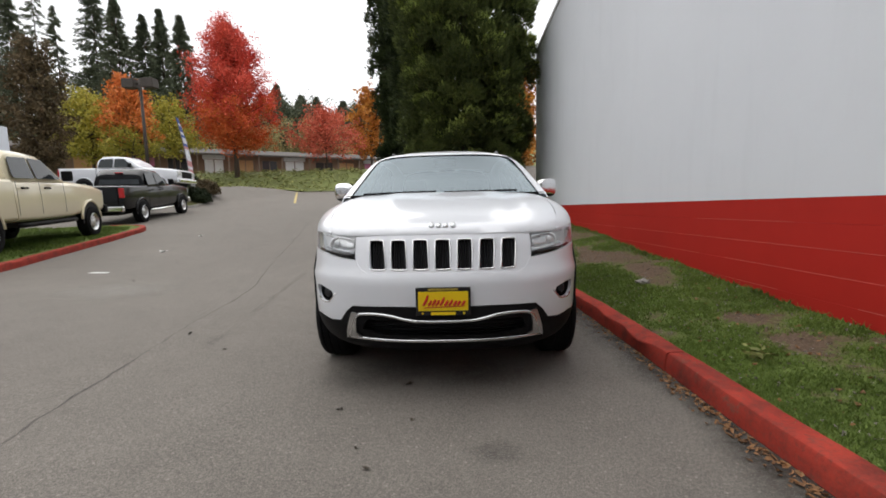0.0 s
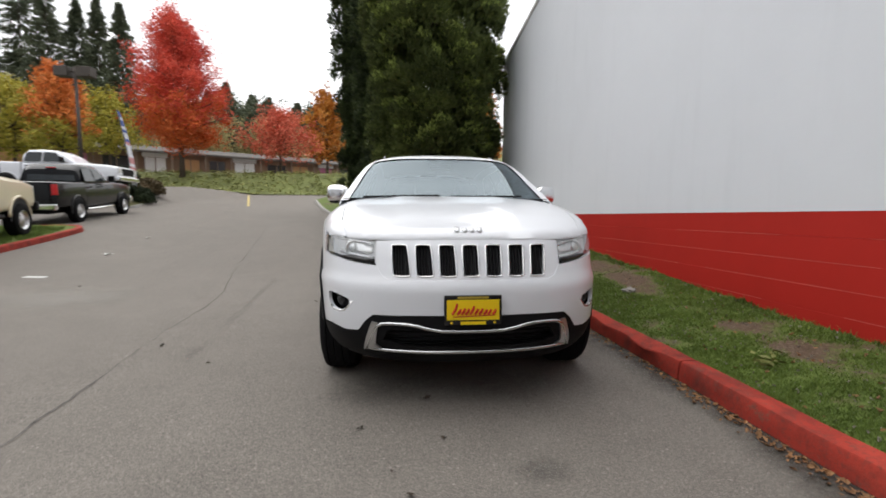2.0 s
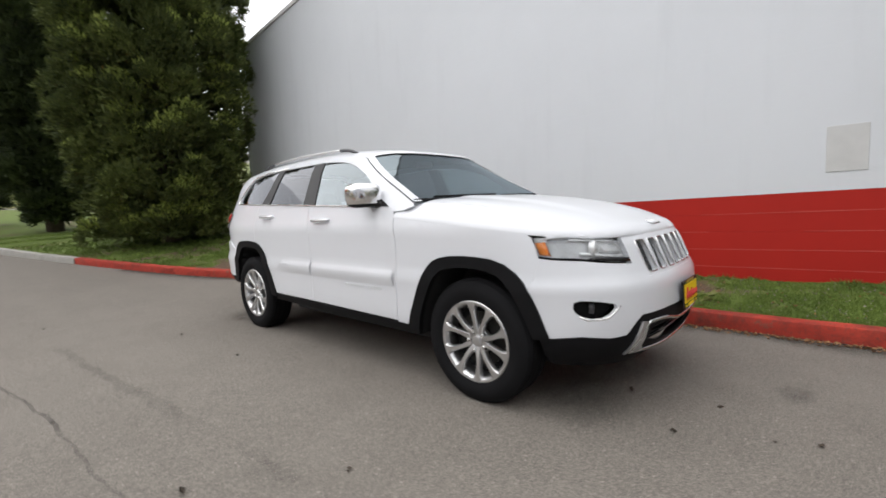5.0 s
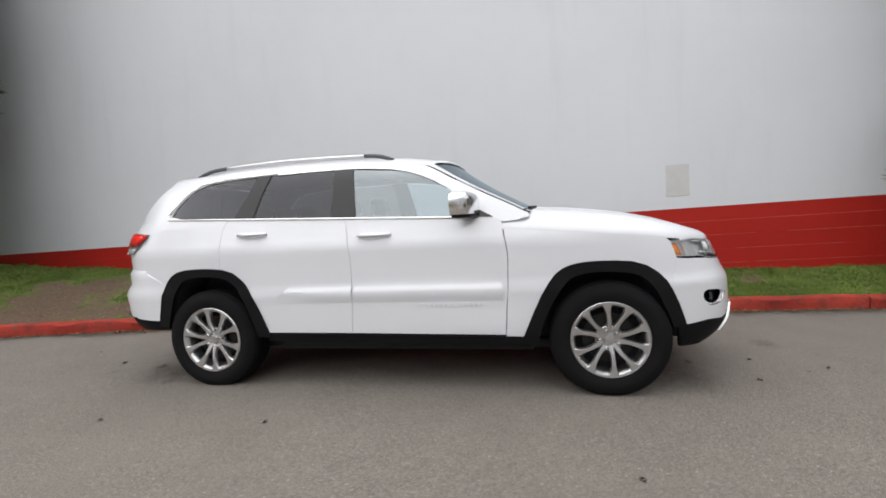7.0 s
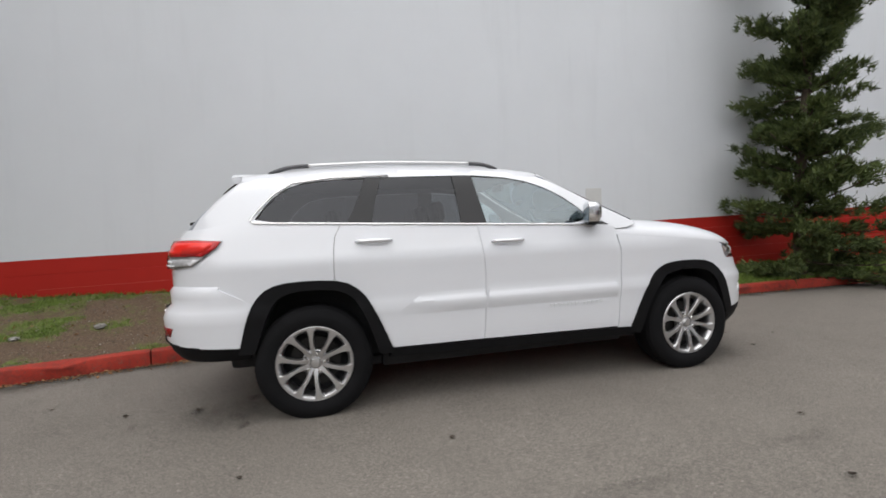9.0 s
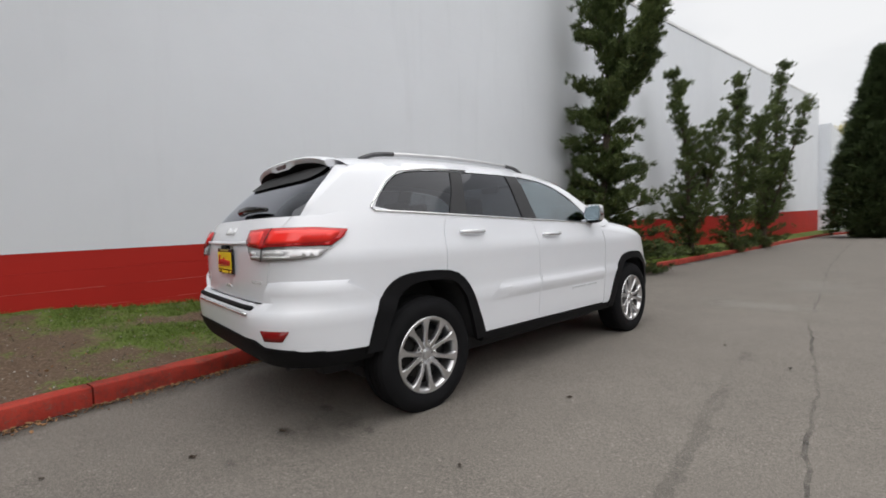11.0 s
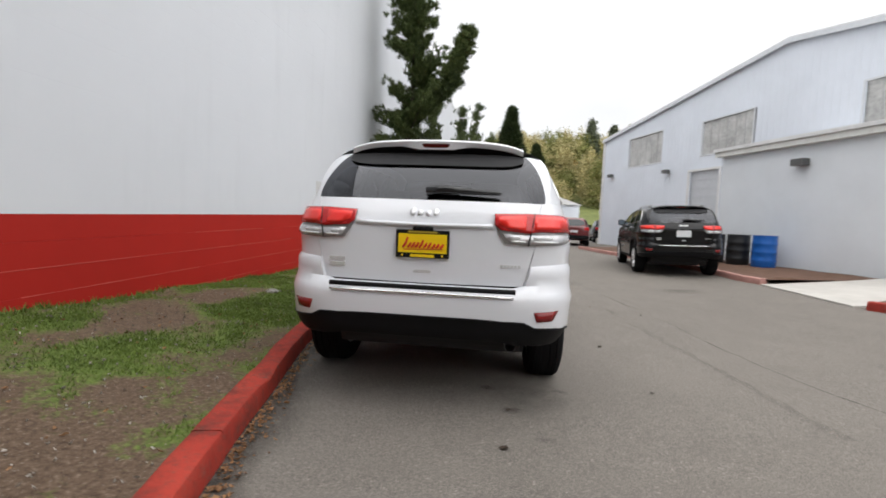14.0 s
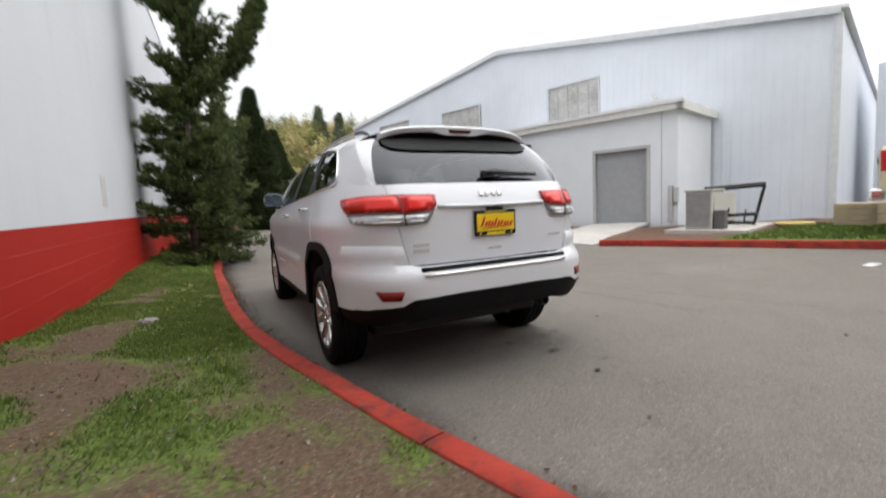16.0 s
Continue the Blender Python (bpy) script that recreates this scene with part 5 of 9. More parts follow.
    pan("bonnet", [bon], lambda u, v, d: cap(u, v, d), paint, 0.045)
    wt = [(-float(hx(y)) - 0.005, y) for y in np.linspace(-0.80, -2.06, 14)] + [(-max(outer_x(y), float(hx(y)) + 0.012), y) for y in np.linspace(-2.07, -0.80, 30)]
    pair("wing_top", [wt], lambda u, v, d: cap(u, v, d), paint, 0.04)
    shelf = [(-x, front_y(x) + 0.012) for x in (0.56, 0.63, 0.70, 0.76, 0.80)] + [(-0.845, -1.90), (-0.72, -1.84), (-0.56, -1.95)]
    pair("lamp_shelf", [shelf], lambda u, v, d: cap(u, v, d - 0.007), paint, 0.04)
    pane_grid("scuttle", lambda a, b: (lambda s: (s * 0.80, -0.90 - 0.17 * (1 - s * s) - 0.02 + 0.14 * b, 1.205 + 0.03 * (1 - s * s)))(a * 2 - 1), 12, 3, BLACK_PLASTIC, car)
    # front bumper, grille, lower apron
    top = [F(0, 0.765), F(0.25, 0.765), F(0.45, 0.765), F(0.495, 0.79), F(0.525, 0.838), F(0.66, 0.852), F(0.76, 0.868), S(-1.93, 0.878), S(-1.872, 0.8865), S(-1.8605, 0.7985), S(-1.8055, 0.698), S(-1.84, 0.60), S(-1.872, 0.455)]
    low = [F(0.80, 0.478), F(0.70, 0.465), F(0.632, 0.475), F(0.585, 0.54), F(0.545, 0.573), F(0.3, 0.578), F(0, 0.575)]
    fog = chaikin([F(0.668, 0.640), F(0.75, 0.664), F(0.826, 0.672), F(0.828, 0.610), F(0.79, 0.570), F(0.720, 0.573)], 1)
    pan("front_bumper", [both(top + low), fog, [(-u, z) for u, z in fog]], skin, paint, 0.032, 0.02)
    apron = [F(0, 0.570), F(0.3, 0.573), F(0.548, 0.568), F(0.59, 0.534), F(0.636, 0.468), F(0.70, 0.459), F(0.80, 0.472), S(-1.872, 0.449), S(-1.885, 0.36), F(0.80, 0.30), F(0.55, 0.27), F(0, 0.255)]
    slot = chaikin([F(-0.50, 0.405), F(-0.455, 0.505), F(-0.32, 0.498), F(-0.15, 0.470), F(0.15, 0.470), F(0.32, 0.498), F(0.455, 0.505), F(0.50, 0.405), F(0, 0.385)], 1)
    pan("front_apron", [both(apron), slot], skin, BLACK_PLASTIC, 0.045, 0.02)
    mesh_v, mesh_f = [], []
    for k in range(5):
        zz = 0.40 + k * 0.024
        m = tube([skin(F(x, zz)[0], zz, -0.05) for x in np.linspace(-0.48, 0.48, 16)], 0.005, 4)
        mesh_v, mesh_f = join((mesh_v, mesh_f), m)
    mk("lower_mesh", mesh_v, mesh_f, GLOSS_BLACK, car)
    trim = chaikin([(-0.585, 0.365), (-0.55, 0.45), (-0.52, 0.525), (-0.42, 0.532), (-0.32, 0.525), (-0.235, 0.502), (-0.15, 0.488), (0.15, 0.488), (0.235, 0.502), (0.32, 0.525), (0.42, 0.532), (0.52, 0.525), (0.55, 0.45), (0.585, 0.365)], 1, False)
    mk("bumper_trim", *tube([skin(F(x, z)[0], z, 0.006) for x, z in trim], 0.010, 8), BUMPER_SILVER, car, "bright chrome bumper trim", True)
    mk("bumper_trim", *tube([skin(F(x, z)[0], z, 0.006) for x, z in [(x, 0.368 - 0.012 * (1 - (x / 0.585) ** 2)) for x in np.linspace(-0.585, 0.585, 24)]], 0.011, 8), BUMPER_SILVER, car, "", True)
    for sgn in (-1, 1):
        blade = [(sgn * x, z) for x, z in ((0.60, 0.355), (0.55, 0.535), (0.515, 0.53), (0.53, 0.40), (0.50, 0.375))]
        pan("trim_end", [[F(x, z) for x, z in blade]], lambda u, z, d: skin(u, z, d + 0.014), ALLOY, 0.04, 0.02, flip=sgn < 0)
    gl = both([F(0, 0.760), F(0.452, 0.760), F(0.500, 0.788), F(0.530, 0.838), F(0.530, 0.975), F(0.3, 0.980), F(0, 0.982)])
    holes = []
    for i in range(-3, 4):
        c = i * 0.1285
        sl = 0.012 * i / 3
        holes.append(chaikin([F(c - 0.043 - sl * 0.4, 0.785), F(c + 0.043 - sl * 0.4, 0.785), F(c + 0.045 + sl * 0.3, 0.80), F(c + 0.045 + sl, 0.945), F(c + 0.036 + sl, 0.955), F(c - 0.036 + sl, 0.955), F(c - 0.045 + sl, 0.945), F(c - 0.045 - sl * 0.3, 0.80)], 1))
    pan("grille_panel", [gl] + holes, lambda u, z, d: skin(u, z, d - 0.0025), paint, 0.03, 0.03)
    for h in holes:
        mk("grille_ring", *tube([skin(u, z, 0.0) for u, z in dice(h, 0.03)], 0.0048, 6, True), CHROME, car, "", True)
        c = sum(u for u, z in h) / len(h)
        bars = ([], [])
        for k in (-0.026, -0.009, 0.009, 0.026):
            bars = join(bars, tube([skin(c + k, z, -0.022) for z in np.linspace(0.785, 0.955, 6)], 0.0055, 4))
        mk("grille_insert", *bars, GLOSS_BLACK, car)
    pan("grille_backing", [both([F(0, 0.25), F(0.62, 0.25), F(0.62, 0.98), F(0, 0.985)])], lambda u, z, d: skin(u, z, d - 0.075), DARK_VOID, 0.08, 0.0)
    # the maker's mark as a plain raised bar
    for x, h in ((-0.066, 0.046), (-0.022, 0.034), (0.020, 0.034), (0.064, 0.046)):
        q = chaikin([(x - 0.016, 0.012), (x + 0.016, 0.012), (x + 0.016, 0.012 + h), (x - 0.016, 0.012 + h)], 1)
        mk("emblem_bar", *panel_mesh([q], lambda u, v, d: cap(u, front_y(u) + v + 0.014, 0.014 + d), 0.03, 0.010), EMBLEM, car, "", True)
    # lamps
    head = [F(0.533, 0.970), F(0.533, 0.848), F(0.60, 0.852), F(0.68, 0.866), F(0.77, 0.882), S(-1.93, 0.888), S(-1.868, 0.897), S(-1.838, 0.992), S(-1.91, 0.997), F(0.79, 0.999), F(0.66, 0.990)]
    def lamp_side(sg):
        mir = (lambda m: m) if sg < 0 else mirror
        hl = autosmooth(mk("headlight", *mir(panel_mesh([head], lambda u, z, d: skin(u, z, d - 0.034), 0.05, 0.01)), LAMP_BACK, car, "clear headlight with silver reflector"), 45)
        lens = mk("lens", *mir(panel_mesh([head], lambda u, z, d: skin(u, z, d), 0.04, 0.0)), LENS_CLEAR, hl, "", True)
        brow = [F(0.538, 0.874), F(0.538, 0.852), F(0.60, 0.856), F(0.68, 0.868), F(0.745, 0.880), F(0.70, 0.888), F(0.62, 0.880)]
        mk("lamp_bezel", *mir(panel_mesh([brow], lambda u, z, d: skin(u, z, d + 0.003), 0.04, 0.012)), GLOSS_BLACK, hl, "", True)
        inner = chaikin([F(0.552, 0.945), F(0.552, 0.895), F(0.64, 0.905), F(0.70, 0.918), F(0.70, 0.962), F(0.62, 0.958)], 1)
        mk("reflector", *mir(panel_mesh([inner], lambda u, z, d: skin(u, z, d - 0.022), 0.04, 0.02)), LAMP_SILVER, hl, "", True)
        c = Vector(skin(F(0.695, 0.925)[0], 0.925, -0.05))
        pl = lathe([(-0.0, 0.050), (0.028, 0.050), (0.032, 0.046), (0.032, 0.036), (0.022, 0.034), (0.034, 0.026), (0.042, 0.014), (0.045, 0.0005)], 26, "y")
        m = Matrix.Translation(c) @ Matrix.Rotation(radians(12), 4, "Z") @ Matrix.Rotation(math.pi, 4, "Z")
        mk("projector", *mir(moved(pl, m)), LAMP_SILVER, hl, "", True)
        c2 = [skin(u, z, -0.012) for u, z in (F(0.548, 0.952), F(0.60, 0.964), F(0.70, 0.973), F(0.78, 0.980))]
        mk("lamp_strip", *mir(tube(c2, 0.006, 6)), LAMP_SILVER, hl, "", True)
        c3 = [skin(u, z, -0.02) for u, z in (F(0.55, 0.878), F(0.62, 0.884), F(0.70, 0.896), F(0.76, 0.905))]
        mk("lamp_strip", *mir(tube(c3, 0.010, 6)), LAMP_SILVER, hl, "", True)
        mk("side_marker", *mir(panel_mesh([[S(-1.932, 0.897), S(-1.874, 0.903), S(-1.850, 0.968), S(-1.900, 0.972)]], lambda u, z, d: skin(u, z, d - 0.028), 0.04, 0.006)), LENS_AMBER, hl, "amber corner marker", True)
        fin = [skin(u, z, d) for z in (0.893, 0.935, 0.975) for u, d in ((S(-1.943 + 0.36 * (z - 0.893), z)[0], -0.004), (S(-1.943 + 0.36 * (z - 0.893), z)[0], -0.055))]
        mk("lamp_divider", *mir((fin, [(0, 1, 3, 2), (2, 3, 5, 4)])), LAMP_SILVER, hl)
        fl = autosmooth(mk("fog_lamp", *mir(panel_mesh([fog], lambda u, z, d: skin(u, z, d - 0.05), 0.04, 0.01)), BLACK_PLASTIC, car, "fog lamp in a dark recess"), 45)
        c = Vector(skin(F(0.77, 0.62)[0], 0.62, -0.055))
        mk("fog_lens", *mir(moved(lathe([(0, 0.036), (0.02, 0.036), (0.026, 0.028), (0.03, 0.0005)], 22, "y"), Matrix.Translation(c) @ Matrix.Rotation(math.pi + radians(20), 4, "Z"))), FOG_GLASS, fl, "", True)
        rim = [skin(u, z, -0.004) for u, z in (F(0.665, 0.634), F(0.690, 0.605), F(0.716, 0.575), F(0.75, 0.567), F(0.788, 0.566), F(0.81, 0.585))]
        mk("fog_trim", *mir(tube(rim, 0.0065, 6)), CHROME, fl, "", True)
        # tail lamps
        tl = [Rr(0.408, 1.215), Rr(0.412, 1.150), Rr(0.44, 1.095), Rr(0.475, 1.045), Rr(0.60, 1.036), Rr(0.78, 1.042), S(2.17, 1.055), S(2.10, 1.10), S(2.015, 1.165), S(1.985, 1.208), Rr(0.80, 1.222), Rr(0.6, 1.222)]
        red = [Rr(0.408, 1.213), Rr(0.412, 1.150), Rr(0.445, 1.122), Rr(0.60, 1.108), Rr(0.66, 1.118), Rr(0.80, 1.120), S(2.09, 1.118), S(2.015, 1.165), S(1.987, 1.206), Rr(0.80, 1.220), Rr(0.6, 1.220)]
        tb = autosmooth(mk("tail_lamp", *mir(panel_mesh([tl], lambda u, z, d: skin(u, z, d + 0.012), 0.04, 0.02)), TAIL_BACK, car, "wide red and clear tail lamp"), 45)
        mk("red_lens", *mir(panel_mesh([red], lambda u, z, d: skin(u, z, d + 0.022), 0.04, 0.012)), LENS_RED, tb, "", True)
        for gl in ([Rr(0.43, 1.200), Rr(0.435, 1.158), Rr(0.47, 1.136), Rr(0.585, 1.126), Rr(0.585, 1.206)], [Rr(0.632, 1.206), Rr(0.630, 1.132), Rr(0.80, 1.136), S(2.10, 1.138), S(2.045, 1.172), S(2.03, 1.196), Rr(0.80, 1.207)]):
            mk("light_guide", *mir(panel_mesh([gl], lambda u, z, d: skin(u, z, d + 0.0245), 0.04, 0.004)), LENS_RED_LIT, tb, "", True)
        clear = [Rr(0.462, 1.102), Rr(0.490, 1.054), Rr(0.60, 1.045), Rr(0.77, 1.050), S(2.15, 1.062), S(2.115, 1.098), Rr(0.80, 1.104), Rr(0.60, 1.098)]
        mk("reverse_lens", *mir(panel_mesh([clear], lambda u, z, d: skin(u, z, d + 0.018), 0.04, 0.008)), CLEAR_GREY, tb, "smoky clear reversing lens", True)
        for x0, x1 in ((0.505, 0.585), (0.635, 0.77)):
            mk("lamp_strip", *mir(tube([skin(*Rr(x, 1.060), 0.021) for x in np.linspace(x0, x1, 5)], 0.006, 6)), LAMP_SILVER, tb, "", True)
            q = chaikin([Rr(x0 - 0.01, 1.092), Rr(x0, 1.070), Rr(x1 - 0.03, 1.070), Rr(x1 - 0.03, 1.092)], 1)
            mk("reverse_reflector", *mir(panel_mesh([q], lambda u, z, d: skin(u, z, d + 0.020), 0.04, 0.004)), LAMP_BACK, tb, "", True)
        gap = [skin(*Rr(0.602 + 0.03 * (z - 1.04) / 0.18, z), 0.022) for z in (1.034, 1.10, 1.16, 1.222)]
        mk("lamp_seam", *mir(tube(gap, 0.004, 5)), GLOSS_BLACK, tb)
        rf = [Rr(0.645, 0.663), Rr(0.665, 0.605), Rr(0.755, 0.605), Rr(0.785, 0.663)]
        mk("reflector", *mir(panel_mesh([rf], lambda u, z, d: skin(u, z, d + 0.027), 0.04, 0.01)), LENS_RED_DARK, car, "dark red rear reflector", True)
        # arches, sill, mirror, handles
        for o, i in ((ARCH_F, ARCH_FI), (ARCH_R, ARCH_RI)):
            lp = chaikin(o, 1, False) + chaikin(i, 1, False)[::-1]
            def flare(y, z, d):
                p = skin(S(y, z)[0], z, 0.0)
                return (p[0] - (0.014 + d), p[1], p[2])
            autosmooth(mk("arch_trim", *mir(panel_mesh([lp], flare, 0.05, 0.05)), BLACK_PLASTIC, car), 45)
            cy = -1.4575 if o is ARCH_F else 1.4575
            inn = chaikin(i, 1, False)
            vv, ff = [], []
            for y, z in inn:
                p = skin(S(y, z)[0], z)
                vv += [(p[0] + 0.02, y, z), (-0.55, y, z)]
            for k in range(len(inn) - 1):
                ff.append((2 * k, 2 * k + 1, 2 * k + 3, 2 * k + 2))
            mk("arch_liner", *mir((vv, ff)), DARK_VOID, car)
        sill = [(-0.96, 0.335), (-0.90, 0.402), (0.93, 0.428), (0.97, 0.37)]
        autosmooth(mk("sill", *mir(panel_mesh([[S(y, z) for y, z in sill]], lambda u, z, d: skin(u, z, d + 0.004), 0.06, 0.06)), BLACK_PLASTIC, car), 45)
        for y0, y1, zz in ((-0.03, 0.20, 1.122), (0.92, 1.15, 1.166)):
            p0, p1 = Vector(skin(S(y0, zz)[0], zz, 0.03)), Vector(skin(S(y1, zz)[0], zz, 0.03))
            pts = [Vector(skin(S(y0 - 0.005, zz)[0], zz, 0.0)), p0 + Vector((0, 0.02, 0)), p0.lerp(p1, 0.3), p0.lerp(p1, 0.7), p1 - Vector((0, 0.02, 0)), Vector(skin(S(y1 + 0.005, zz)[0], zz, 0.0))]
            h = mk("door_handle", *mir(tube(pts, [0.009, 0.013, 0.0145, 0.0145, 0.013, 0.009], 10)), HANDLE_SILVER, car, "chrome pull handle", True)
            cup = chaikin([S(y0 + 0.03, zz - 0.03), S(y1 - 0.03, zz - 0.03), S(y1 - 0.02, zz + 0.02), S(y0 + 0.02, zz + 0.02)], 2)
            mk("handle_cup", *mir(panel_mesh([cup], lambda u, z, d: skin(u, z, d + 0.002), 0.05, 0.0)), paint, h)
        crease = lambda u, z, d: skin(u, z, d + 0.001 + 0.010 * max(0.0, min((0.792 - z) / 0.085, (z - 0.650) / 0.045, 1.0)) * min(1, max(0.0, (U1 + 1.49 - u) / 0.35)))
        for y0, y1 in ((-0.788, 0.240), (0.272, 0.72)):
            lp = [S(y0, z) for z in np.linspace(0.650, 0.792, 6)] + [S(y, 0.792) for y in np.linspace(y0 + 0.05, y1, 6)] + [S(y1 + (0.02 if y1 < 0.5 else 0.16), 0.68), S(y1 + (0.02 if y1 < 0.5 else 0.19), 0.655)] + [S(y, 0.650) for y in np.linspace(y1, y0 + 0.05, 6)]
            autosmooth(mk("door_crease", *mir(panel_mesh([lp], crease, 0.022, 0.0)), paint, car), 30)
        # mirror housing
        bm = bmesh.new()
        bmesh.ops.create_uvsphere(bm, u_segments=24, v_segments=16, radius=1)
        for v in bm.verts:
            x, y, z = v.co
            sx, sy, sz = (math.copysign(abs(c) ** 0.62, c) for c in (x, y, z))
            yy = sy * 0.095
            if sy > 0.0:
                yy = min(yy, 0.030)
            v.co = (-0.985 + sx * 0.105 * (1 + 0.05 * sz), -0.548 + yy * 0.95 - 0.040 * sx, 1.292 + sz * 0.086 * (1 - 0.06 * sx))
        me = bpy.data.meshes.new("mirror")
        bm.to_mesh(me)
        bm.free()
        mm = ([tuple(v.co) for v in me.vertices], [tuple(p.vertices) for p in me.polygons])
        mr = autosmooth(mk("mirror", *mir(mm), mirror_cap or MIRROR_CAP, car, "chrome-capped door mirror"), 40)
        mr.data.materials.append(BLACK_PLASTIC)
        for p in mr.data.polygons:
            if p.center.z < 1.235:
                p.material_index = 1
        arm = tube([(-0.860, -0.64, 1.222), (-0.90, -0.63, 1.224), (-0.96, -0.60, 1.230), (-1.0, -0.58, 1.24)], [0.035, 0.03, 0.028, 0.02], 10)
        mk("mirror_arm", *mir(arm), GLOSS_BLACK, mr, "", True)
        mk("mirror_glass", *mir(([(-1.075, -0.481, 1.228), (-0.897, -0.549, 1.228), (-0.897, -0.549, 1.358), (-1.075, -0.481, 1.358)], [(0, 1, 2, 3)])), MIRROR_GLASS, mr)
        mk("mirror_base", *mir(panel_mesh([[(-0.62, belt(-0.62) + 0.012), (-0.745, belt(-0.74) + 0.012), (-0.60, 1.285)]], lambda y, z, d: upper(y, z, d + 0.006), 0.05, 0.01)), GLOSS_BLACK, mr)
        # rails
        rl = [(-0.600 + 0.02 * abs(y - 0.9) / 0.8, y, roof_z(y, 0.60) + 0.035) for y in np.linspace(0.22, 1.48, 16)]
        rail = mk("roof_rail", *mir(tube(rl, 0.014, 8)), ALLOY, car, "silver roof rail with dark feet", True)
        for y0, y1 in ((0.02, 0.25), (1.45, 1.72)):
            ys = np.linspace(y0, y1, 6)
            up = [0.0, 0.018, 0.030, 0.035, 0.036, 0.036] if y0 < 1 else [0.036, 0.036, 0.035, 0.030, 0.018, 0.0]
            mk("rail_foot", *mir(tube([(-0.600 + 0.02 * abs(y - 0.9) / 0.8, y, roof_z(y, 0.60) + h) for y, h in zip(ys, up)], 0.0155, 8)), ALLOY_DARK, rail, "", True)
        # small raised name bars low on the front door
        for k in range(13):
            if k == 5:
                continue
            yy = -0.655 + k * 0.034
            mk("name_bar", *mir(panel_mesh([[S(yy, 0.616), S(yy + 0.022, 0.616), S(yy + 0.022, 0.636), S(yy, 0.636)]], lambda u, z, d: skin(u, z, d + 0.004), 0.05, 0.004)), PLATE_PALE, car)
    lamp_side(-1)
    lamp_side(1)
    # tailgate and rear bumper
    gate = both([RQ(0.0, 1.283), RQ(0.35, 1.283), RQ(0.685, 1.283), RQ(0.668, 1.22), RQ(0.648, 1.04), RQ(0.617, 0.90), RQ(0.5975, 0.83), RQ(0.588, 0.798), RQ(0.0, 0.792)])
    pan("tailgate", [gate], skin_rear, paint, 0.05, 0.02)
    rb = both([RQ(0.0, 0.785), RQ(0.535, 0.787), RQ(0.594, 0.803), RQ(0.612, 0.86), RQ(0.632, 0.915), RQ(0.70, 0.922), RQ(0.80, 0.925), RQ(0.90, 0.920), SQ(2.02, 0.905), SQ(1.90, 0.845), SQ(1.80, 0.7737), SQ(1.812, 0.70), SQ(1.845, 0.52), RQ(0.86, 0.535), RQ(0.76, 0.555), RQ(0.655, 0.567), RQ(0.595, 0.598), RQ(0.3, 0.607), RQ(0.0, 0.607)])

    def bumper_skin(q, z, d=0.0):
        y = skin_rear(q, z, 0.0)[1]
        k = max(0.0, min(1.0, (y - 1.80) / 0.30)) * min(1.0, max(0.25, (0.925 - z) / 0.035))
        return skin_rear(q, z, d + 0.022 * k * k * (3 - 2 * k))
    pan("rear_bumper", [rb], bumper_skin, paint, 0.05, 0.03)
    ra = both([RQ(0.0, 0.602), RQ(0.3, 0.602), RQ(0.592, 0.593), RQ(0.652, 0.561), RQ(0.76, 0.549), RQ(0.86, 0.529), SQ(1.846, 0.514), SQ(1.86, 0.44), RQ(0.82, 0.435), RQ(0.6, 0.445), RQ(0.45, 0.475), RQ(0.0, 0.475)])
    pan("rear_apron", [ra], lambda q, z, d: bumper_skin(q, z, d - 0.035 * max(0.0, (0.57 - z) / 0.13) ** 2), BLACK_PLASTIC, 0.05, 0.02)
    mk("apron_lip", *tube([bumper_skin(*RQ(x, z), 0.004) for x, z in ((-0.86, 0.533), (-0.76, 0.553), (-0.653, 0.565), (-0.594, 0.597), (-0.3, 0.606), (0.3, 0.606), (0.594, 0.597), (0.653, 0.565), (0.76, 0.553), (0.86, 0.533))], 0.008, 6), BLACK_PLASTIC, car, "", True)
    mk("bumper_pad", *tube([bumper_skin(*RQ(x, 0.772), 0.004) for x in np.linspace(-0.54, 0.54, 16)], 0.016, 6), BLACK_PLASTIC, car, "", True)
    mk("bumper_strip", *tube([bumper_skin(*RQ(x, 0.743), 0.004) for x in np.linspace(-0.53, 0.53, 16)], 0.009, 6), CHROME, car, "chrome bumper strip", True)
    mk("gate_bar", *tube([skin_rear(*RQ(x, 1.135 + 0.006 * (x / 0.4) ** 2), 0.012) for x in np.linspace(-0.40, 0.40, 12)], 0.013, 6), paint, car, "", True)
    for x, h in ((-0.070, 0.044), (-0.024, 0.032), (0.022, 0.032), (0.068, 0.044)):
        q = chaikin([RQ(x - 0.016, 1.19), RQ(x + 0.016, 1.19), RQ(x + 0.016, 1.19 + h), RQ(x - 0.016, 1.19 + h)], 1)
        mk("emblem_bar", *panel_mesh([q], lambda u, z, d: skin_rear(u, z, d + 0.010), 0.03, 0.010), EMBLEM, car, "", True)
    mk("gate_latch", *panel_mesh([chaikin([RQ(-0.055, 0.852), RQ(0.055, 0.852), RQ(0.05, 0.868), RQ(-0.05, 0.868)], 1)], lambda q, z, d: skin_rear(q, z, d + 0.004), 0.04, 0.01), LAMP_SILVER, car)
    for k in range(6):
        x = 0.455 + k * 0.02
        mk("name_bar", *panel_mesh([[RQ(x, 0.905), RQ(x + 0.013, 0.905), RQ(x + 0.013, 0.921), RQ(x, 0.921)]], lambda q, z, d: skin_rear(q, z, d + 0.004), 0.05, 0.004), LAMP_SILVER, car)
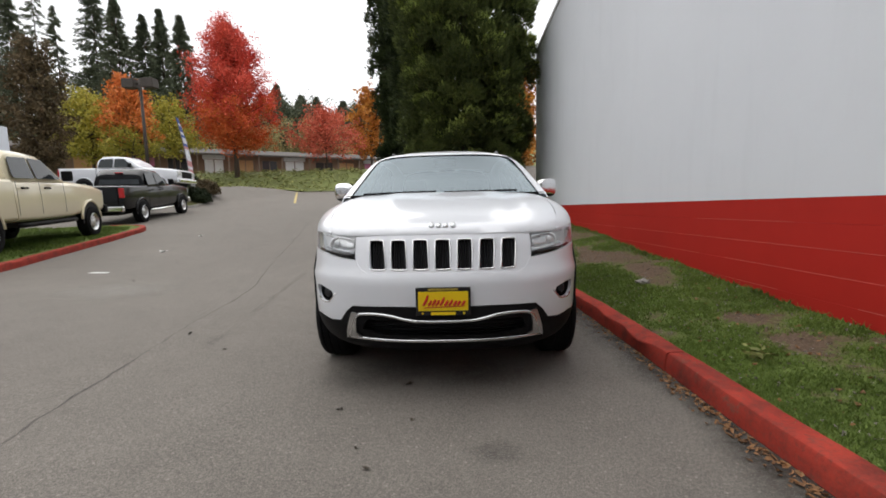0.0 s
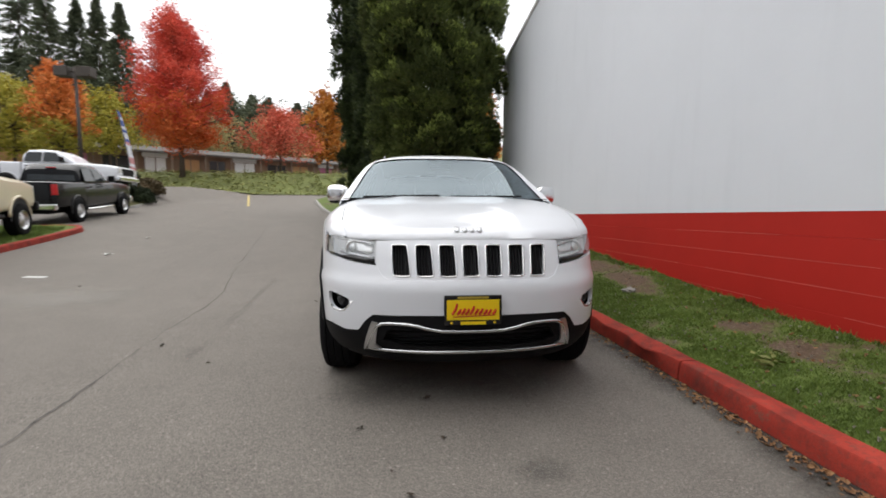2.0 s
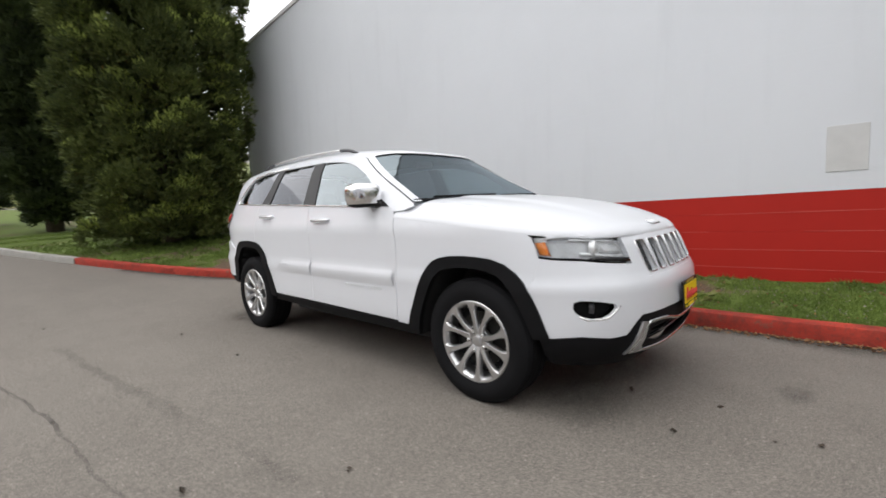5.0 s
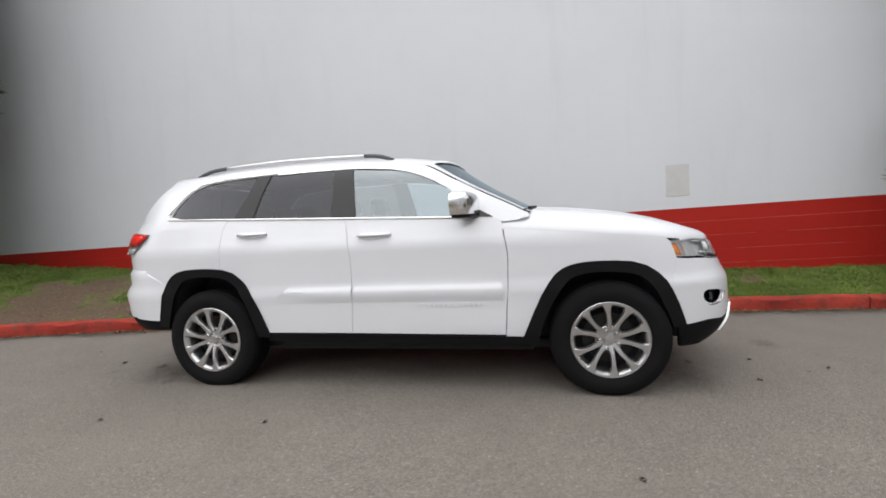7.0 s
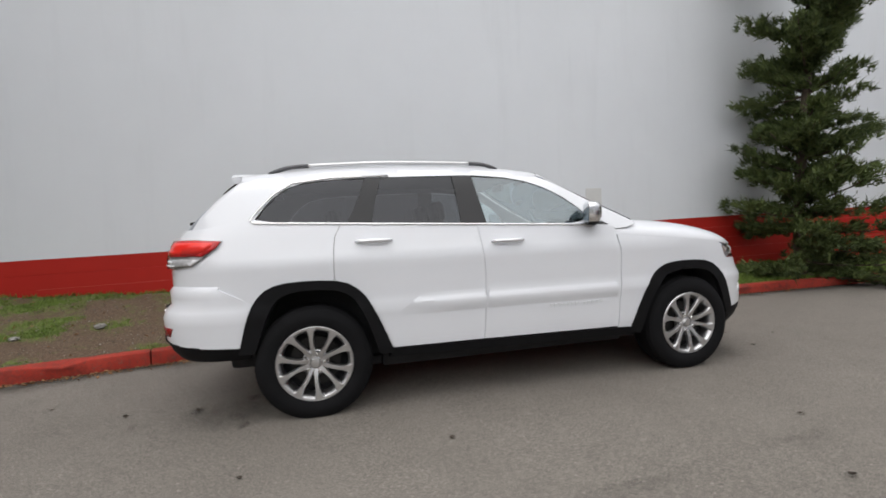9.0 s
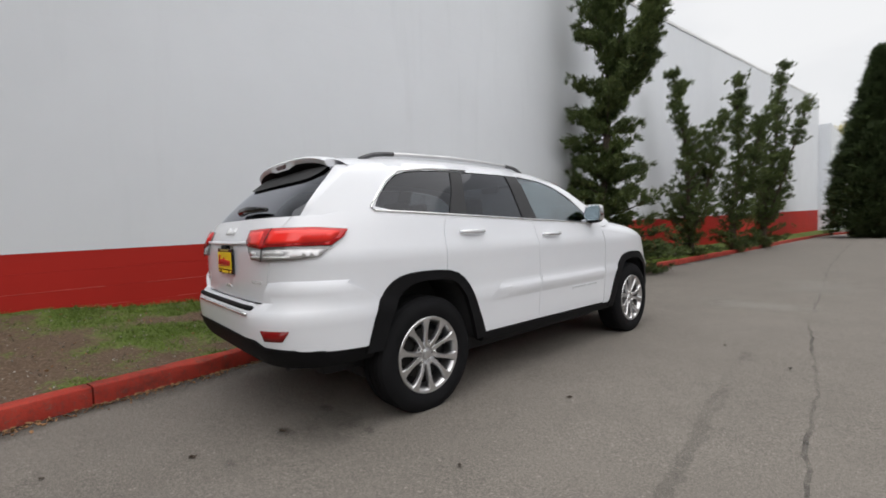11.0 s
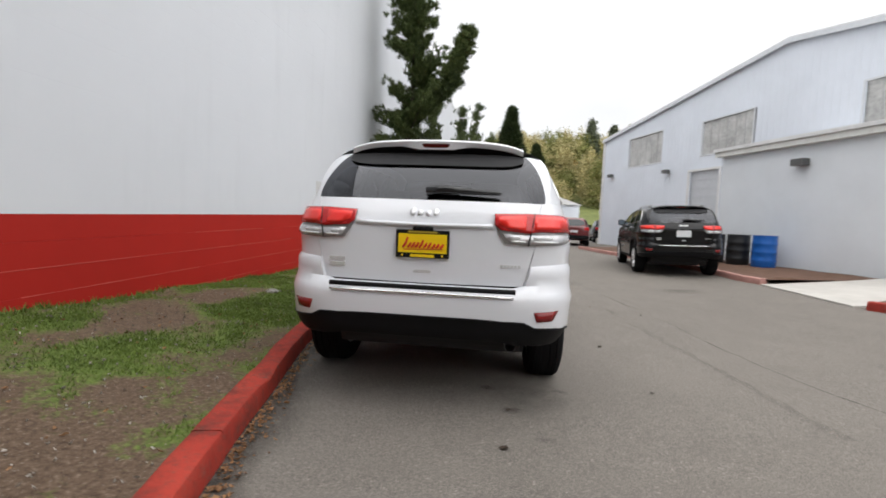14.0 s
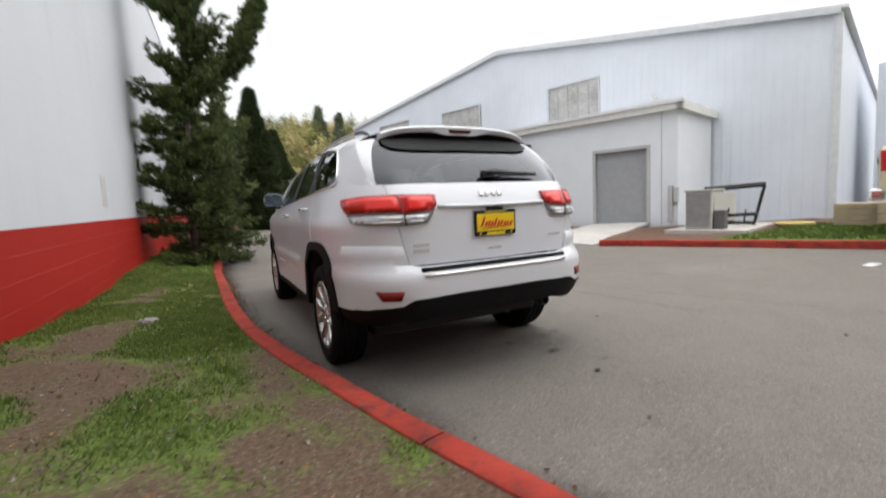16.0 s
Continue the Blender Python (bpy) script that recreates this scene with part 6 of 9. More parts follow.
    for z0, z1, mt in ((0.905, 0.925, LAMP_SILVER), (0.868, 0.893, LAMP_SILVER)):
        mk("name_bar", *panel_mesh([[RQ(-0.57, z0), RQ(-0.47, z0), RQ(-0.47, z1), RQ(-0.57, z1)]], lambda q, z, d: skin_rear(q, z, d + 0.004), 0.05, 0.004), mt, car)
    mk("rear_wiper", *tube([Vector(tail_fn(0.505, 0.12)) + Vector((0, 0.03, 0.012)), Vector(tail_fn(0.43, 0.16)) + Vector((0, 0.035, 0.014)), Vector(tail_fn(0.20, 0.12)) + Vector((0, 0.03, 0.012))], [0.028, 0.026, 0.012], 8), GLOSS_BLACK, car, "", True)
    mk("exhaust_pipe", *lathe([(0, 0.036), (0.14, 0.036), (0.14, 0.031), (0.0, 0.030)], 18, "y"), ALLOY_DARK, car).matrix_local = Matrix.Translation((-0.54, 2.10, 0.405))
    if card:
        dealer_plate(car, Matrix.Translation((0, -2.402, 0.612)) @ Matrix.Rotation(radians(90), 4, "X") @ Matrix.Rotation(radians(-3), 4, "X"))
        dealer_plate(car, Matrix.Translation((0, 2.410, 1.022)) @ Matrix.Rotation(math.pi, 4, "Z") @ Matrix.Rotation(radians(90), 4, "X"))
    else:
        box_part("number_plate", (-0.155, 2.395, 0.945), (0.155, 2.41, 1.10), PLATE_PALE, car, 0.004)
    box_part("plate_lamp", (-0.06, 2.37, 1.10), (0.06, 2.415, 1.125), BLACK_PLASTIC, car, 0.01)
    # dark inside: floor, inner shell
    box_part("inner_shell", (-0.62, -2.08, 0.30), (0.62, 2.05, 1.02), DARK_VOID, car, 0.05)
    box_part("door_lining", (-0.87, -0.84, 0.36), (0.87, 0.93, 1.05), DARK_VOID, car, 0.05)
    box_part("underbody", (-0.66, -1.90, 0.24), (0.66, 1.80, 0.31), DARK_VOID, car, 0.02)
    box_part("floor_pan", (-0.70, -0.98, 0.235), (0.70, 1.0, 0.42), DARK_VOID, car, 0.02)
    for y, w in ((-1.4575, 0.82), (1.4575, 0.82)):
        mk("axle", *tube([(-w, y, 0.36), (w, y, 0.36)], 0.045, 8), BLACK_PLASTIC, car)
    # dashboard, wheel, seats
    bm = bmesh.new()
    box(bm, (-0.80, -0.93, 0.95), (0.80, -0.42, 1.17), 0.06, 3)
    part("dashboard", bm, BLACK_PLASTIC, car, smooth=True)
    m = Matrix.Translation((0.38, -0.33, 1.09)) @ Matrix.Rotation(radians(65), 4, "X")
    ring = [m @ Vector((0.185 * math.cos(a), 0.185 * math.sin(a), 0)) for a in np.linspace(0, 2 * math.pi, 28, endpoint=False)]
    sw = mk("steering_wheel", *tube(ring, 0.016, 8, True), BLACK_PLASTIC, car, "", True)
    for a in (0.1, math.pi - 0.1, -math.pi / 2):
        mk("wheel_spoke", *tube([m @ Vector((0, 0, 0)), m @ Vector((0.18 * math.cos(a), 0.18 * math.sin(a), 0))], 0.02, 6), BLACK_PLASTIC, sw)
    for x, y in ((-0.37, 0.22), (0.37, 0.22), (-0.40, 1.05), (0.40, 1.05), (0.0, 1.07)):
        bm = bmesh.new()
        box(bm, (-0.24, 0.0, 0.9), (0.24, 0.14, 1.27), 0.06, 3, Matrix.Translation((x, y, 0)) @ Matrix.Rotation(radians(-8), 4, "X"))
        st = part("seat", bm, SEAT_CLOTH, car, smooth=True)
        bm = bmesh.new()
        box(bm, (-0.13, 0.02, 1.30), (0.13, 0.12, 1.47 if y < 1 else 1.42), 0.05, 3, Matrix.Translation((x, y, 0)) @ Matrix.Rotation(radians(-8), 4, "X"))
        part("headrest", bm, SEAT_CLOTH, st, smooth=True)
        mk("post", *tube([(x - 0.05, y + 0.22, 1.22), (x - 0.05, y + 0.24, 1.34)], 0.007, 6), CHROME, st)
    bm = bmesh.new()
    box(bm, (-0.11, -0.22, 1.545), (0.11, -0.19, 1.61), 0.012, 2)
    part("inside_mirror", bm, BLACK_PLASTIC, car)
    for x, y, sd, st in ((-0.815, SUV_FA, -1, 0), (0.815, SUV_FA, 1, 0), (-0.815, SUV_RA, -1, 0), (0.815, SUV_RA, 1, 0)):
        add_wheel(car, x, y, sd, st, 14 if y < 0 else -22)
    return car


TAIL_BACK = plain("smoked_tail_lamp_base", (0.26, 0.25, 0.25), 0.2, 0.3, var=0.2, relief=0)
LAMP_BACK = plain("lamp_housing_grey", (0.60, 0.61, 0.62), 0.3, 0.15, var=0.2, relief=0.03)
suv = build_suv("suv", "bright white five-door SUV parked by a red kerb", PAINT_WHITE)

# ---- plants ----
def blades(C, D, length, width, k, spread, seed, level=0.0):
    """k pointed leaves round each place C, streaming along D."""
    g = np.random.default_rng(seed)
    C, D = np.repeat(np.asarray(C, float), k, 0), np.repeat(np.asarray(D, float), k, 0)
    n = len(C)
    d = D + g.normal(0, spread, (n, 3))
    d /= np.linalg.norm(d, axis=1, keepdims=True) + 1e-9
    s = np.cross(d, g.normal(0, 1, (n, 3)) + np.array([0, 0, level]))
    s /= np.linalg.norm(s, axis=1, keepdims=True) + 1e-9
    ln = (length * g.uniform(0.6, 1.25, n))[:, None]
    b = C + g.normal(0, length * 0.25, (n, 3))
    w = width * g.uniform(0.7, 1.3, n)[:, None]
    V = np.stack([b - s * w / 2, b + s * w / 2, b + d * ln], 1).reshape(-1, 3)
    return V, np.arange(3 * n).reshape(n, 3)


def leaf_cards(C, size, k, spread, seed, flat=0.0):
    """k small four-cornered leaves strewn round each place C."""
    g = np.random.default_rng(seed)
    C = np.repeat(np.asarray(C, float), k, 0)
    n = len(C)
    p = C + g.normal(0, spread, (n, 3))
    a = g.normal(0, 1, (n, 3))
    a /= np.linalg.norm(a, axis=1, keepdims=True)
    b = np.cross(a, g.normal(0, 1, (n, 3)))
    b /= np.linalg.norm(b, axis=1, keepdims=True)
    if flat:
        a[:, 2] *= 1 - flat
        b[:, 2] *= 1 - flat
    s = size * g.uniform(0.6, 1.3, n)[:, None]
    V = np.stack([p - a * s * 0.5, p + b * s * 0.35, p + a * s * 0.5, p - b * s * 0.35], 1).reshape(-1, 3)
    return V, np.arange(4 * n).reshape(n, 4)


def soup(name, parts, material, parent=None, label=""):
    V, Fc, o = [], [], 0
    for v, f in parts:
        V.append(v)
        Fc += (np.asarray(f) + o).tolist()
        o += len(v)
    return mk(name, np.concatenate(V).tolist(), Fc, material, parent, label)


def trunk_mesh(pts, radii, sides=9):
    return tube(pts, list(radii), sides)


def lumpy_crown(seed, height, profile, lumps, lump_r, tufts, k, length, width, base=0.3, up=0.85):
    """Places of a dense evergreen crown made of bulging sprays."""
    g = np.random.default_rng(seed)
    C, D = [], []
    for i in range(lumps):
        t = (i + g.uniform()) / lumps
        t = t ** 0.85
        z = base + (height - base) * t
        r = max(0.0, profile(t))
        a = g.uniform(0, 2 * math.pi)
        lr = lump_r * g.uniform(0.7, 1.25) * (0.45 + 0.55 * max(0.0, r) / max(profile(0.2), 1e-3))
        r = r - g.uniform(-0.08, 0.34) * min(1, r)
        c = np.array([math.cos(a) * max(0, r - lr * 0.36), math.sin(a) * max(0, r - lr * 0.36), z])
        out = np.array([math.cos(a), math.sin(a), up])
        d = g.normal(0, 1, (tufts, 3))
        d /= np.linalg.norm(d, axis=1, keepdims=True)
        d = d + out * 0.75
        d /= np.linalg.norm(d, axis=1, keepdims=True)
        C.append(c + d * lr * g.uniform(0.55, 1.0, (tufts, 1)) * np.array([1, 1, 1.15]))
        D.append(d * 0.7 + out * 0.5)
    C, D = np.concatenate(C), np.concatenate(D)
    return blades(C, D, length, width, k, 0.35, seed + 1, 1.6), (C, D)


def evergreen(name, x, y, height, profile, material, label, seed, lumps=170, lump_r=0.5, tufts=42, k=7, length=0.26, width=0.05, base=0.35, z=None, category="tree", tips=None):
    root = thing(name, label, category)
    root.location = (x, y, ground_z(x, y) if z is None else z)
    tr = trunk_mesh([(0, 0, -0.2), (0.02, 0, height * 0.3), (0, 0.02, height * 0.7), (0, 0, height * 0.97)], [0.24, 0.17, 0.09, 0.02])
    mk("trunk", *tr, BARK, root, "", True)
    crown, (tipc, tipd) = lumpy_crown(seed, height, profile, lumps, lump_r, tufts, k, length, width, base)
    g = np.random.default_rng(seed + 3)
    t = g.uniform(0, 0.97, int(560 * height)) ** 1.1
    a, q = g.uniform(0, 2 * math.pi, len(t)), np.sqrt(g.uniform(0, 1, len(t))) * (0.62 if tips is None else 0.80)
    r = np.array([max(0.0, profile(v)) for v in t]) * q
    C = np.stack([r * np.cos(a), r * np.sin(a), base + (height - base) * t], 1)
    D = np.stack([np.cos(a), np.sin(a), np.full(len(t), 0.6)], 1)
    soup("crown", [blades(C, D, 0.22, 0.07, 9, 0.6, seed + 4), crown], material, root)
    if tips is not None:
        # paler blades on each spray's upper side: top light put into the colour
        lit_side = (tipd[:, 2] > 0.80) & (np.sin(tipc[:, 0] * 3.1 + tipc[:, 2] * 1.3) + np.sin(tipc[:, 1] * 2.7 - tipc[:, 2] * 2.1) > -0.3)
        soup("lit_spray_tops", [blades(tipc[lit_side] + np.array([0, 0, 0.03]), tipd[lit_side], length, width, k, 0.35, seed + 8, 1.6)], tips, root)
    return root


column = lambda R: (lambda t: R * (0.80 + 0.28 * math.sin(min(1, t * 1.6) * math.pi / 2)) * (1 - max(0, t - 0.45) ** 1.6 * 2.2 if t < 1 else 0.08) if t < 0.99 else 0.06)


def pyramid(R):
    return lambda t: R * (0.86 + 0.14 * min(1, t * 6)) * max(0.0, 1 - t ** 1.5) - 0.10 * t


evergreen("cypress_tree", 0.62, 9.6, 12.6, column(2.02), CYPRESS_LEAF, "tall dense green cypress with bulging sprays beside the wall", 11, 540, 0.42, 100, 8, 0.105, 0.036, 0.25, z=0.55, tips=CYPRESS_LIT_TIP)
evergreen("cypress_tree", -1.05, 15.0, 16.0, column(1.30), CYPRESS_DARK, "tall dark green cypress column on the lawn strip", 12, 200, 0.5, 60, 7, 0.16, 0.055, 0.5, z=0.85)
evergreen("cypress_tree", -2.55, 18.3, 17.5, column(1.30), CYPRESS_DARK, "tall dark green cypress with a bare lower trunk", 13, 190, 0.5, 60, 7, 0.16, 0.055, 0.9, z=1.05)
evergreen("pyramid_conifer", -1.45, -31.5, 10.3, pyramid(2.25), CONE_LEAF, "broad pyramid-shaped dark green conifer by the road end", 14, 240, 0.6, 30, 6, 0.34, 0.08, 0.0, z=0.0)
evergreen("pyramid_conifer", -4.95, -47.5, 10.1, pyramid(2.95), CONE_LEAF, "second pyramid-shaped conifer behind the red kerb", 15, 200, 0.6, 26, 6, 0.38, 0.10, 0.0, z=0.0)


def ragged_conifer(name, x, y, z, stems, label, seed, reach=1.0, dens=1.0, bare=()):
    """An open, ragged conifer: stems with upswept limbs, each clothed in tufts."""
    g = np.random.default_rng(seed)
    root = thing(name, label, "tree")
    root.location = (x, y, z)
    wood, C, D = ([], []), [], []
    for sx, sy, tx, ty, h, n, *z0 in stems:
        z0 = z0[0] if z0 else 0.0
        rch = reach if not z0 else 0.25
        P = [Vector((sx + (tx - sx) * t ** (1.3 if not z0 else 0.75), sy + (ty - sy) * t ** (1.3 if not z0 else 0.75), z0 + (h - z0) * t ** (1 if not z0 else 1.3))) + Vector((0.05 * math.sin(t * 9), 0.05 * math.cos(t * 7), 0)) for t in np.linspace(0, 1, 12)]
        P[0].z = -0.25 if not z0 else z0
        wood = join(wood, tube(P, list(np.linspace(0.10, 0.012, 12) * (0.35 + h / 14) * (1 if not z0 else 0.5)), 8))
        for i in range(n):
            wh = max(5, n // 5) if not z0 else n
            t = min(0.985, 0.03 + 0.96 * ((i % wh) + (0.35 if reach > 0.8 else 1.0) * g.uniform()) / wh) ** (1.2 if not z0 else 1.0)
            p0 = Vector(np.array([np.interp(t, np.linspace(0, 1, 12), [q[a] for q in P]) for a in range(3)]))
            az = g.uniform(0, 2 * math.pi)
            L = rch * (1.25 - (1.12 if not z0 else 1.0) * t) * (1.0 if not z0 else 0.8) * g.uniform(0.55, 1.2)
            el = g.uniform(-0.6, -0.2) if t < 0.09 else g.uniform(-0.5, 0.3) if t < 0.35 and reach > 0.8 else g.uniform(-0.1, 0.7) if reach > 0.8 else g.uniform(0.6, 1.5)
            q = [p0 + Vector((math.cos(az) * L * s, math.sin(az) * L * s, L * (el * s * 0.6 + (0.55 if reach < 0.8 else 0.28) * s * s))) for s in (0, 0.33, 0.66, 1.0)]
            wood = join(wood, tube(q, [0.022, 0.016, 0.011, 0.005], 5))
            for s in np.linspace(0.2, 1.0, max(3, int(9 * dens))):
                c = q[0].lerp(q[3], s) + Vector(g.normal(0, 0.04, 3))
                C += [np.array(c) + g.normal(0, 1, 3) * np.array([0.085, 0.085, 0.04]) for _ in range(4)]
                D += [np.array((q[3] - q[0]).normalized()) * 0.9 + np.array([0, 0, 0.35])] * 4
    mk("trunk", *wood, BARK, root, "", True)
    soup("crown", [blades(np.array(C), np.array(D), 0.115, 0.024, max(9, int(26 * dens)), 0.55, seed + 5, 1.2)], JUNIPER_LEAF, root)
    return root


ragged_conifer("ragged_conifer", 2.0, -6.55, 0.2, [(0, 0, -0.15, 0.1, 8.6, 150), (-0.02, 0.02, -1.71, 0.98, 5.5, 36, 3.5)], "ragged dark green conifer against the white wall", 21, 1.06, 1.0)
ragged_conifer("ragged_conifer", 1.75, -11.6, 0.18, [(0, 0, 0.25, 0.6, 5.6, 64), (0, 0, -0.75, -0.6, 4.4, 40)], "thin ragged conifer with several upswept stems", 22, 0.66, 0.65)
ragged_conifer("ragged_conifer", 1.55, -15.2, 0.16, [(0, 0, -0.4, 0.7, 6.0, 60), (0, 0, -1.0, -0.3, 5.0, 40)], "thin twisted conifer with forked leaders", 23, 0.62, 0.65)
ragged_conifer("ragged_conifer", 1.35, -18.8, 0.14, [(0, 0, -0.7, 0.1, 7.3, 66), (0, 0, -1.6, 0.5, 5.6, 44), (0, 0, 0.2, 0, 5.2, 40)], "ragged conifer with spreading bare-tipped branches", 24, 0.66, 0.65)


def broadleaf(name, x, y, z, height, crown_r, crown_z, material, label, seed, clumps=420, k=16, leaf=0.30, taper=0.75, second=None, sweep=0.16, jit=0.125):
    """A street tree: trunk, forking limbs and a crown of leaf clusters with gaps."""
    g = np.random.default_rng(seed)
    root = thing(name, label, "tree")
    root.location = (x, y, z)
    wood = tube([(0, 0, -0.4), (0.03, 0, crown_z * 0.6), (0, 0.05, crown_z + (height - crown_z) * 0.4), (0, 0, height * 0.93)], [0.035 * height * 0.5, 0.03 * height * 0.45, 0.05 * height * 0.18, 0.02], 9)
    C = []
    limbs = 40
    for i in range(limbs):
        t = (i + 0.5) / limbs
        z0 = crown_z * 0.8 + (height - crown_z) * 0.75 * t
        az = i * 2.4 + g.uniform(-0.3, 0.3)
        r = crown_r * (math.sin(math.pi * min(1, 0.16 + 0.84 * t) ** taper) ** 0.6) * g.uniform(0.85, 1.1)
        tip = Vector((math.cos(az) * r, math.sin(az) * r, z0 + (height - crown_z) * sweep * (0.5 + t)))
        q = [Vector((0, 0, z0)), Vector((tip.x * 0.5, tip.y * 0.5, z0 + 0.35 * (tip.z - z0))), tip]
        wood = join(wood, tube(q, [0.006 * height * 1.3, 0.006 * height * 0.7, 0.012], 5))
        for _ in range(clumps // limbs):
            s = g.uniform(0.2, 1.05)
            p = q[0].lerp(tip, s)
            C.append(np.array(p) + g.normal(0, crown_r * jit, 3))
    mk("trunk", *wood, BARK, root, "", True)
    C = np.array(C)
    if second is not None:
        low = C[:, 2] + g.normal(0, 0.07 * height, len(C)) < np.quantile(C[:, 2], 0.3) if second[1] == "low" else g.uniform(size=len(C)) < 0.45
        soup("crown", [leaf_cards(C[~low], leaf, k, crown_r * 0.085, seed + 1)], material, root)
        soup("crown", [leaf_cards(C[low], leaf, k, crown_r * 0.085, seed + 2)], second[0], root)
    else:
        soup("crown", [leaf_cards(C, leaf, k, crown_r * 0.085, seed + 1)], material, root)
    return root


def spot(dx, D):
    return 0.05 + dx * D, D - 4.79


def far_tree(name, dx, D, dz0, dz1, width, material, label, seed, cz=0.15, **kw):
    """A tree given by its bearing, distance, and the slopes to its foot and top."""
    x, y = spot(dx, D)
    z0 = min(ground_z(x, y), 1.17 + dz0 * D)
    h = 1.17 + dz1 * D - z0
    return broadleaf(name, x, y, z0, h, width * D / 2, h * cz, material, label, seed, **kw)


far_tree("red_maple", -0.494, 46, 0.089, 0.440, 0.175, RED_LEAF, "tall flame-red maple with orange lower leaves on the grass bank", 31, 0.20, clumps=1500, k=44, leaf=0.18, taper=0.72, second=(RED_ORANGE, "low"), sweep=0.14, jit=0.095)
far_tree("coral_tree", -0.284, 50, 0.082, 0.225, 0.155, PINK_LEAF, "small coral-red street tree with a flat spreading crown", 32, 0.34, clumps=400, k=24, leaf=0.22)
far_tree("orange_tree", -0.735, 41, 0.12, 0.325, 0.125, ORANGE_LEAF, "orange autumn tree with yellow-green lower leaves", 33, 0.36, clumps=420, k=34, leaf=0.20, taper=0.6, second=(YELLOW_LEAF, "low"), sweep=0.15, jit=0.10)
far_tree("yellow_tree", -0.83, 44, 0.12, 0.285, 0.17, YELLOW_LEAF, "yellow-green autumn tree behind the parked trucks", 34, 0.36, clumps=420, k=34, leaf=0.23)
far_tree("yellow_tree", -0.64, 56, 0.12, 0.26, 0.12, YELLOW_LEAF, "yellow-green tree behind the lamp post", 35, 0.34, clumps=300, k=30, leaf=0.27)
far_tree("maroon_tree", -0.945, 33, 0.10, 0.405, 0.115, MAROON_LEAF, "narrow dark maroon-brown columnar tree", 36, 0.12, clumps=620, k=34, leaf=0.18, taper=1.2)
far_tree("golden_tree", -0.18, 62, 0.09, 0.27, 0.10, YELLOW_ORANGE, "golden orange tree beyond the shops", 37, 0.2, clumps=300, k=16, leaf=0.42)
far_tree("golden_tree", 0.16, 50, 0.05, 0.33, 0.12, YELLOW_ORANGE, "rust orange tree glimpsed between cypress and wall", 38, 0.1, clumps=420, k=18, leaf=0.36)
far_tree("brown_tree", -1.08, 40, 0.10, 0.30, 0.14, MAROON_LEAF, "brown-red tree behind the shops", 39, 0.15, clumps=300, k=16, leaf=0.34)


def fir(name, dx, D, dz1, width, seed, bare=False):
    x, y = spot(dx, D)
    z0 = ground_z(x, y)
    h = 1.17 + dz1 * D - z0
    g = np.random.default_rng(seed)
    root = thing(name, "tall dark green fir on the wooded hillside" if not bare else "thin sparse fir standing above the others", "tree", group="firs on the hill")
    root.location = (x, y, z0)
    mk("trunk", *tube([(0, 0, -0.5), (0, 0, h)], [0.35, 0.03], 6), BARK, root)
    C, Dd = [], []
    R = width * D * 1.3
    n = 130 if bare else 420
    for i in range(n):
        t = ((i + g.uniform()) / n) ** 0.9
        r = R * (1 - t) ** 0.95 * g.uniform(0.45, 1.2) + 0.04
        a = g.uniform(0, 2 * math.pi)
        for s in np.linspace(0.25, 1, 5):
            C.append([math.cos(a) * r * s, math.sin(a) * r * s, 0.12 * h + 0.88 * h * t - 0.32 * r * s])
            Dd.append([math.cos(a), math.sin(a), -0.25])
    C, Dd = np.array(C), np.array(Dd)
    low = C[:, 2] < 0.55 * h
    soup("crown", [blades(C[low], Dd[low], 1.05, 0.26, 8, 0.5, seed + 1), blades(C[~low], Dd[~low], 0.62, 0.19, 10, 0.45, seed + 2)], FIR_LEAF, root)


rg = np.random.default_rng(77)
for i, (dx, D, dz, w, b) in enumerate(((-1.06, 95, 0.44, 0.09, 0), (-0.99, 90, 0.50, 0.085, 0), (-0.93, 98, 0.52, 0.08, 1), (-0.885, 92, 0.455, 0.05, 1), (-0.795, 96, 0.515, 0.075, 0), (-0.745, 94, 0.47, 0.075, 0), (-0.685, 99, 0.43, 0.065, 0), (-0.645, 97, 0.44, 0.06, 0),
                                             (-0.60, 95, 0.425, 0.065, 0), (-1.12, 92, 0.42, 0.09, 0), (-0.39, 105, 0.27, 0.06, 0), (-0.335, 110, 0.245, 0.06, 0), (-0.30, 112, 0.24, 0.05, 0), (-0.24, 112, 0.23, 0.05, 0), (-0.21, 108, 0.22, 0.05, 0), (-1.18, 96, 0.47, 0.09, 0), (-0.43, 108, 0.25, 0.06, 0), (-0.52, 104, 0.30, 0.07, 0))):
    fir("fir_tree", dx, D, dz, w, 100 + i, bool(b))


def woods(name, places, material, label, leaf, seed):
    """Far woodland as one mass of leaf clusters."""
    g = np.random.default_rng(seed)
    C = []
    for x, y, z, r, h in places:
        n = 110
        d = g.normal(0, 1, (n, 3))
        d /= np.linalg.norm(d, axis=1, keepdims=True)
        C.append(np.array([x, y, z + h * 0.45]) + d * np.array([r, r, h * 0.55]) * g.uniform(0.6, 1.05, (n, 1)))
    ob = soup(name, [leaf_cards(np.concatenate(C), leaf * 0.42, 18, 0.55, seed)], material)
    return tagged(ob, label, "woods", kind="stuff")


def hill(xs, ys, hs, rs, n, seed):
    g = np.random.default_rng(seed)
    out = []
    for _ in range(n):
        x, y = g.uniform(*xs), g.uniform(*ys)
        out.append((x, y, ground_z(x, y), g.uniform(*rs), g.uniform(*hs)))
    return out


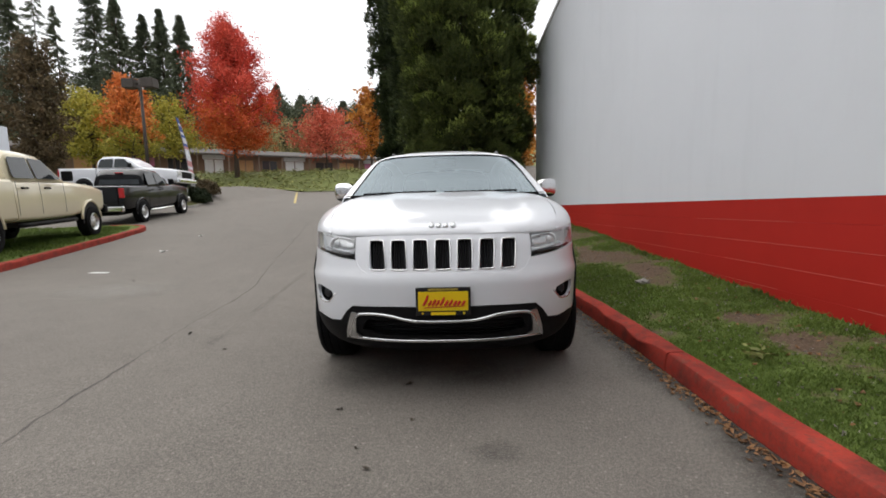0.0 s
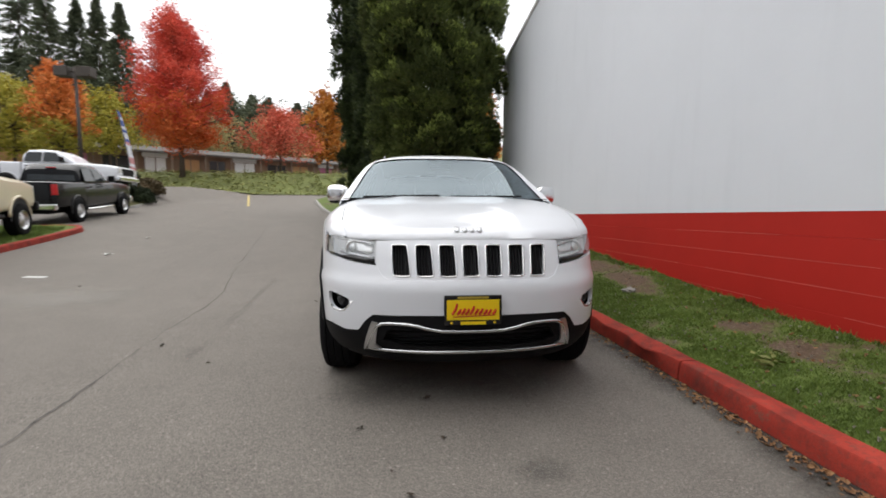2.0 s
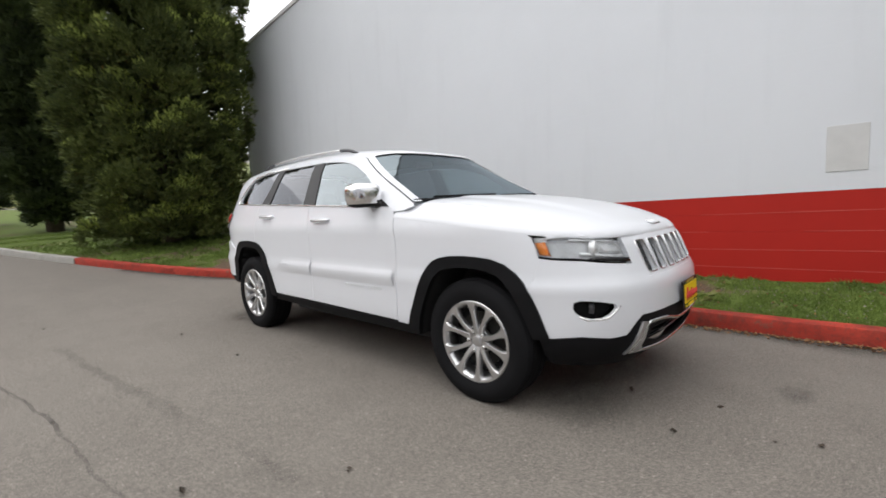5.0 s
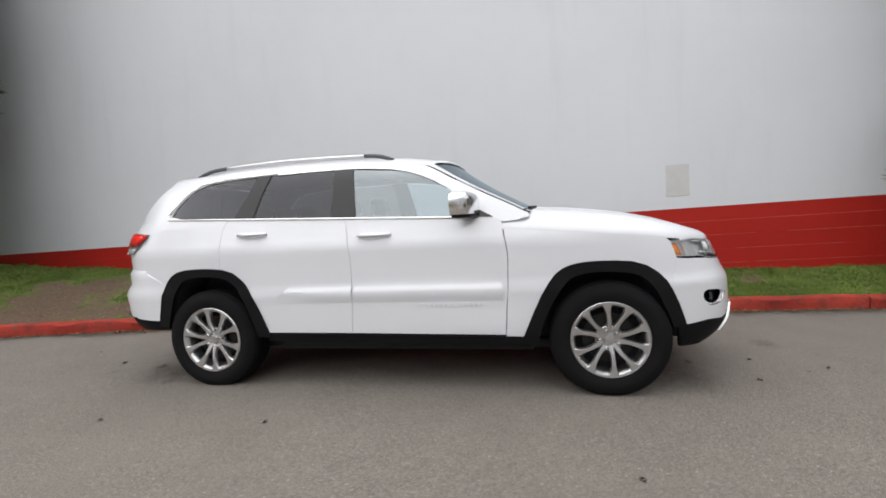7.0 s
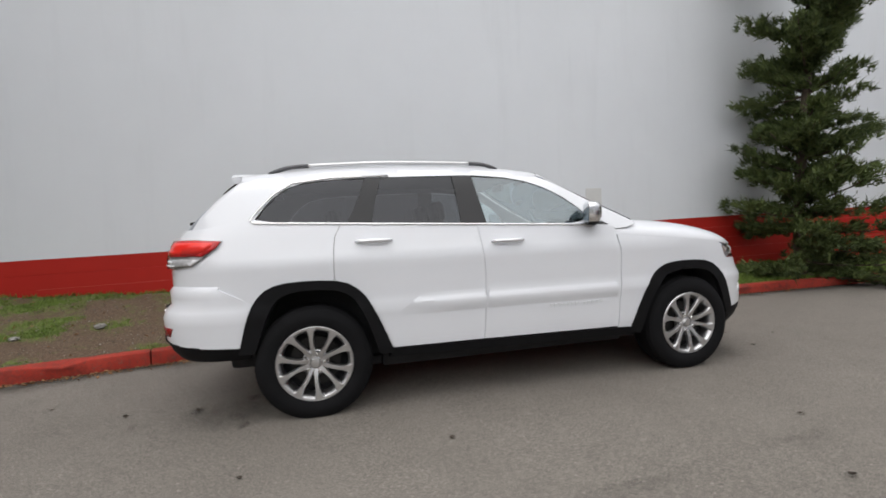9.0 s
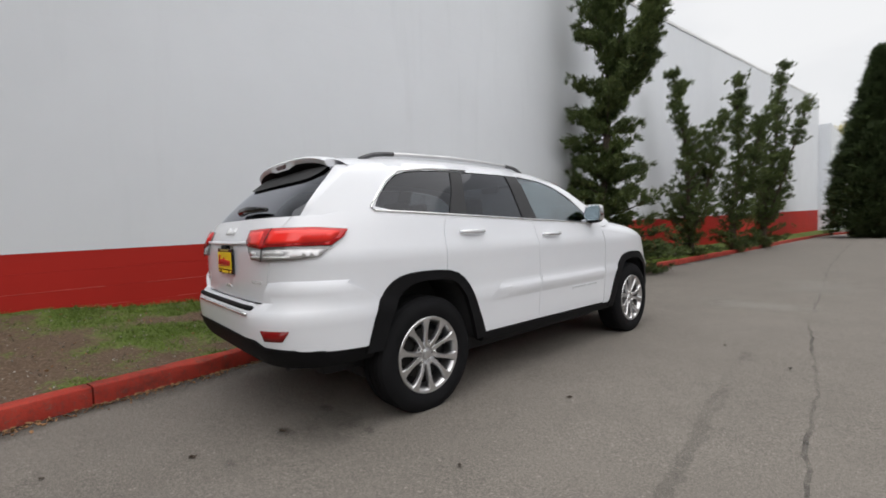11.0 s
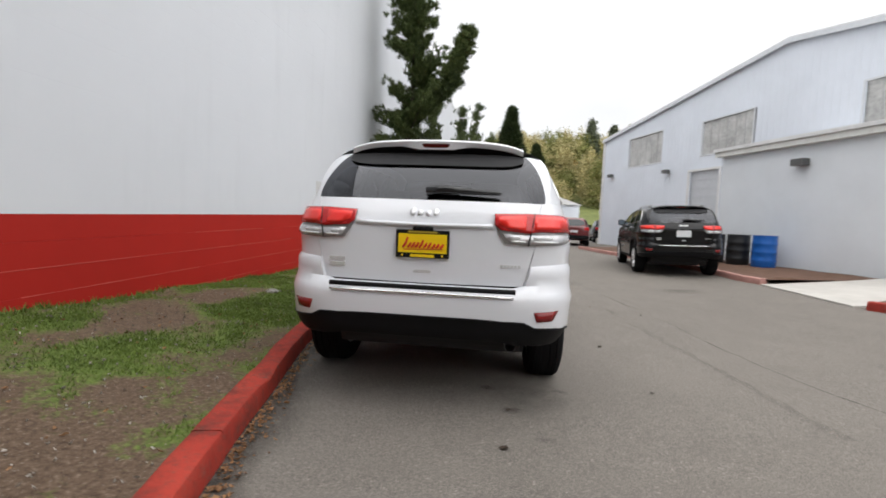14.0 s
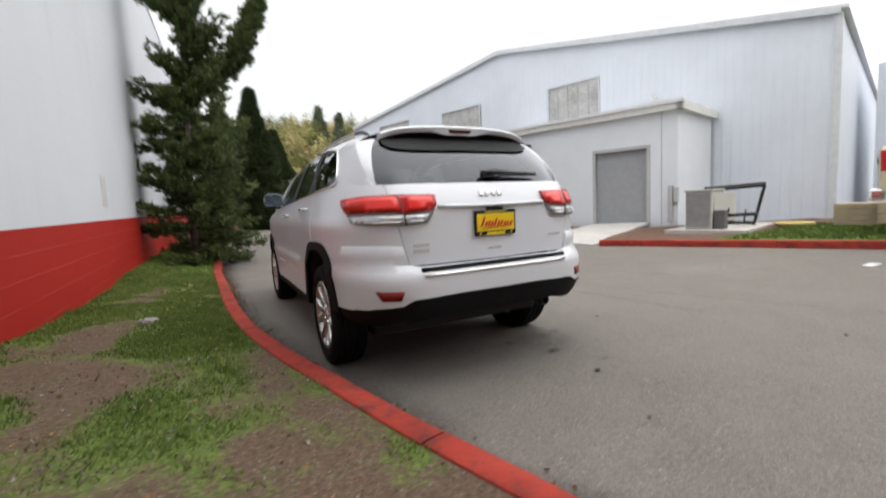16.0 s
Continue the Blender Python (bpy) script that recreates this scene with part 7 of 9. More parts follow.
woods("wooded_hillside_north", hill((-120, -5), (88, 120), (7, 12), (2.5, 4.5), 46, 5), OLIVE_LEAF, "dull olive-green woodland on the far hillside", 0.9, 51)
woods("fir_woods_north", hill((-46, -4), (92, 108), (12, 17), (1.9, 3.0), 85, 16), FIR_LEAF, "dark green evergreen woods behind the shops", 0.9, 56)
woods("green_slope_north", hill((-85, -38), (92, 120), (14, 19), (2.6, 4.2), 60, 17), OLIVE_LEAF, "olive-green wooded slope above the shops", 0.9, 57)
woods("yellow_woods_north", hill((-95, -8), (80, 92), (7, 12), (2.4, 4.0), 34, 6), YELLOW_DULL, "dull yellow-green thicket behind the shops", 0.8, 52)
woods("wooded_hillside_south", hill((-62, 20), (-168, -84), (5.5, 13), (1.7, 3.2), 250, 7), YELLOW_DULL, "muted yellow and olive autumn woods on the far slope", 1.0, 53)
woods("green_woods_south", hill((-60, 20), (-165, -80), (5.5, 14), (1.6, 3.0), 130, 8), OLIVE_LEAF, "olive-green trees on the far slope", 1.0, 54)
woods("orange_woods_south", hill((-50, 10), (-160, -100), (6, 9), (1.6, 2.6), 16, 9), YELLOW_ORANGE, "rust-orange tree tops on the far slope", 1.0, 55)
for i, (x, y, h) in enumerate(((-22, -100, 17), (-30, -112, 15), (-26, -96, 12))):
    g = np.random.default_rng(200 + i)
    root = thing("fir_tree", "dark fir rising above the autumn woods", "tree", group="firs on the hill")
    root.location = (x, y, ground_z(x, y))
    mk("trunk", *tube([(0, 0, -0.5), (0, 0, h)], [0.3, 0.03], 6), BARK, root)
    C = [[math.cos(a) * r, math.sin(a) * r, h * (0.15 + 0.85 * t) - 0.2 * r] for t in np.linspace(0, 1, 60) for a, r in [(g.uniform(0, 6.28), 2.6 * (1 - t) * g.uniform(0.5, 1.1)) for _ in range(6)]]
    soup("crown", [blades(np.array(C), np.array([[c[0], c[1], -0.4] for c in C]), 1.2, 0.35, 7, 0.5, 300 + i)], FIR_LEAF, root)


def shrub(x, y, r, h, material, label, seed):
    root = thing("shrub", label, "shrub", group="planted shrubs")
    root.location = (x, y, ground_z(x, y))
    g = np.random.default_rng(seed)
    d = g.normal(0, 1, (420, 3))
    d /= np.linalg.norm(d, axis=1, keepdims=True)
    d[:, 2] = np.abs(d[:, 2])
    C = d * np.array([r, r, h]) * g.uniform(0.7, 1.02, (420, 1))
    soup("crown", [leaf_cards(C, 0.11, 12, 0.06, seed)], material, root)
    mk("stem", *tube([(0, 0, -0.1), (0, 0, h * 0.6)], [0.05, 0.02], 6), BARK, root)


for i, (dx, D, r, h) in enumerate(((-0.595, 25.0, 0.78, 0.80), (-0.57, 27, 0.8, 0.8), (-0.62, 27.5, 0.9, 1.3), (-0.60, 30, 0.8, 0.7), (-0.66, 29, 0.9, 1.2))):
    x, y = spot(dx, D)
    shrub(x, y, r, h, SHRUB_LEAF if i % 2 == 0 else MAROON_LEAF, "rounded dark green shrub in the kerbed bed" if i % 2 == 0 else "low brownish shrub in the kerbed bed", 60 + i)

# ---- lawns, banks and beds on the far side of the drive ----
def turf_patch(name, outline, zf, label, g=0.3, step=0.5, material=None, lift=0.0):
    v, f = panel_mesh([outline], lambda u, w, d: (u, w, zf(u, w) + lift + 0.02 * noise.noise(Vector((u * 2, w * 2, 5)))), step, 0.0)
    ob = mk(name, v, f, material or TURF, smooth=True)
    a = ob.data.attributes.new("turf", "FLOAT", "POINT")
    a.data.foreach_set("value", [0.46 + g] * len(ob.data.vertices))
    if sum(p.normal.z for p in ob.data.polygons) < 0:
        ob.data.flip_normals()
    return tagged(ob, label, "lawn", kind="structure")


KL = chaikin([(-6.0, -2.2), (-6.45, -1.2), (-6.95, 0.1), (-7.35, 1.3), (-7.75, 2.5), (-8.6, 4.7), (-9.45, 8.0), (-9.75, 8.9), (-10.3, 9.3), (-11.2, 9.3)], 2, False)
kerb_run("kerb_truck_lawn", KL, ground_z, KERB_RED, "red painted kerb round the truck lawn", back=-1, start=0.6)
LAWN_Z = lambda x, y: ground_z(x, y) + KERB_H - 0.01
turf_patch("lawn_by_trucks", [(x - 0.12, y) for x, y in KL if y > -0.4] + [(-12.5, 9.2), (-13.6, 5), (-13.4, 0.4), (-8.5, -0.2)], LAWN_Z, "bright green mown lawn under the parked truck", 0.4, 0.45)
turf_patch("bark_bed", [(x - 0.12, y) for x, y in KL if y <= -0.3] + [(-8.5, -0.2), (-13.3, 0.3), (-13.3, -1.2), (-10.6, -2.2), (-9.75, -2.8), (-8.6, -3.3), (-6.3, -2.35)], LAWN_Z, "brown bark mulch bed beside the workshop", -0.6, 0.4, BARK_MULCH)
KS = [(-6.05, -4.85), (-5.9, -5.5), (-5.95, -7), (-5.6, -10), (-4.9, -14), (-4.6, -17)]
kerb_run("kerb_workshop", KS, ground_z, KERB_MIX, "kerb end painted red and white by the concrete apron", back=1, start=0.5)
turf_patch("mulch_strip", [(x - 0.12, y) for x, y in KS] + [(-6.6, -17), (-7.7, -10.2), (-8.95, -5.25), (-8.0, -4.9)], LAWN_Z, "brown mulch strip along the annex wall", -0.6, 0.4, BARK_MULCH)
ap = [(-5.95, -2.35), (-6.0, -4.75), (-8.1, -4.95), (-8.93, -5.2), (-9.45, -3.45), (-8.6, -3.2)]
mk("concrete_apron", *panel_mesh([ap], lambda u, w, d: (u, w, ground_z(u, w) + 0.03 + 0.20 * max(0, min(1, (-6.2 - u) / 3.2)) + d), 0.3, 0.05), CONCRETE)
tagged(bpy.data.objects["concrete_apron"], "pale concrete apron before the garage door", "pavement", kind="structure")
KP = chaikin([spot(-0.70, 23.5), spot(-0.63, 22.5), spot(-0.59, 23.5), spot(-0.555, 29), spot(-0.545, 37), spot(-0.56, 40)], 2, False)
kerb_run("kerb_shrub_bed", KP, ground_z, KERB_GREY, "bare grey concrete kerb round a shrub bed", back=-1)
turf_patch("shrub_bed", KP + [spot(-0.72, 40), spot(-0.80, 26)], LAWN_Z, "leaf-strewn soil bed with low planting", -0.1, 0.9)
bank = [(x, y) for x in np.linspace(-60, 4, 9) for y in (35.8,)] + [(x, 47.5) for x in np.linspace(4, -60, 9)]
turf_patch("grass_bank", bank, lambda x, y: ground_z(x, y) + 0.06, "rough grassy bank at the end of the road", 0.12, 1.6, BANK_GRASS)
turf_patch("hill_floor_north", [(-200, 82), (80, 82), (80, 300), (-200, 300)], lambda x, y: ground_z(x, y) + 0.1, "wooded hillside floor", 0.0, 14, BANK_GRASS)
turf_patch("hill_floor_south", [(-160, -72), (40, -72), (40, -300), (-160, -300)], lambda x, y: ground_z(x, y) + 0.5, "wooded slope floor", 0.0, 14, BANK_GRASS)
# yellow lane dash near the crest of the road
dash = [(-9.11, 20.18), (-8.97, 20.22), (-14.06, 34.97), (-14.20, 34.93)]
mk("lane_dash", *panel_mesh([dash], lambda u, w, d: (u, w, ground_z(u, w) + 0.012 + d), 0.6, 0.008), YELLOW_PAINT)
tagged(bpy.data.objects["lane_dash"], "worn yellow lane dash on the asphalt", "road marking", kind="structure")


# ---- row of single-storey shops on the hill ----
def shops():
    root = thing("shop_row", "long low brown shop row with a grey shingle roof", "building")
    a, b = Vector((-60, 43.5, 0)), Vector((-4, 80.5, 0))
    d = (b - a).normalized()
    L = (b - a).length
    nrm = Vector((d.y, -d.x, 0))
    zr, ze, zb = 10.15, 9.1, 4.5

    def P(s, o, z):
        q = a + d * s + nrm * o
        return (q.x, q.y, z)

    def bx(nm, s0, s1, o0, o1, z0, z1, m, par=root, lab=""):
        v = [P(s, o, z) for z in (z0, z1) for s, o in ((s0, o0), (s1, o0), (s1, o1), (s0, o1))]
        return mk(nm, v, [(3, 2, 1, 0), (4, 5, 6, 7), (0, 1, 5, 4), (1, 2, 6, 5), (2, 3, 7, 6), (3, 0, 4, 7)], m, par, lab)
    bx("wall", 0, L, -8, 0, zb, ze, SHOP_WALL)
    v = [P(-0.5, 1.6, ze - 0.1), P(L + 0.5, 1.6, ze - 0.1), P(L + 0.5, -3.5, zr), P(-0.5, -3.5, zr), P(-0.5, -9, ze), P(L + 0.5, -9, ze), P(-0.5, 1.6, ze - 0.35), P(L + 0.5, 1.6, ze - 0.35)]
    mk("roof", v, [(0, 1, 2, 3), (3, 2, 5, 4), (6, 7, 1, 0)], SHOP_ROOF, root)
    rnd = random.Random(8)
    s = 1.0
    k = 0
    while s < L - 4:
        w = rnd.uniform(2.2, 4.2)
        m = [SHOP_DARK, SHOP_WHITE, SHOP_DARK, SHOP_TAN, SHOP_PINK, SHOP_DARK, SHOP_WHITE, SHOP_TAN][k % 8]
        bay = bx("shop_window", s, s + w, 0.0, 0.08, ze - 2.9, ze - 0.9, m)
        for q in (s, s + w / 2, s + w):
            bx("frame", q - 0.06, q + 0.06, 0.06, 0.14, ze - 2.95, ze - 0.85, SHOP_TRIM, bay)
        if k % 3 == 0:
            bx("sign_board", s - 0.2, s + w + 0.2, 0.1, 0.25, ze - 0.85, ze - 0.25, SHOP_WHITE)
        bx("post", s + w + 0.5, s + w + 0.66, 1.2, 1.36, zb, ze - 0.15, SHOP_TRIM)
        s += w + rnd.uniform(1.0, 2.0)
        k += 1


SHOP_WALL = plain("brown_shop_siding", (0.23, 0.145, 0.095), 0.8, var=0.25, scale=0.5)
SHOP_ROOF = plain("grey_roof_shingles", (0.105, 0.095, 0.088), 0.9, var=0.2, scale=0.6, fine=8)
SHOP_DARK = plain("dark_shop_glass", (0.035, 0.037, 0.04), 0.2, var=0.3, scale=0.8, relief=0)
SHOP_WHITE = plain("white_shop_board", (0.78, 0.79, 0.78), 0.5, var=0.1)
SHOP_TAN = plain("orange_brown_board", (0.48, 0.27, 0.12), 0.6, var=0.15)
SHOP_PINK = plain("pink_shop_poster", (0.50, 0.16, 0.28), 0.5, var=0.3, scale=1.0)
SHOP_TRIM = plain("shop_trim_brown", (0.22, 0.16, 0.12), 0.7)
shops()


# ---- street furniture ----
def parking_lamp():
    x, y = spot(-0.702, 30)
    z0 = ground_z(x, y)
    zt = 1.17 + 0.284 * 30
    root = thing("parking_lamp", "brown steel lamp post with twin box heads", "street lamp")
    root.location = (x, y, z0)
    h = zt - z0
    mk("pole", *tube([(0, 0, -0.3), (0, 0, h + 0.3)], [0.12, 0.085], 10), LAMP_BROWN, root, "", True)
    mk("base", *lathe([(-0.3, 0.3), (0.45, 0.3), (0.5, 0.26), (0.5, 0.01)], 16, "z"), KERB_GREY, root)
    for sx in (-1, 1):
        bm = bmesh.new()
        box(bm, (-0.42, -0.34, -0.34), (0.42, 0.34, 0.28), 0.06)
        hd = part("lamp_head", bm, LAMP_BROWN, root)
        hd.location = (sx * 0.66, 0, h)
        mk("arm", *tube([(0, 0, h), (sx * 0.5, 0, h)], 0.06, 6), LAMP_BROWN, root)


LAMP_BROWN = plain("dark_bronze_steel", (0.055, 0.045, 0.038), 0.55, 0.3, var=0.15)
parking_lamp()


def feather_flag():
    x, y = spot(-0.605, 25.0)
    root = thing("feather_flag", "tall blue, white and red feather flag on a pole", "flag")
    z0 = ground_z(x, y)
    root.location = (x, y, z0)
    top = 1.17 + 0.208 * 25.0 - z0
    lean = -0.55
    pole = [(lean * (t ** 2), 0, top * t) for t in np.linspace(0, 1, 10)]
    mk("pole", *tube(pole, 0.025, 6), LAMP_BODY, root)
    for k in range(24):
        t0, t1 = 0.16 + 0.035 * k, 0.16 + 0.035 * (k + 1)
        w0, w1 = [0.27 * math.sin(math.pi * min(1, 0.25 + 0.75 * (1 - (t - 0.16) / 0.84)) / 1.6) for t in (t0, t1)]
        v = []
        for t, w in ((t0, w0), (t1, w1)):
            xx = lean * t * t
            v += [(xx, 0.0, top * t), (xx + w * 0.5, 0.04 * math.sin(k), top * t - 0.05), (xx + w, 0.02, top * t - 0.1)]
        m = FLAG_WHITE if k % 3 == 0 or k in (10, 11, 16) else (FLAG_BLUE if k > 13 else FLAG_RED)
        mk("flag_panel", v, [(0, 1, 4, 3), (1, 2, 5, 4)], m, root)


FLAG_BLUE = plain("flag_blue", (0.10, 0.14, 0.36), 0.7)
FLAG_WHITE = plain("flag_white", (0.62, 0.62, 0.64), 0.7)
FLAG_RED = plain("flag_red_pattern", (0.52, 0.25, 0.25), 0.7, var=0.4, scale=6)
feather_flag()


def barrel(x, y, material, label):
    root = thing("barrel", label, "barrel", group="barrels by the annex")
    root.location = (x, y, LAWN_Z(x, y) - 0.03)
    pr = [(0.0, 0.01), (0.0, 0.27), (0.02, 0.285)]
    for z in (0.20, 0.43, 0.66):
        pr += [(z - 0.03, 0.282), (z, 0.296), (z + 0.03, 0.282)]
    pr += [(0.86, 0.28), (0.885, 0.285), (0.885, 0.265), (0.865, 0.26), (0.86, 0.01)]
    autosmooth(mk("drum", *lathe(pr, 30, "z"), material, root), 50)
    mk("bung", *[lathe([(0.86, 0.04), (0.885, 0.038), (0.885, 0.001)], 10, "z")][0], LAMP_BODY, root).location = (0.14, 0.05, 0)


BARREL_BLUE = plain("blue_plastic_drum", (0.012, 0.11, 0.42), 0.4, var=0.1)
BARREL_BLACK = plain("black_steel_drum", (0.015, 0.016, 0.018), 0.5, var=0.3)
barrel(-7.75, -7.75, BARREL_BLUE, "bright blue plastic barrel on the mulch")
barrel(-7.45, -8.45, BARREL_BLACK, "black steel barrel on the mulch")
barrel(-7.10, -9.1, BARREL_BLACK, "black steel barrel on the mulch")
barrel(-7.05, -9.95, BARREL_BLACK, "black steel barrel on the mulch")


def condenser():
    root = thing("condenser_unit", "beige outdoor air-conditioning condenser with grey coil fins", "air conditioner")
    ang = math.atan2(BD.y, BD.x) - math.pi / 2
    root.matrix_world = Matrix.Translation((-8.45, -1.33, LAWN_Z(-8.3, -1.1) + 0.07)) @ Matrix.Rotation(ang, 4, "Z")
    box_part("body", (-0.55, -0.27, 0.0), (0.36, 0.27, 0.86), AC_BEIGE, root, 0.02)
    box_part("compressor_case", (-1.75, -0.25, 0.10), (-0.57, 0.25, 0.80), AC_BEIGE, root, 0.03)
    for sx in (-1.65, -0.75):
        box_part("foot_rail", (sx, -0.24, 0.0), (sx + 0.10, 0.24, 0.10), LAMP_BODY, root, 0.01)
    box_part("lid", (-0.58, -0.30, 0.86), (0.39, 0.30, 0.90), AC_BEIGE, root, 0.015)
    box_part("coil", (0.36, -0.24, 0.06), (0.375, 0.24, 0.82), AC_FIN, root)
    for i in range(15):
        y = -0.235 + i * 0.0333
        box_part("fin", (0.372, y - 0.004, 0.06), (0.392, y + 0.004, 0.82), AC_FIN, root)
    box_part("access_panel", (-0.45, 0.27, 0.1), (0.20, 0.282, 0.75), AC_BEIGE, root, 0.004)
    box_part("motor_box", (0.0, 0.29, 0.0), (0.30, 0.50, 0.42), LAMP_BODY, root, 0.02)
    pad = box_part("equipment_pad", (-2.2, -0.62, -0.14), (0.65, 1.0, 0.0), CONCRETE)
    pad.matrix_world = root.matrix_world.copy()
    tagged(pad, "flat concrete pad under the condenser", "pad", kind="structure")
    fr = thing("pipe_frame", "black steel pipe frame behind the condenser", "frame")
    fr.matrix_world = Matrix.Translation((-9.75, -1.27, LAWN_Z(-9.7, -1.2))) @ Matrix.Rotation(ang, 4, "Z") @ Matrix.Diagonal((0.75, 0.62, 0.92, 1))
    for nm, pts, r in (("top_beam", [(0.2, -1.1, 1.02), (0.0, 0.9, 1.08)], 0.075), ("leg", [(0.0, 0.85, 1.05), (0.1, 0.55, 0.0)], 0.06), ("leg", [(0.2, -1.0, 1.0), (0.3, -1.0, 0.0)], 0.05),
                       ("low_rail", [(0.5, -1.0, 0.28), (0.35, 0.75, 0.34)], 0.05), ("low_rail", [(0.55, -0.9, 0.12), (0.45, 0.6, 0.12)], 0.045), ("brace", [(0.35, -0.3, 0.1), (0.3, -0.2, 0.5)], 0.03), ("brace", [(0.35, 0.3, 0.1), (0.3, 0.35, 0.45)], 0.03)):
        mk(nm, *tube(pts, r, 6), GLOSS_BLACK, fr)
    mb = thing("meter_box", "grey conduit boxes on the annex wall", "meter")
    for s, z0, z1 in ((7.45, 0.35, 1.35), (7.60, 0.9, 1.3)):
        slab("box", A0, s, s + 0.12, 0.003, 0.09, z0, z1, TRIM_GREY, mb)
    hose = thing("hose_pile", "coiled yellow hose lying on the bank", "hose")
    for k in range(4):
        ring = [(-10.0 + (0.20 + 0.05 * k) * math.cos(a), -0.2 + (0.19 + 0.05 * k) * math.sin(a), LAWN_Z(-10.0, -0.2) + 0.04 + 0.03 * (k % 2)) for a in np.linspace(0, 6.2, 20)]
        mk("coil", *tube(ring, 0.035, 6, True), HOSE_YELLOW, hose, "", True)
    cr = thing("planter_box", "weathered tan wooden planter box on the grass", "planter")
    cr.location = (-10.7, 0.75, LAWN_Z(-10.7, 0.75))
    for i in range(4):
        box_part("board", (-0.45, -0.35, 0.12 * i), (0.45, 0.35, 0.12 * i + 0.115), WOOD_TAN, cr, 0.01)


AC_BEIGE = plain("beige_sheet_metal", (0.50, 0.49, 0.45), 0.5, var=0.06)
AC_FIN = plain("grey_coil_fins", (0.36, 0.36, 0.35), 0.55, 0.2, var=0.2)
HOSE_YELLOW = plain("yellow_rubber_hose", (0.50, 0.40, 0.14), 0.5, var=0.1)
WOOD_TAN = plain("weathered_tan_wood", (0.36, 0.29, 0.20), 0.8, var=0.2, scale=4, relief=0.4)
condenser()


def post_sign():
    x, y = -0.25, -34.6
    root = thing("post_sign", "small red and white sign on a wooden post", "sign")
    root.location = (x, y, ground_z(x, y) + 0.12)
    mk("post", *tube([(0, 0, -0.4), (0, 0, 1.75)], 0.06, 6), BARK, root)
    box_part("board", (-0.24, 0.06, 1.35), (0.24, 0.09, 2.05), SIGN_RED, root, 0.01)
    for z in (1.92, 1.78, 1.55):
        box_part("print_bar", (-0.17, 0.09, z - 0.035), (0.17, 0.095, z + 0.035), FLAG_WHITE, root)


SIGN_RED = plain("red_sign_face", (0.42, 0.05, 0.04), 0.5)
post_sign()


def shed():
    root = thing("white_shed", "small white gabled shed at the end of the lot", "building")
    root.matrix_world = pose(-5.8, -53, 0.0, 0, 0, 6)
    box_part("wall", (-4.2, -5, -0.5), (4.2, 5, 3.7), METAL_SIDING, root)
    v = [(-4.5, 5.2, 3.6), (4.5, 5.2, 3.6), (0, 5.2, 5.0), (-4.5, -5, 3.6), (4.5, -5, 3.6), (0, -5, 5.0)]
    mk("roof", v, [(0, 1, 2), (5, 4, 3), (0, 2, 5, 3), (1, 4, 5, 2)], TRIM_WHITE, root)
    dr = box_part("roller_door", (-1.7, 5.0, -0.2), (1.9, 5.06, 2.7), DOOR_GREY, root)
    for i in range(1, 8):
        box_part("door_rib", (-1.7, 5.06, i * 0.34), (1.9, 5.075, i * 0.34 + 0.05), DOOR_GREY, dr)
    w2 = thing("far_warehouse", "pale grey warehouse wall beyond the workshop corner", "building")
    w2.matrix_world = pose(-24.5, 4.5, 0, 0, 0, 8)
    box_part("wall", (-6, -7, -0.5), (4, 12, 5.4), METAL_SIDING, w2)
    box_part("bay_opening", (4.0, -4.5, 0.2), (4.05, 9, 2.9), SHOP_DARK, w2)
    box_part("bay_header", (4.0, -5, 2.9), (4.5, 9.5, 3.3), BARGE_GREY, w2)


shed()


# ---- other parked vehicles ----
def loft(stations, n=28):
    """A closed body from stations (y, half width, low z, high z, roundness, tumble)."""
    verts, faces = [], []
    for y, w, z0, z1, e, tb in stations:
        for k in range(n):
            a = 2 * math.pi * k / n
            c, s = math.cos(a), math.sin(a)
            sx, sz = math.copysign(abs(c) ** e, c), math.copysign(abs(s) ** e, s)
            zz = (z0 + z1) / 2 + sz * (z1 - z0) / 2
            ww = w * (1 - tb * max(0, (zz - z0) / (z1 - z0)))
            verts.append((sx * ww, y, zz))
    m = len(stations)
    for i in range(m - 1):
        for k in range(n):
            k2 = (k + 1) % n
            faces.append((i * n + k, i * n + k2, (i + 1) * n + k2, (i + 1) * n + k))
    faces += [tuple(range(n))[::-1], tuple((m - 1) * n + k for k in range(n))]
    return verts, faces


def flat_panel(name, pts, x, material, parent, lean=0.0, zref=0.0, thick=0.012):
    """A side-view outline set on a car's flank on both sides."""
    for sg in (-1, 1):
        def fn(y, z, d, sg=sg):
            return (sg * (x - lean * (z - zref) + d), y, z)
        mk(name, *panel_mesh([pts], fn, 0.12, thick, sg > 0), material, parent, "", False)


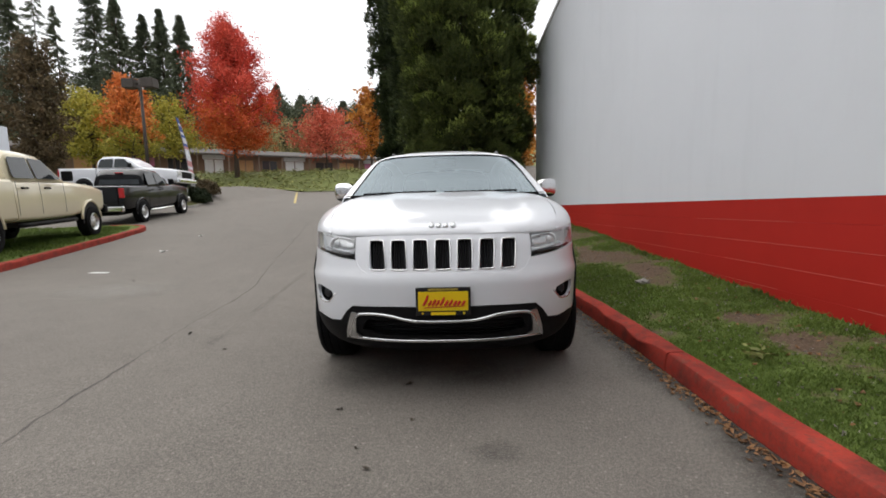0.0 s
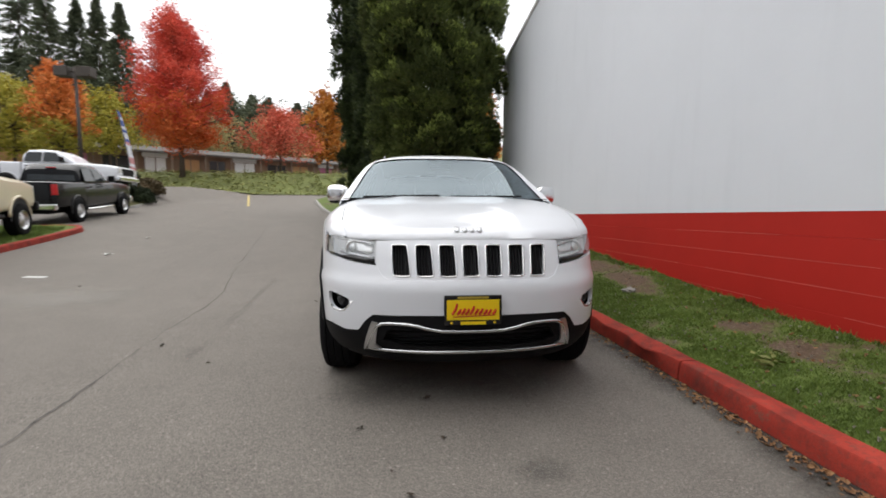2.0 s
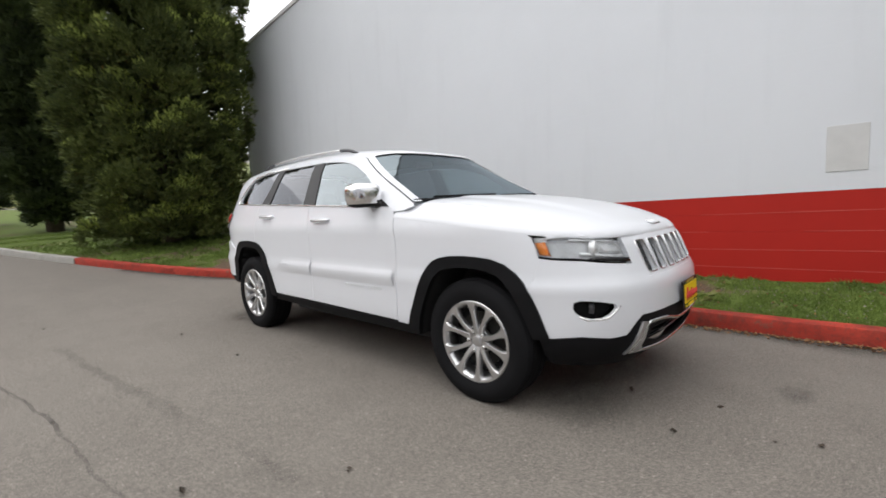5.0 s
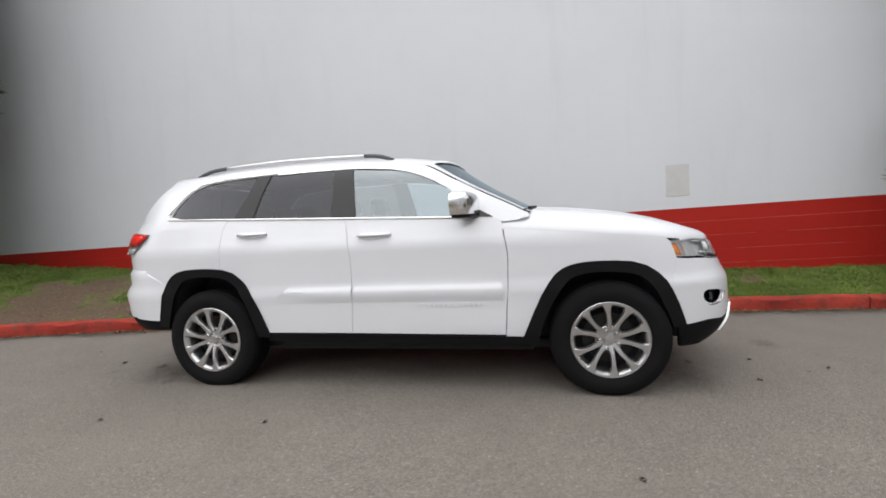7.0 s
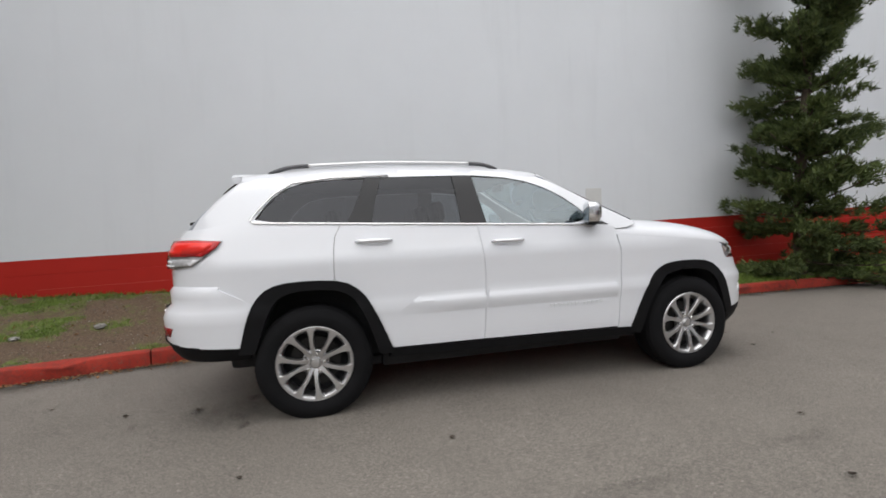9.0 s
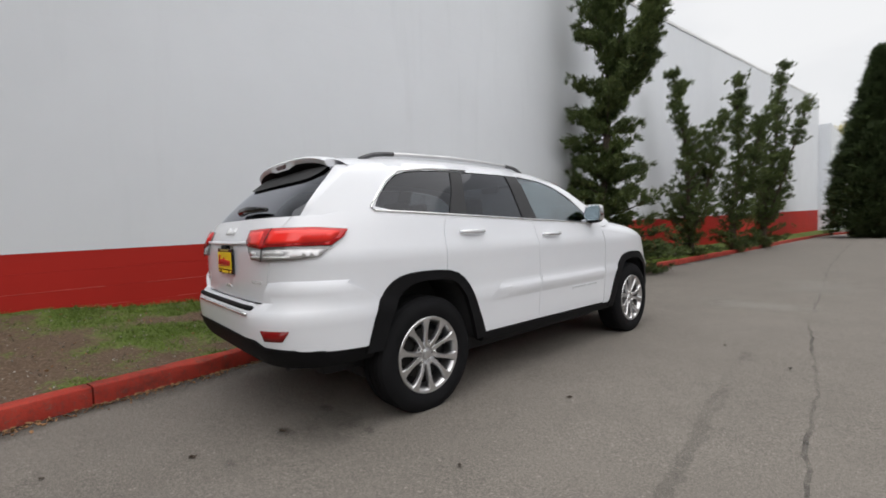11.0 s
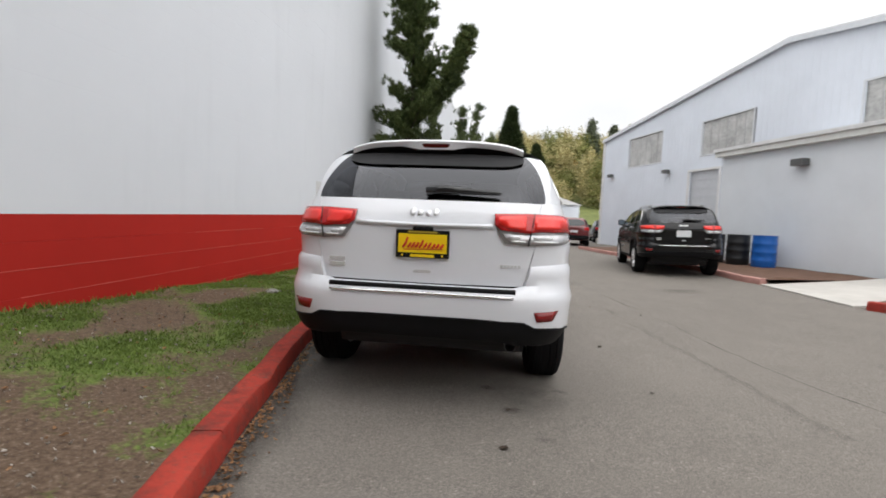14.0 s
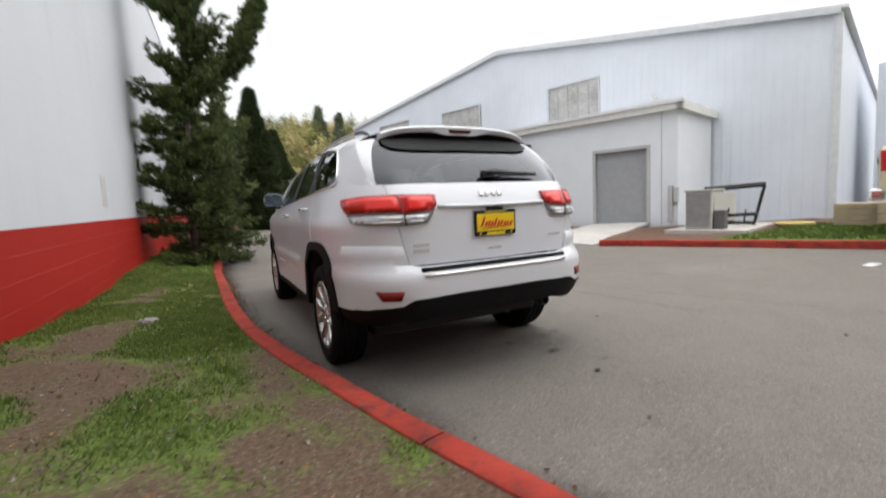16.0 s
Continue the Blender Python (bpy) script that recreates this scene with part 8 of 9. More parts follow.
def pickup(name, label, paint, m, lift=0.0, steel=True, e=0.0):
    """A crew-cab pickup, nose to -y, its ground at z = 0."""
    car = thing(name, label, "pickup truck")
    car.matrix_world = m
    z = lift
    W = 1.0
    def body(nm, st, sm=45, mat=paint):
        return autosmooth(mk(nm, *loft(st), mat, car), sm)
    # front end, cab lower, bed
    body("front_end", [(-2.92, 0.80, 0.62 + z, 1.02 + z, 0.35, 0.0), (-2.86, 0.94, 0.55 + z, 1.22 + z, 0.32, 0.02), (-2.4, 0.99, 0.52 + z, 1.30 + z, 0.28, 0.05), (-1.6, 1.0, 0.50 + z, 1.36 + z, 0.26, 0.06), (-1.18, 1.0, 0.48 + z, 1.38 + z, 0.25, 0.05)])
    body("cab", [(-1.18, 1.0, 0.46 + z, 1.36 + z, 0.24, 0.04), (0.2, 1.0, 0.46 + z, 1.36 + z, 0.22, 0.04), (1.08, 1.0, 0.48 + z, 1.36 + z, 0.22, 0.04)])
    body("cab_top", [(-1.02, 0.90, 1.28 + z, 1.40 + z, 0.4, 0.05), (-0.62, 0.93, 1.27 + z, 1.74 + z, 0.30, 0.14), (-0.25, 0.94, 1.26 + z, 1.95 + z, 0.27, 0.19), (0.3, 0.94, 1.26 + z, 2.0 + z, 0.26, 0.20), (0.85, 0.94, 1.26 + z, 1.98 + z, 0.26, 0.20), (1.08, 0.92, 1.27 + z, 1.80 + z, 0.35, 0.2)])
    body("bed", [(1.12, 1.0, 0.52 + z, 1.38 + z, 0.14, 0.02), (2.0 + e, 1.0, 0.54 + z, 1.39 + z, 0.13, 0.02), (2.86 + e, 0.99, 0.58 + z, 1.40 + z, 0.13, 0.02), (2.92 + e, 0.97, 0.62 + z, 1.38 + z, 0.16, 0.02)])
    zz = z
    flat_panel("side_glass", [(-0.74, 1.40 + zz), (-0.68, 1.44 + zz), (-0.30, 1.80 + zz), (-0.24, 1.835 + zz), (0.17, 1.85 + zz), (0.20, 1.82 + zz), (0.21, 1.42 + zz), (0.18, 1.40 + zz)], 0.945, GLASS_TRUCK, car, 0.30, 1.42 + zz)
    flat_panel("side_glass", [(0.29, 1.42 + zz), (0.28, 1.82 + zz), (0.31, 1.85 + zz), (0.84, 1.84 + zz), (0.90, 1.80 + zz), (0.99, 1.48 + zz), (0.98, 1.42 + zz), (0.94, 1.40 + zz), (0.32, 1.40 + zz)], 0.945, GLASS_TRUCK, car, 0.30, 1.42 + zz)
    mk("windscreen", [(-0.78, -0.98, 1.40 + z), (0.78, -0.98, 1.40 + z), (0.68, -0.34, 1.85 + z), (-0.68, -0.34, 1.85 + z)], [(0, 1, 2, 3)], GLASS_TRUCK, car)
    mk("rear_window", [(-0.70, 1.10, 1.42 + z), (0.70, 1.10, 1.42 + z), (0.64, 1.06, 1.80 + z), (-0.64, 1.06, 1.80 + z)], [(0, 1, 2, 3)], GLASS_TRUCK, car)
    box_part("cab_brake_lamp", (-0.14, 1.02, 1.84 + z), (0.14, 1.07, 1.88 + z), LENS_RED, car, 0.01)
    for y in (-0.72, 0.24, 1.04):
        for sg in (-1, 1):
            mk("door_seam", *tube([(sg * 1.002, y, 0.62 + z), (sg * 1.004, y, 1.0 + z), (sg * 0.985, y, 1.34 + z)], 0.0035, 4), DARK_VOID, car)
    for y in (-0.02, 0.80):
        for sg in (-1, 1):
            box_part("door_handle", (sg * 1.015 - 0.018, y - 0.11, 1.17 + z), (sg * 1.015 + 0.018, y + 0.11, 1.215 + z), BLACK_PLASTIC, car, 0.012)
    for sg in (-1, 1):
        box_part("mirror", (sg * 1.12 - 0.10, -0.72, 1.36 + z), (sg * 1.12 + 0.10, -0.60, 1.60 + z), BLACK_PLASTIC, car, 0.03)
        box_part("tail_lamp", (sg * 0.92 - 0.07, 2.86 + e, 0.98 + z), (sg * 0.92 + 0.085, 2.935 + e, 1.32 + z), LENS_RED, car, 0.02)
        box_part("headlight", (sg * 0.72 - 0.2, -2.93, 0.92 + z), (sg * 0.72 + 0.2, -2.8, 1.14 + z), LAMP_SILVER, car, 0.03)
        mk("running_board", *tube([(sg * 1.0, -1.1, 0.42 + z), (sg * 1.03, -0.8, 0.42 + z), (sg * 1.03, 0.9, 0.42 + z), (sg * 1.0, 1.1, 0.42 + z)], 0.05, 6), CHROME if steel else BLACK_PLASTIC, car, "", True)
    box_part("front_bumper", (-0.98, -3.02, 0.50 + z), (0.98, -2.82, 0.74 + z), CHROME if steel else BLACK_PLASTIC, car, 0.06)
    box_part("rear_bumper", (-0.96, 2.88 + e, 0.50 + z), (0.96, 3.08 + e, 0.70 + z), CHROME, car, 0.04)
    box_part("tailgate", (-0.80, 2.91 + e, 0.72 + z), (0.80, 2.945 + e, 1.36 + z), paint, car, 0.02)
    box_part("gate_handle", (-0.14, 2.94 + e, 1.14 + z), (0.14, 2.96 + e, 1.24 + z), BLACK_PLASTIC, car, 0.01)
    box_part("grille", (-0.55, -2.95, 0.80 + z), (0.55, -2.87, 1.14 + z), BLACK_PLASTIC, car, 0.03)
    box_part("chassis", (-0.70, -2.6, 0.36 + z), (0.70, 2.8 + e, 0.60 + z), BLACK_PLASTIC, car, 0.04)
    for y in (-1.92, 1.72 + e):
        for sg in (-1, 1):
            arc = [(sg * 1.0, y + 0.50 * math.cos(a), 0.42 + z * 0.5 + 0.50 * math.sin(a)) for a in np.linspace(0.05, math.pi - 0.05, 14)]
            mk("arch_lip", *tube(arc, 0.035, 6), paint, car, "", True)
            disc = [(sg * 1.004, y, 0.42 + z * 0.5)] + [(sg * 1.004, y + 0.49 * math.cos(a), 0.42 + z * 0.5 + 0.49 * math.sin(a)) for a in np.linspace(-0.2, math.pi + 0.2, 20)]
            mk("arch_liner", disc, [(0, i, i + 1) for i in range(1, 20)], DARK_VOID, car)
            wl = new("wheel", TRUCK_WHEEL[0])
            wl.parent = car
            wl.matrix_local = pose(sg * 0.93, y, 0.40, 0, 0, 0 if sg < 0 else 180)
            for nm, me in TRUCK_WHEEL[1]:
                c = new(nm, me)
                c.parent = wl
    return car


def truck_wheel():
    def data(nm, mesh, mt):
        ob = autosmooth(mk(nm, *mesh, mt), 40)
        me = ob.data
        bpy.data.objects.remove(ob)
        return me
    ty = lathe([(0.12, 0.23), (0.14, 0.27), (0.14, 0.36), (0.11, 0.40), (-0.11, 0.40), (-0.14, 0.36), (-0.14, 0.27), (-0.12, 0.23)], 40, "x")
    rim = lathe([(-0.12, 0.235), (-0.13, 0.225), (-0.09, 0.20), (-0.07, 0.17), (-0.105, 0.12), (-0.11, 0.07), (-0.13, 0.06), (-0.13, 0.001)], 32, "x")
    holes = ([], [])
    for i in range(8):
        a = i * math.pi / 4
        v, f = lathe([(-0.102, 0.022), (-0.106, 0.001)], 8, "x")
        holes = join(holes, ([(x, y + 0.16 * math.cos(a), zz + 0.16 * math.sin(a)) for x, y, zz in v], f))
    return data("tyre", ty, RUBBER), [("rim", data("rim", rim, ALLOY)), ("vent_hole", data("vent_hole", holes, DARK_VOID))]


GLASS_TRUCK = plain("dark_truck_glass", (0.03, 0.035, 0.038), 0.06, var=0.2, relief=0)
TRUCK_WHEEL = truck_wheel()


def parked(x, y, heading, dz=0.0):
    """Pose on the ground for a vehicle whose nose points along heading (dx, dy)."""
    a = math.degrees(math.atan2(heading[0], -heading[1]))
    h = Vector((*heading, 0)).normalized()
    pit = math.degrees(math.atan2(ground_z(x + h.x * 1.5, y + h.y * 1.5) - ground_z(x - h.x * 1.5, y - h.y * 1.5), 3.0))
    return pose(x, y, ground_z(x, y) + dz, 0, 0, a) @ pose(0, 0, 0, -pit)


def rear_at(fx, fy, heading, back):
    h = Vector((*heading, 0)).normalized()
    return fx - h.x * back, fy - h.y * back


HT = (-0.20, 0.98)
HT2 = (-0.305, 0.952)
x, y = rear_at(-9.75 - 0.98 * 0.952, 6.75 - 0.98 * 0.305, HT2, 1.92)
pickup("pickup_truck", "cream tan crew-cab pickup parked on the lawn edge", PAINT_TAN, parked(x, y, HT2, 0.15), 0.10, False, 0.36)
x, y = rear_at(-13.3, 14.7, HT, 1.92)
pickup("pickup_truck", "black crew-cab pickup with chrome bumper and tonneau", PAINT_BLACK, parked(x, y, HT), 0.0, True)
x, y = -17.4, 18.6
pickup("pickup_truck", "white crew-cab pickup parked behind the black one", PAINT_WHITE, parked(x, y, (0.98, 0.12), -0.12), 0.05, True)

black_suv = build_suv("suv", "black five-door SUV parked by the workshop", PAINT_BLACK, False, GLOSS_BLACK)
black_suv.matrix_world = pose(-5.2, -8.1, ground_z(-5.2, -8.1), 0, 1.6, -8.6)


def small_suv(name, label, paint, m):
    car = thing(name, label, "car")
    car.matrix_world = m
    autosmooth(mk("body", *loft([(-2.15, 0.72, 0.42, 0.86, 0.4, 0), (-2.05, 0.84, 0.34, 0.94, 0.35, 0.03), (-1.3, 0.90, 0.30, 1.04, 0.3, 0.05), (-0.6, 0.91, 0.28, 1.08, 0.28, 0.05), (0.8, 0.91, 0.28, 1.12, 0.28, 0.05), (1.8, 0.89, 0.32, 1.14, 0.3, 0.05), (2.1, 0.84, 0.40, 1.12, 0.33, 0.04), (2.18, 0.74, 0.46, 1.06, 0.4, 0.04)]), paint, car), 45)
    autosmooth(mk("cabin", *loft([(-1.0, 0.78, 0.98, 1.08, 0.4, 0.05), (-0.45, 0.82, 0.98, 1.48, 0.35, 0.2), (0.1, 0.83, 0.98, 1.60, 0.33, 0.24), (1.2, 0.82, 0.98, 1.60, 0.33, 0.24), (1.75, 0.79, 0.98, 1.50, 0.35, 0.22), (2.08, 0.74, 0.98, 1.14, 0.4, 0.1)]), paint, car), 45)
    flat_panel("side_glass", chaikin([(-0.62, 1.12), (-0.2, 1.46), (0.5, 1.52), (0.52, 1.12)], 1), 0.825, GLASS_TRUCK, car, 0.34, 1.12)
    flat_panel("side_glass", chaikin([(0.62, 1.12), (0.6, 1.52), (1.4, 1.48), (1.75, 1.14)], 1), 0.822, GLASS_TRUCK, car, 0.34, 1.12)
    mk("rear_window", *panel_mesh([chaikin([(-0.62, 1.12), (0.62, 1.12), (0.52, 1.48), (-0.52, 1.48)], 1)], lambda u, v, d: (u, 2.115 - (v - 1.12) * 0.86 + d, v + 0.01), 0.15, 0.01), GLASS_TRUCK, car)
    for sg in (-1, 1):
        box_part("tail_lamp", (sg * 0.68 - 0.13, 2.06, 0.90), (sg * 0.68 + 0.13, 2.19, 1.06), LENS_RED, car, 0.03)
        box_part("mirror", (sg * 0.98 - 0.08, -0.62, 1.08), (sg * 0.98 + 0.08, -0.50, 1.22), paint, car, 0.03)
        for y in (-1.3, 1.32):
            wl = new("wheel", TRUCK_WHEEL[0])
            wl.parent = car
            wl.matrix_local = pose(sg * 0.79, y, 0.33, 0, 0, 0 if sg < 0 else 180) @ Matrix.Diagonal((0.85, 0.83, 0.83, 1))
            for nm, me in TRUCK_WHEEL[1]:
                c = new(nm, me)
                c.parent = wl
    box_part("rear_bumper", (-0.80, 2.08, 0.40), (0.80, 2.24, 0.62), BLACK_PLASTIC, car, 0.06)
    box_part("number_plate", (-0.22, 2.19, 0.76), (0.22, 2.20, 0.88), PLATE_PALE, car)
    return car


small_suv("small_suv", "dark red compact SUV parked further down the lot", PAINT_RED, pose(-5.0, -21.6, ground_z(-5, -21.6), 0, 0, -6))
small_suv("small_suv", "dark grey compact SUV parked beside the red one", PAINT_BLACK, pose(-8.4, -27.5, ground_z(-8.4, -27.5), 0, 0, -8))

# ---- small things on the ground ----
def ribbon(pts, width, lift, zf, wob=0.3, seed=0):
    """A thin irregular strip along plan points."""
    rnd = random.Random(seed)
    P = []
    for (x0, y0), (x1, y1) in zip(pts, pts[1:]):
        n = max(2, int(math.hypot(x1 - x0, y1 - y0) / 0.07))
        P += [(x0 + (x1 - x0) * i / n, y0 + (y1 - y0) * i / n) for i in range(n)]
    P.append(pts[-1])
    v, f = [], []
    jx = 0.0
    for i, (x, y) in enumerate(P):
        a, b = P[max(0, i - 1)], P[min(len(P) - 1, i + 1)]
        d = Vector((b[0] - a[0], b[1] - a[1], 0)).normalized()
        s = Vector((d.y, -d.x, 0))
        jx = jx * 0.85 + rnd.uniform(-0.012, 0.012)
        w = width * (0.55 + wob * 1.5 * abs(noise.noise(Vector((x * 3, y * 3, seed)))) + rnd.uniform(0, wob))
        for k in (-1, 1):
            q = Vector((x, y, 0)) + s * (jx + k * w / 2)
            v.append((q.x, q.y, zf(q.x, q.y) + lift))
        if i:
            o = 2 * i
            f.append((o - 2, o - 1, o + 1, o))
    return v, f


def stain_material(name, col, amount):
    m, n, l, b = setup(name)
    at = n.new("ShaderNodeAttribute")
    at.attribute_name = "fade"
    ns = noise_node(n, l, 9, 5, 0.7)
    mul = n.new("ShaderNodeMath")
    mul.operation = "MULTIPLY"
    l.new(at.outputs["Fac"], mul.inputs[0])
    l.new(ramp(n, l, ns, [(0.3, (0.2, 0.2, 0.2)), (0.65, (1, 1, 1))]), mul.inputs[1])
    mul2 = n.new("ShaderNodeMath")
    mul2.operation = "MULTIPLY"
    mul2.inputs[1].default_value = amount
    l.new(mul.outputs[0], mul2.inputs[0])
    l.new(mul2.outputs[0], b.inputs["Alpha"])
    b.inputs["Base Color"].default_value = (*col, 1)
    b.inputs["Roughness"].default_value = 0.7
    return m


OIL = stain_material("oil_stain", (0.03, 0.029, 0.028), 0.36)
DUST = stain_material("pale_dust_stain", (0.36, 0.34, 0.31), 0.45)


def stain(x, y, rx, ry, material, label, seed, rot=0.0):
    v, f, fade = [(0, 0)], [], [1.0]
    n, rings = 22, 5
    for r in range(1, rings + 1):
        for k in range(n):
            a = 2 * math.pi * k / n
            q = r / rings * (1 + 0.35 * noise.noise(Vector((math.cos(a) * 1.5, math.sin(a) * 1.5, seed))))
            v.append((rx * q * math.cos(a), ry * q * math.sin(a)))
            fade.append(1 - (r / rings) ** 1.5)
    for k in range(n):
        k2 = (k + 1) % n
        f.append((0, 1 + k, 1 + k2))
        for r in range(rings - 1):
            o, o2 = 1 + r * n, 1 + (r + 1) * n
            f.append((o + k, o2 + k, o2 + k2, o + k2))
    c, s = math.cos(rot), math.sin(rot)
    vv = [(x + c * a - s * b, y + s * a + c * b, ground_z(x + c * a - s * b, y + s * a + c * b) + 0.005 + 0.0004 * (seed % 5)) for a, b in v]
    ob = mk("stain", vv, f, material, smooth=True)
    at = ob.data.attributes.new("fade", "FLOAT", "POINT")
    at.data.foreach_set("value", fade)
    return tagged(ob, label, "stain", kind="structure")


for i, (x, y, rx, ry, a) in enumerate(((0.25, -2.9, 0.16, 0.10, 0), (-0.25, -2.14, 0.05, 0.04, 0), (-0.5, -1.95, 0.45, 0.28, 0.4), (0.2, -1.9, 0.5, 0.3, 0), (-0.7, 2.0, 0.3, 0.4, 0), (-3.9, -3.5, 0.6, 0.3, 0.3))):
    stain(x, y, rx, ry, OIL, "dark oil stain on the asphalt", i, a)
for i, (x, y, rx, ry) in enumerate(((-1.5, -3.9, 0.8, 0.5), (-4.6, 1.0, 0.9, 0.6), (-1.9, -6.5, 0.7, 1.1))):
    stain(x, y, rx, ry, DUST, "pale dusty patch on the asphalt", 20 + i)

CRACK = stain_material("dark_crack_filler", (0.035, 0.033, 0.031), 0.85)


def road_crack(name, pts, width, wob, seed, label, strong):
    """A ragged crack that comes and goes along its line."""
    v, f = ribbon(pts, width, 0.004, ground_z, wob, seed)
    ob = mk(name, v, f, CRACK)
    fade = [strong * min(1.0, max(0.0, 0.75 + 1.1 * noise.noise(Vector((p[0] * 0.7, p[1] * 0.9, seed))) + 0.5 * noise.noise(Vector((p[0] * 4, p[1] * 5, seed))))) for p in v]
    ob.data.attributes.new("fade", "FLOAT", "POINT").data.foreach_set("value", fade)
    return tagged(ob, label, "road crack", kind="structure")


road_crack("road_seam", [(-0.6, -31), (-1.1, -20), (-1.55, -11), (-1.96, -6.1), (-2.24, -2.75), (-2.44, -1.7), (-2.58, -0.7), (-2.67, 0.3), (-2.80, 1.2), (-2.98, 1.8), (-3.25, 2.7), (-3.6, 3.95), (-4.3, 7.0), (-5.2, 11.0)], 0.020, 0.6, 4, "dark ragged seam running along the asphalt", 0.66)
road_crack("road_crack", [(-2.02, -1.3), (-2.06, -0.75), (-2.16, 0.1), (-2.24, 0.75), (-2.34, 1.45), (-2.42, 2.3)], 0.055, 0.9, 9, "faint dark crack beside the road seam", 0.24)
rgn = np.random.default_rng(5)

# dirt washed along the gutter
DIRT = stain_material("gutter_dirt", (0.030, 0.025, 0.020), 0.9)
dv, df, dfade = [], [], []
for i, y in enumerate(np.arange(-14, 7.5, 0.12)):
    wd = 0.30 + 0.18 * noise.noise(Vector((0, y * 1.4, 5)))
    for k, fd in enumerate((1.0, 0.75, 0.3, 0.0)):
        x = float(kerb_x(y)) + 0.012 - wd * k / 3
        dv.append((x, float(y), ground_z(x, y) + 0.0045))
        dfade.append(fd)
    if i:
        df += [((i - 1) * 4 + k, (i - 1) * 4 + k + 1, i * 4 + k + 1, i * 4 + k) for k in range(3)]
gd = mk("gutter_dirt", dv, df, DIRT)
gd.data.attributes.new("fade", "FLOAT", "POINT").data.foreach_set("value", dfade)
tagged(gd, "dark dirt washed along the foot of the kerb", "dirt", kind="structure")


def scatter(name, places, size, material, label, category, thick=0.25, seed=1):
    """Small curled leaves or chips lying about, as one mesh."""
    g = np.random.default_rng(seed)
    V, Fc = [], []
    for x, y, z in places:
        a = g.uniform(0, 2 * math.pi)
        s = size * g.uniform(0.5, 1.4)
        w = s * g.uniform(0.4, 0.75)
        ca, sa = math.cos(a), math.sin(a)
        o = len(V)
        for u, v, h in ((-0.5, 0, g.uniform(0, thick)), (-0.1, 0.5, g.uniform(0, thick)), (0.5, 0.1, g.uniform(0, thick)), (0.1, -0.5, g.uniform(0, thick)), (0, 0, 0.02)):
            V.append((x + ca * u * s - sa * v * w, y + sa * u * s + ca * v * w, z + 0.004 + h * s))
        Fc += [(o, o + 1, o + 4), (o + 1, o + 2, o + 4), (o + 2, o + 3, o + 4), (o + 3, o, o + 4)]
    ob = mk(name, V, Fc, material)
    return tagged(ob, label, category, kind="stuff")


def strip_z(x, y):
    i = int(np.clip(np.searchsorted(STRIP_Y, y), 1, len(STRIP_Y) - 1))
    row = STRIP_V[i]
    return float(np.interp(x, row[:, 0], row[:, 2]))


# leaves in the gutter
gut = []
for _ in range(2200):
    y = rgn.uniform(-6, 5.0)
    dens = 0.25 + 0.75 * math.exp(-((y + 3.0) / 1.2) ** 2) + 0.9 * math.exp(-((y - 3.3) / 0.9) ** 2) + 0.4 * math.exp(-((y - 1.8) / 0.5) ** 2)
    if rgn.uniform() > dens:
        continue
    x = float(kerb_x(y)) - abs(rgn.normal(0, 0.055)) - 0.012
    gut.append((x, y, ground_z(x, y)))
scatter("gutter_leaves", gut, 0.028, DEAD_LEAF, "dry brown leaves gathered in the gutter", "fallen leaves", 0.5, 2)
lv = []
for _ in range(420):
    y = rgn.uniform(-7, 6.5)
    x = rgn.uniform(float(kerb_x(y)) + 0.2, WALL_X - 0.05)
    lv.append((x, y, strip_z(x, y)))
scatter("lawn_leaves", lv, 0.028, DEAD_LEAF, "scattered dry leaves on the grass", "fallen leaves", 0.6, 3)
lv = [(x, y, ground_z(x, y)) for x, y in zip(rgn.uniform(-5, 1.3, 24), rgn.uniform(-7, 6, 24))]
scatter("road_leaves", lv, 0.045, DARK_LEAF, "few dark leaves and bits on the asphalt", "fallen leaves", 0.3, 4)
spots = [(-0.613, -2.468), (-0.182, -2.597), (-0.248, -2.14), (-1.465, 0.68), (-1.84, -1.425), (-0.556, 2.288), (-0.52, 2.75)]
scatter("tar_bits", [(x + dx, y + dy, ground_z(x, y)) for x, y in spots for dx, dy in ((0, 0), (0.015, 0.008))], 0.036, DARK_LEAF, "small dark bits of debris on the asphalt", "debris", 0.3, 6)
pb = []
for _ in range(2400):
    y = rgn.uniform(-5, 6.5)
    x = rgn.uniform(float(kerb_x(y)) + 0.18, WALL_X - 0.02)
    pb.append((x, y, strip_z(x, y)))
scatter("soil_pebbles", pb, 0.017, PEBBLE, "pale pebbles scattered over the bare soil", "pebbles", 0.9, 7)


def field_stone(x, y, r, label, seed, flat=0.5):
    bm = bmesh.new()
    bmesh.ops.create_icosphere(bm, subdivisions=3, radius=r)
    for v in bm.verts:
        k = 1 + 0.45 * noise.noise(v.co * (2.2 / r) + Vector((seed, 0, 0)))
        v.co = Vector((v.co.x * k * 1.25, v.co.y * k, v.co.z * k * flat))
    ob = part("field_stone", bm, STONE, None)
    ob.location = (x, y, strip_z(x, y) + r * flat * 0.35)
    tagged(ob, label, "stone")


field_stone(2.21, 0.02, 0.06, "small grey angular stone lying on the grass", 1, 0.55)
field_stone(1.62, 3.9, 0.05, "small light grey stone by the kerb", 4, 0.5)
field_stone(1.3, 4.5, 0.04, "small light grey stone by the kerb", 5, 0.5)


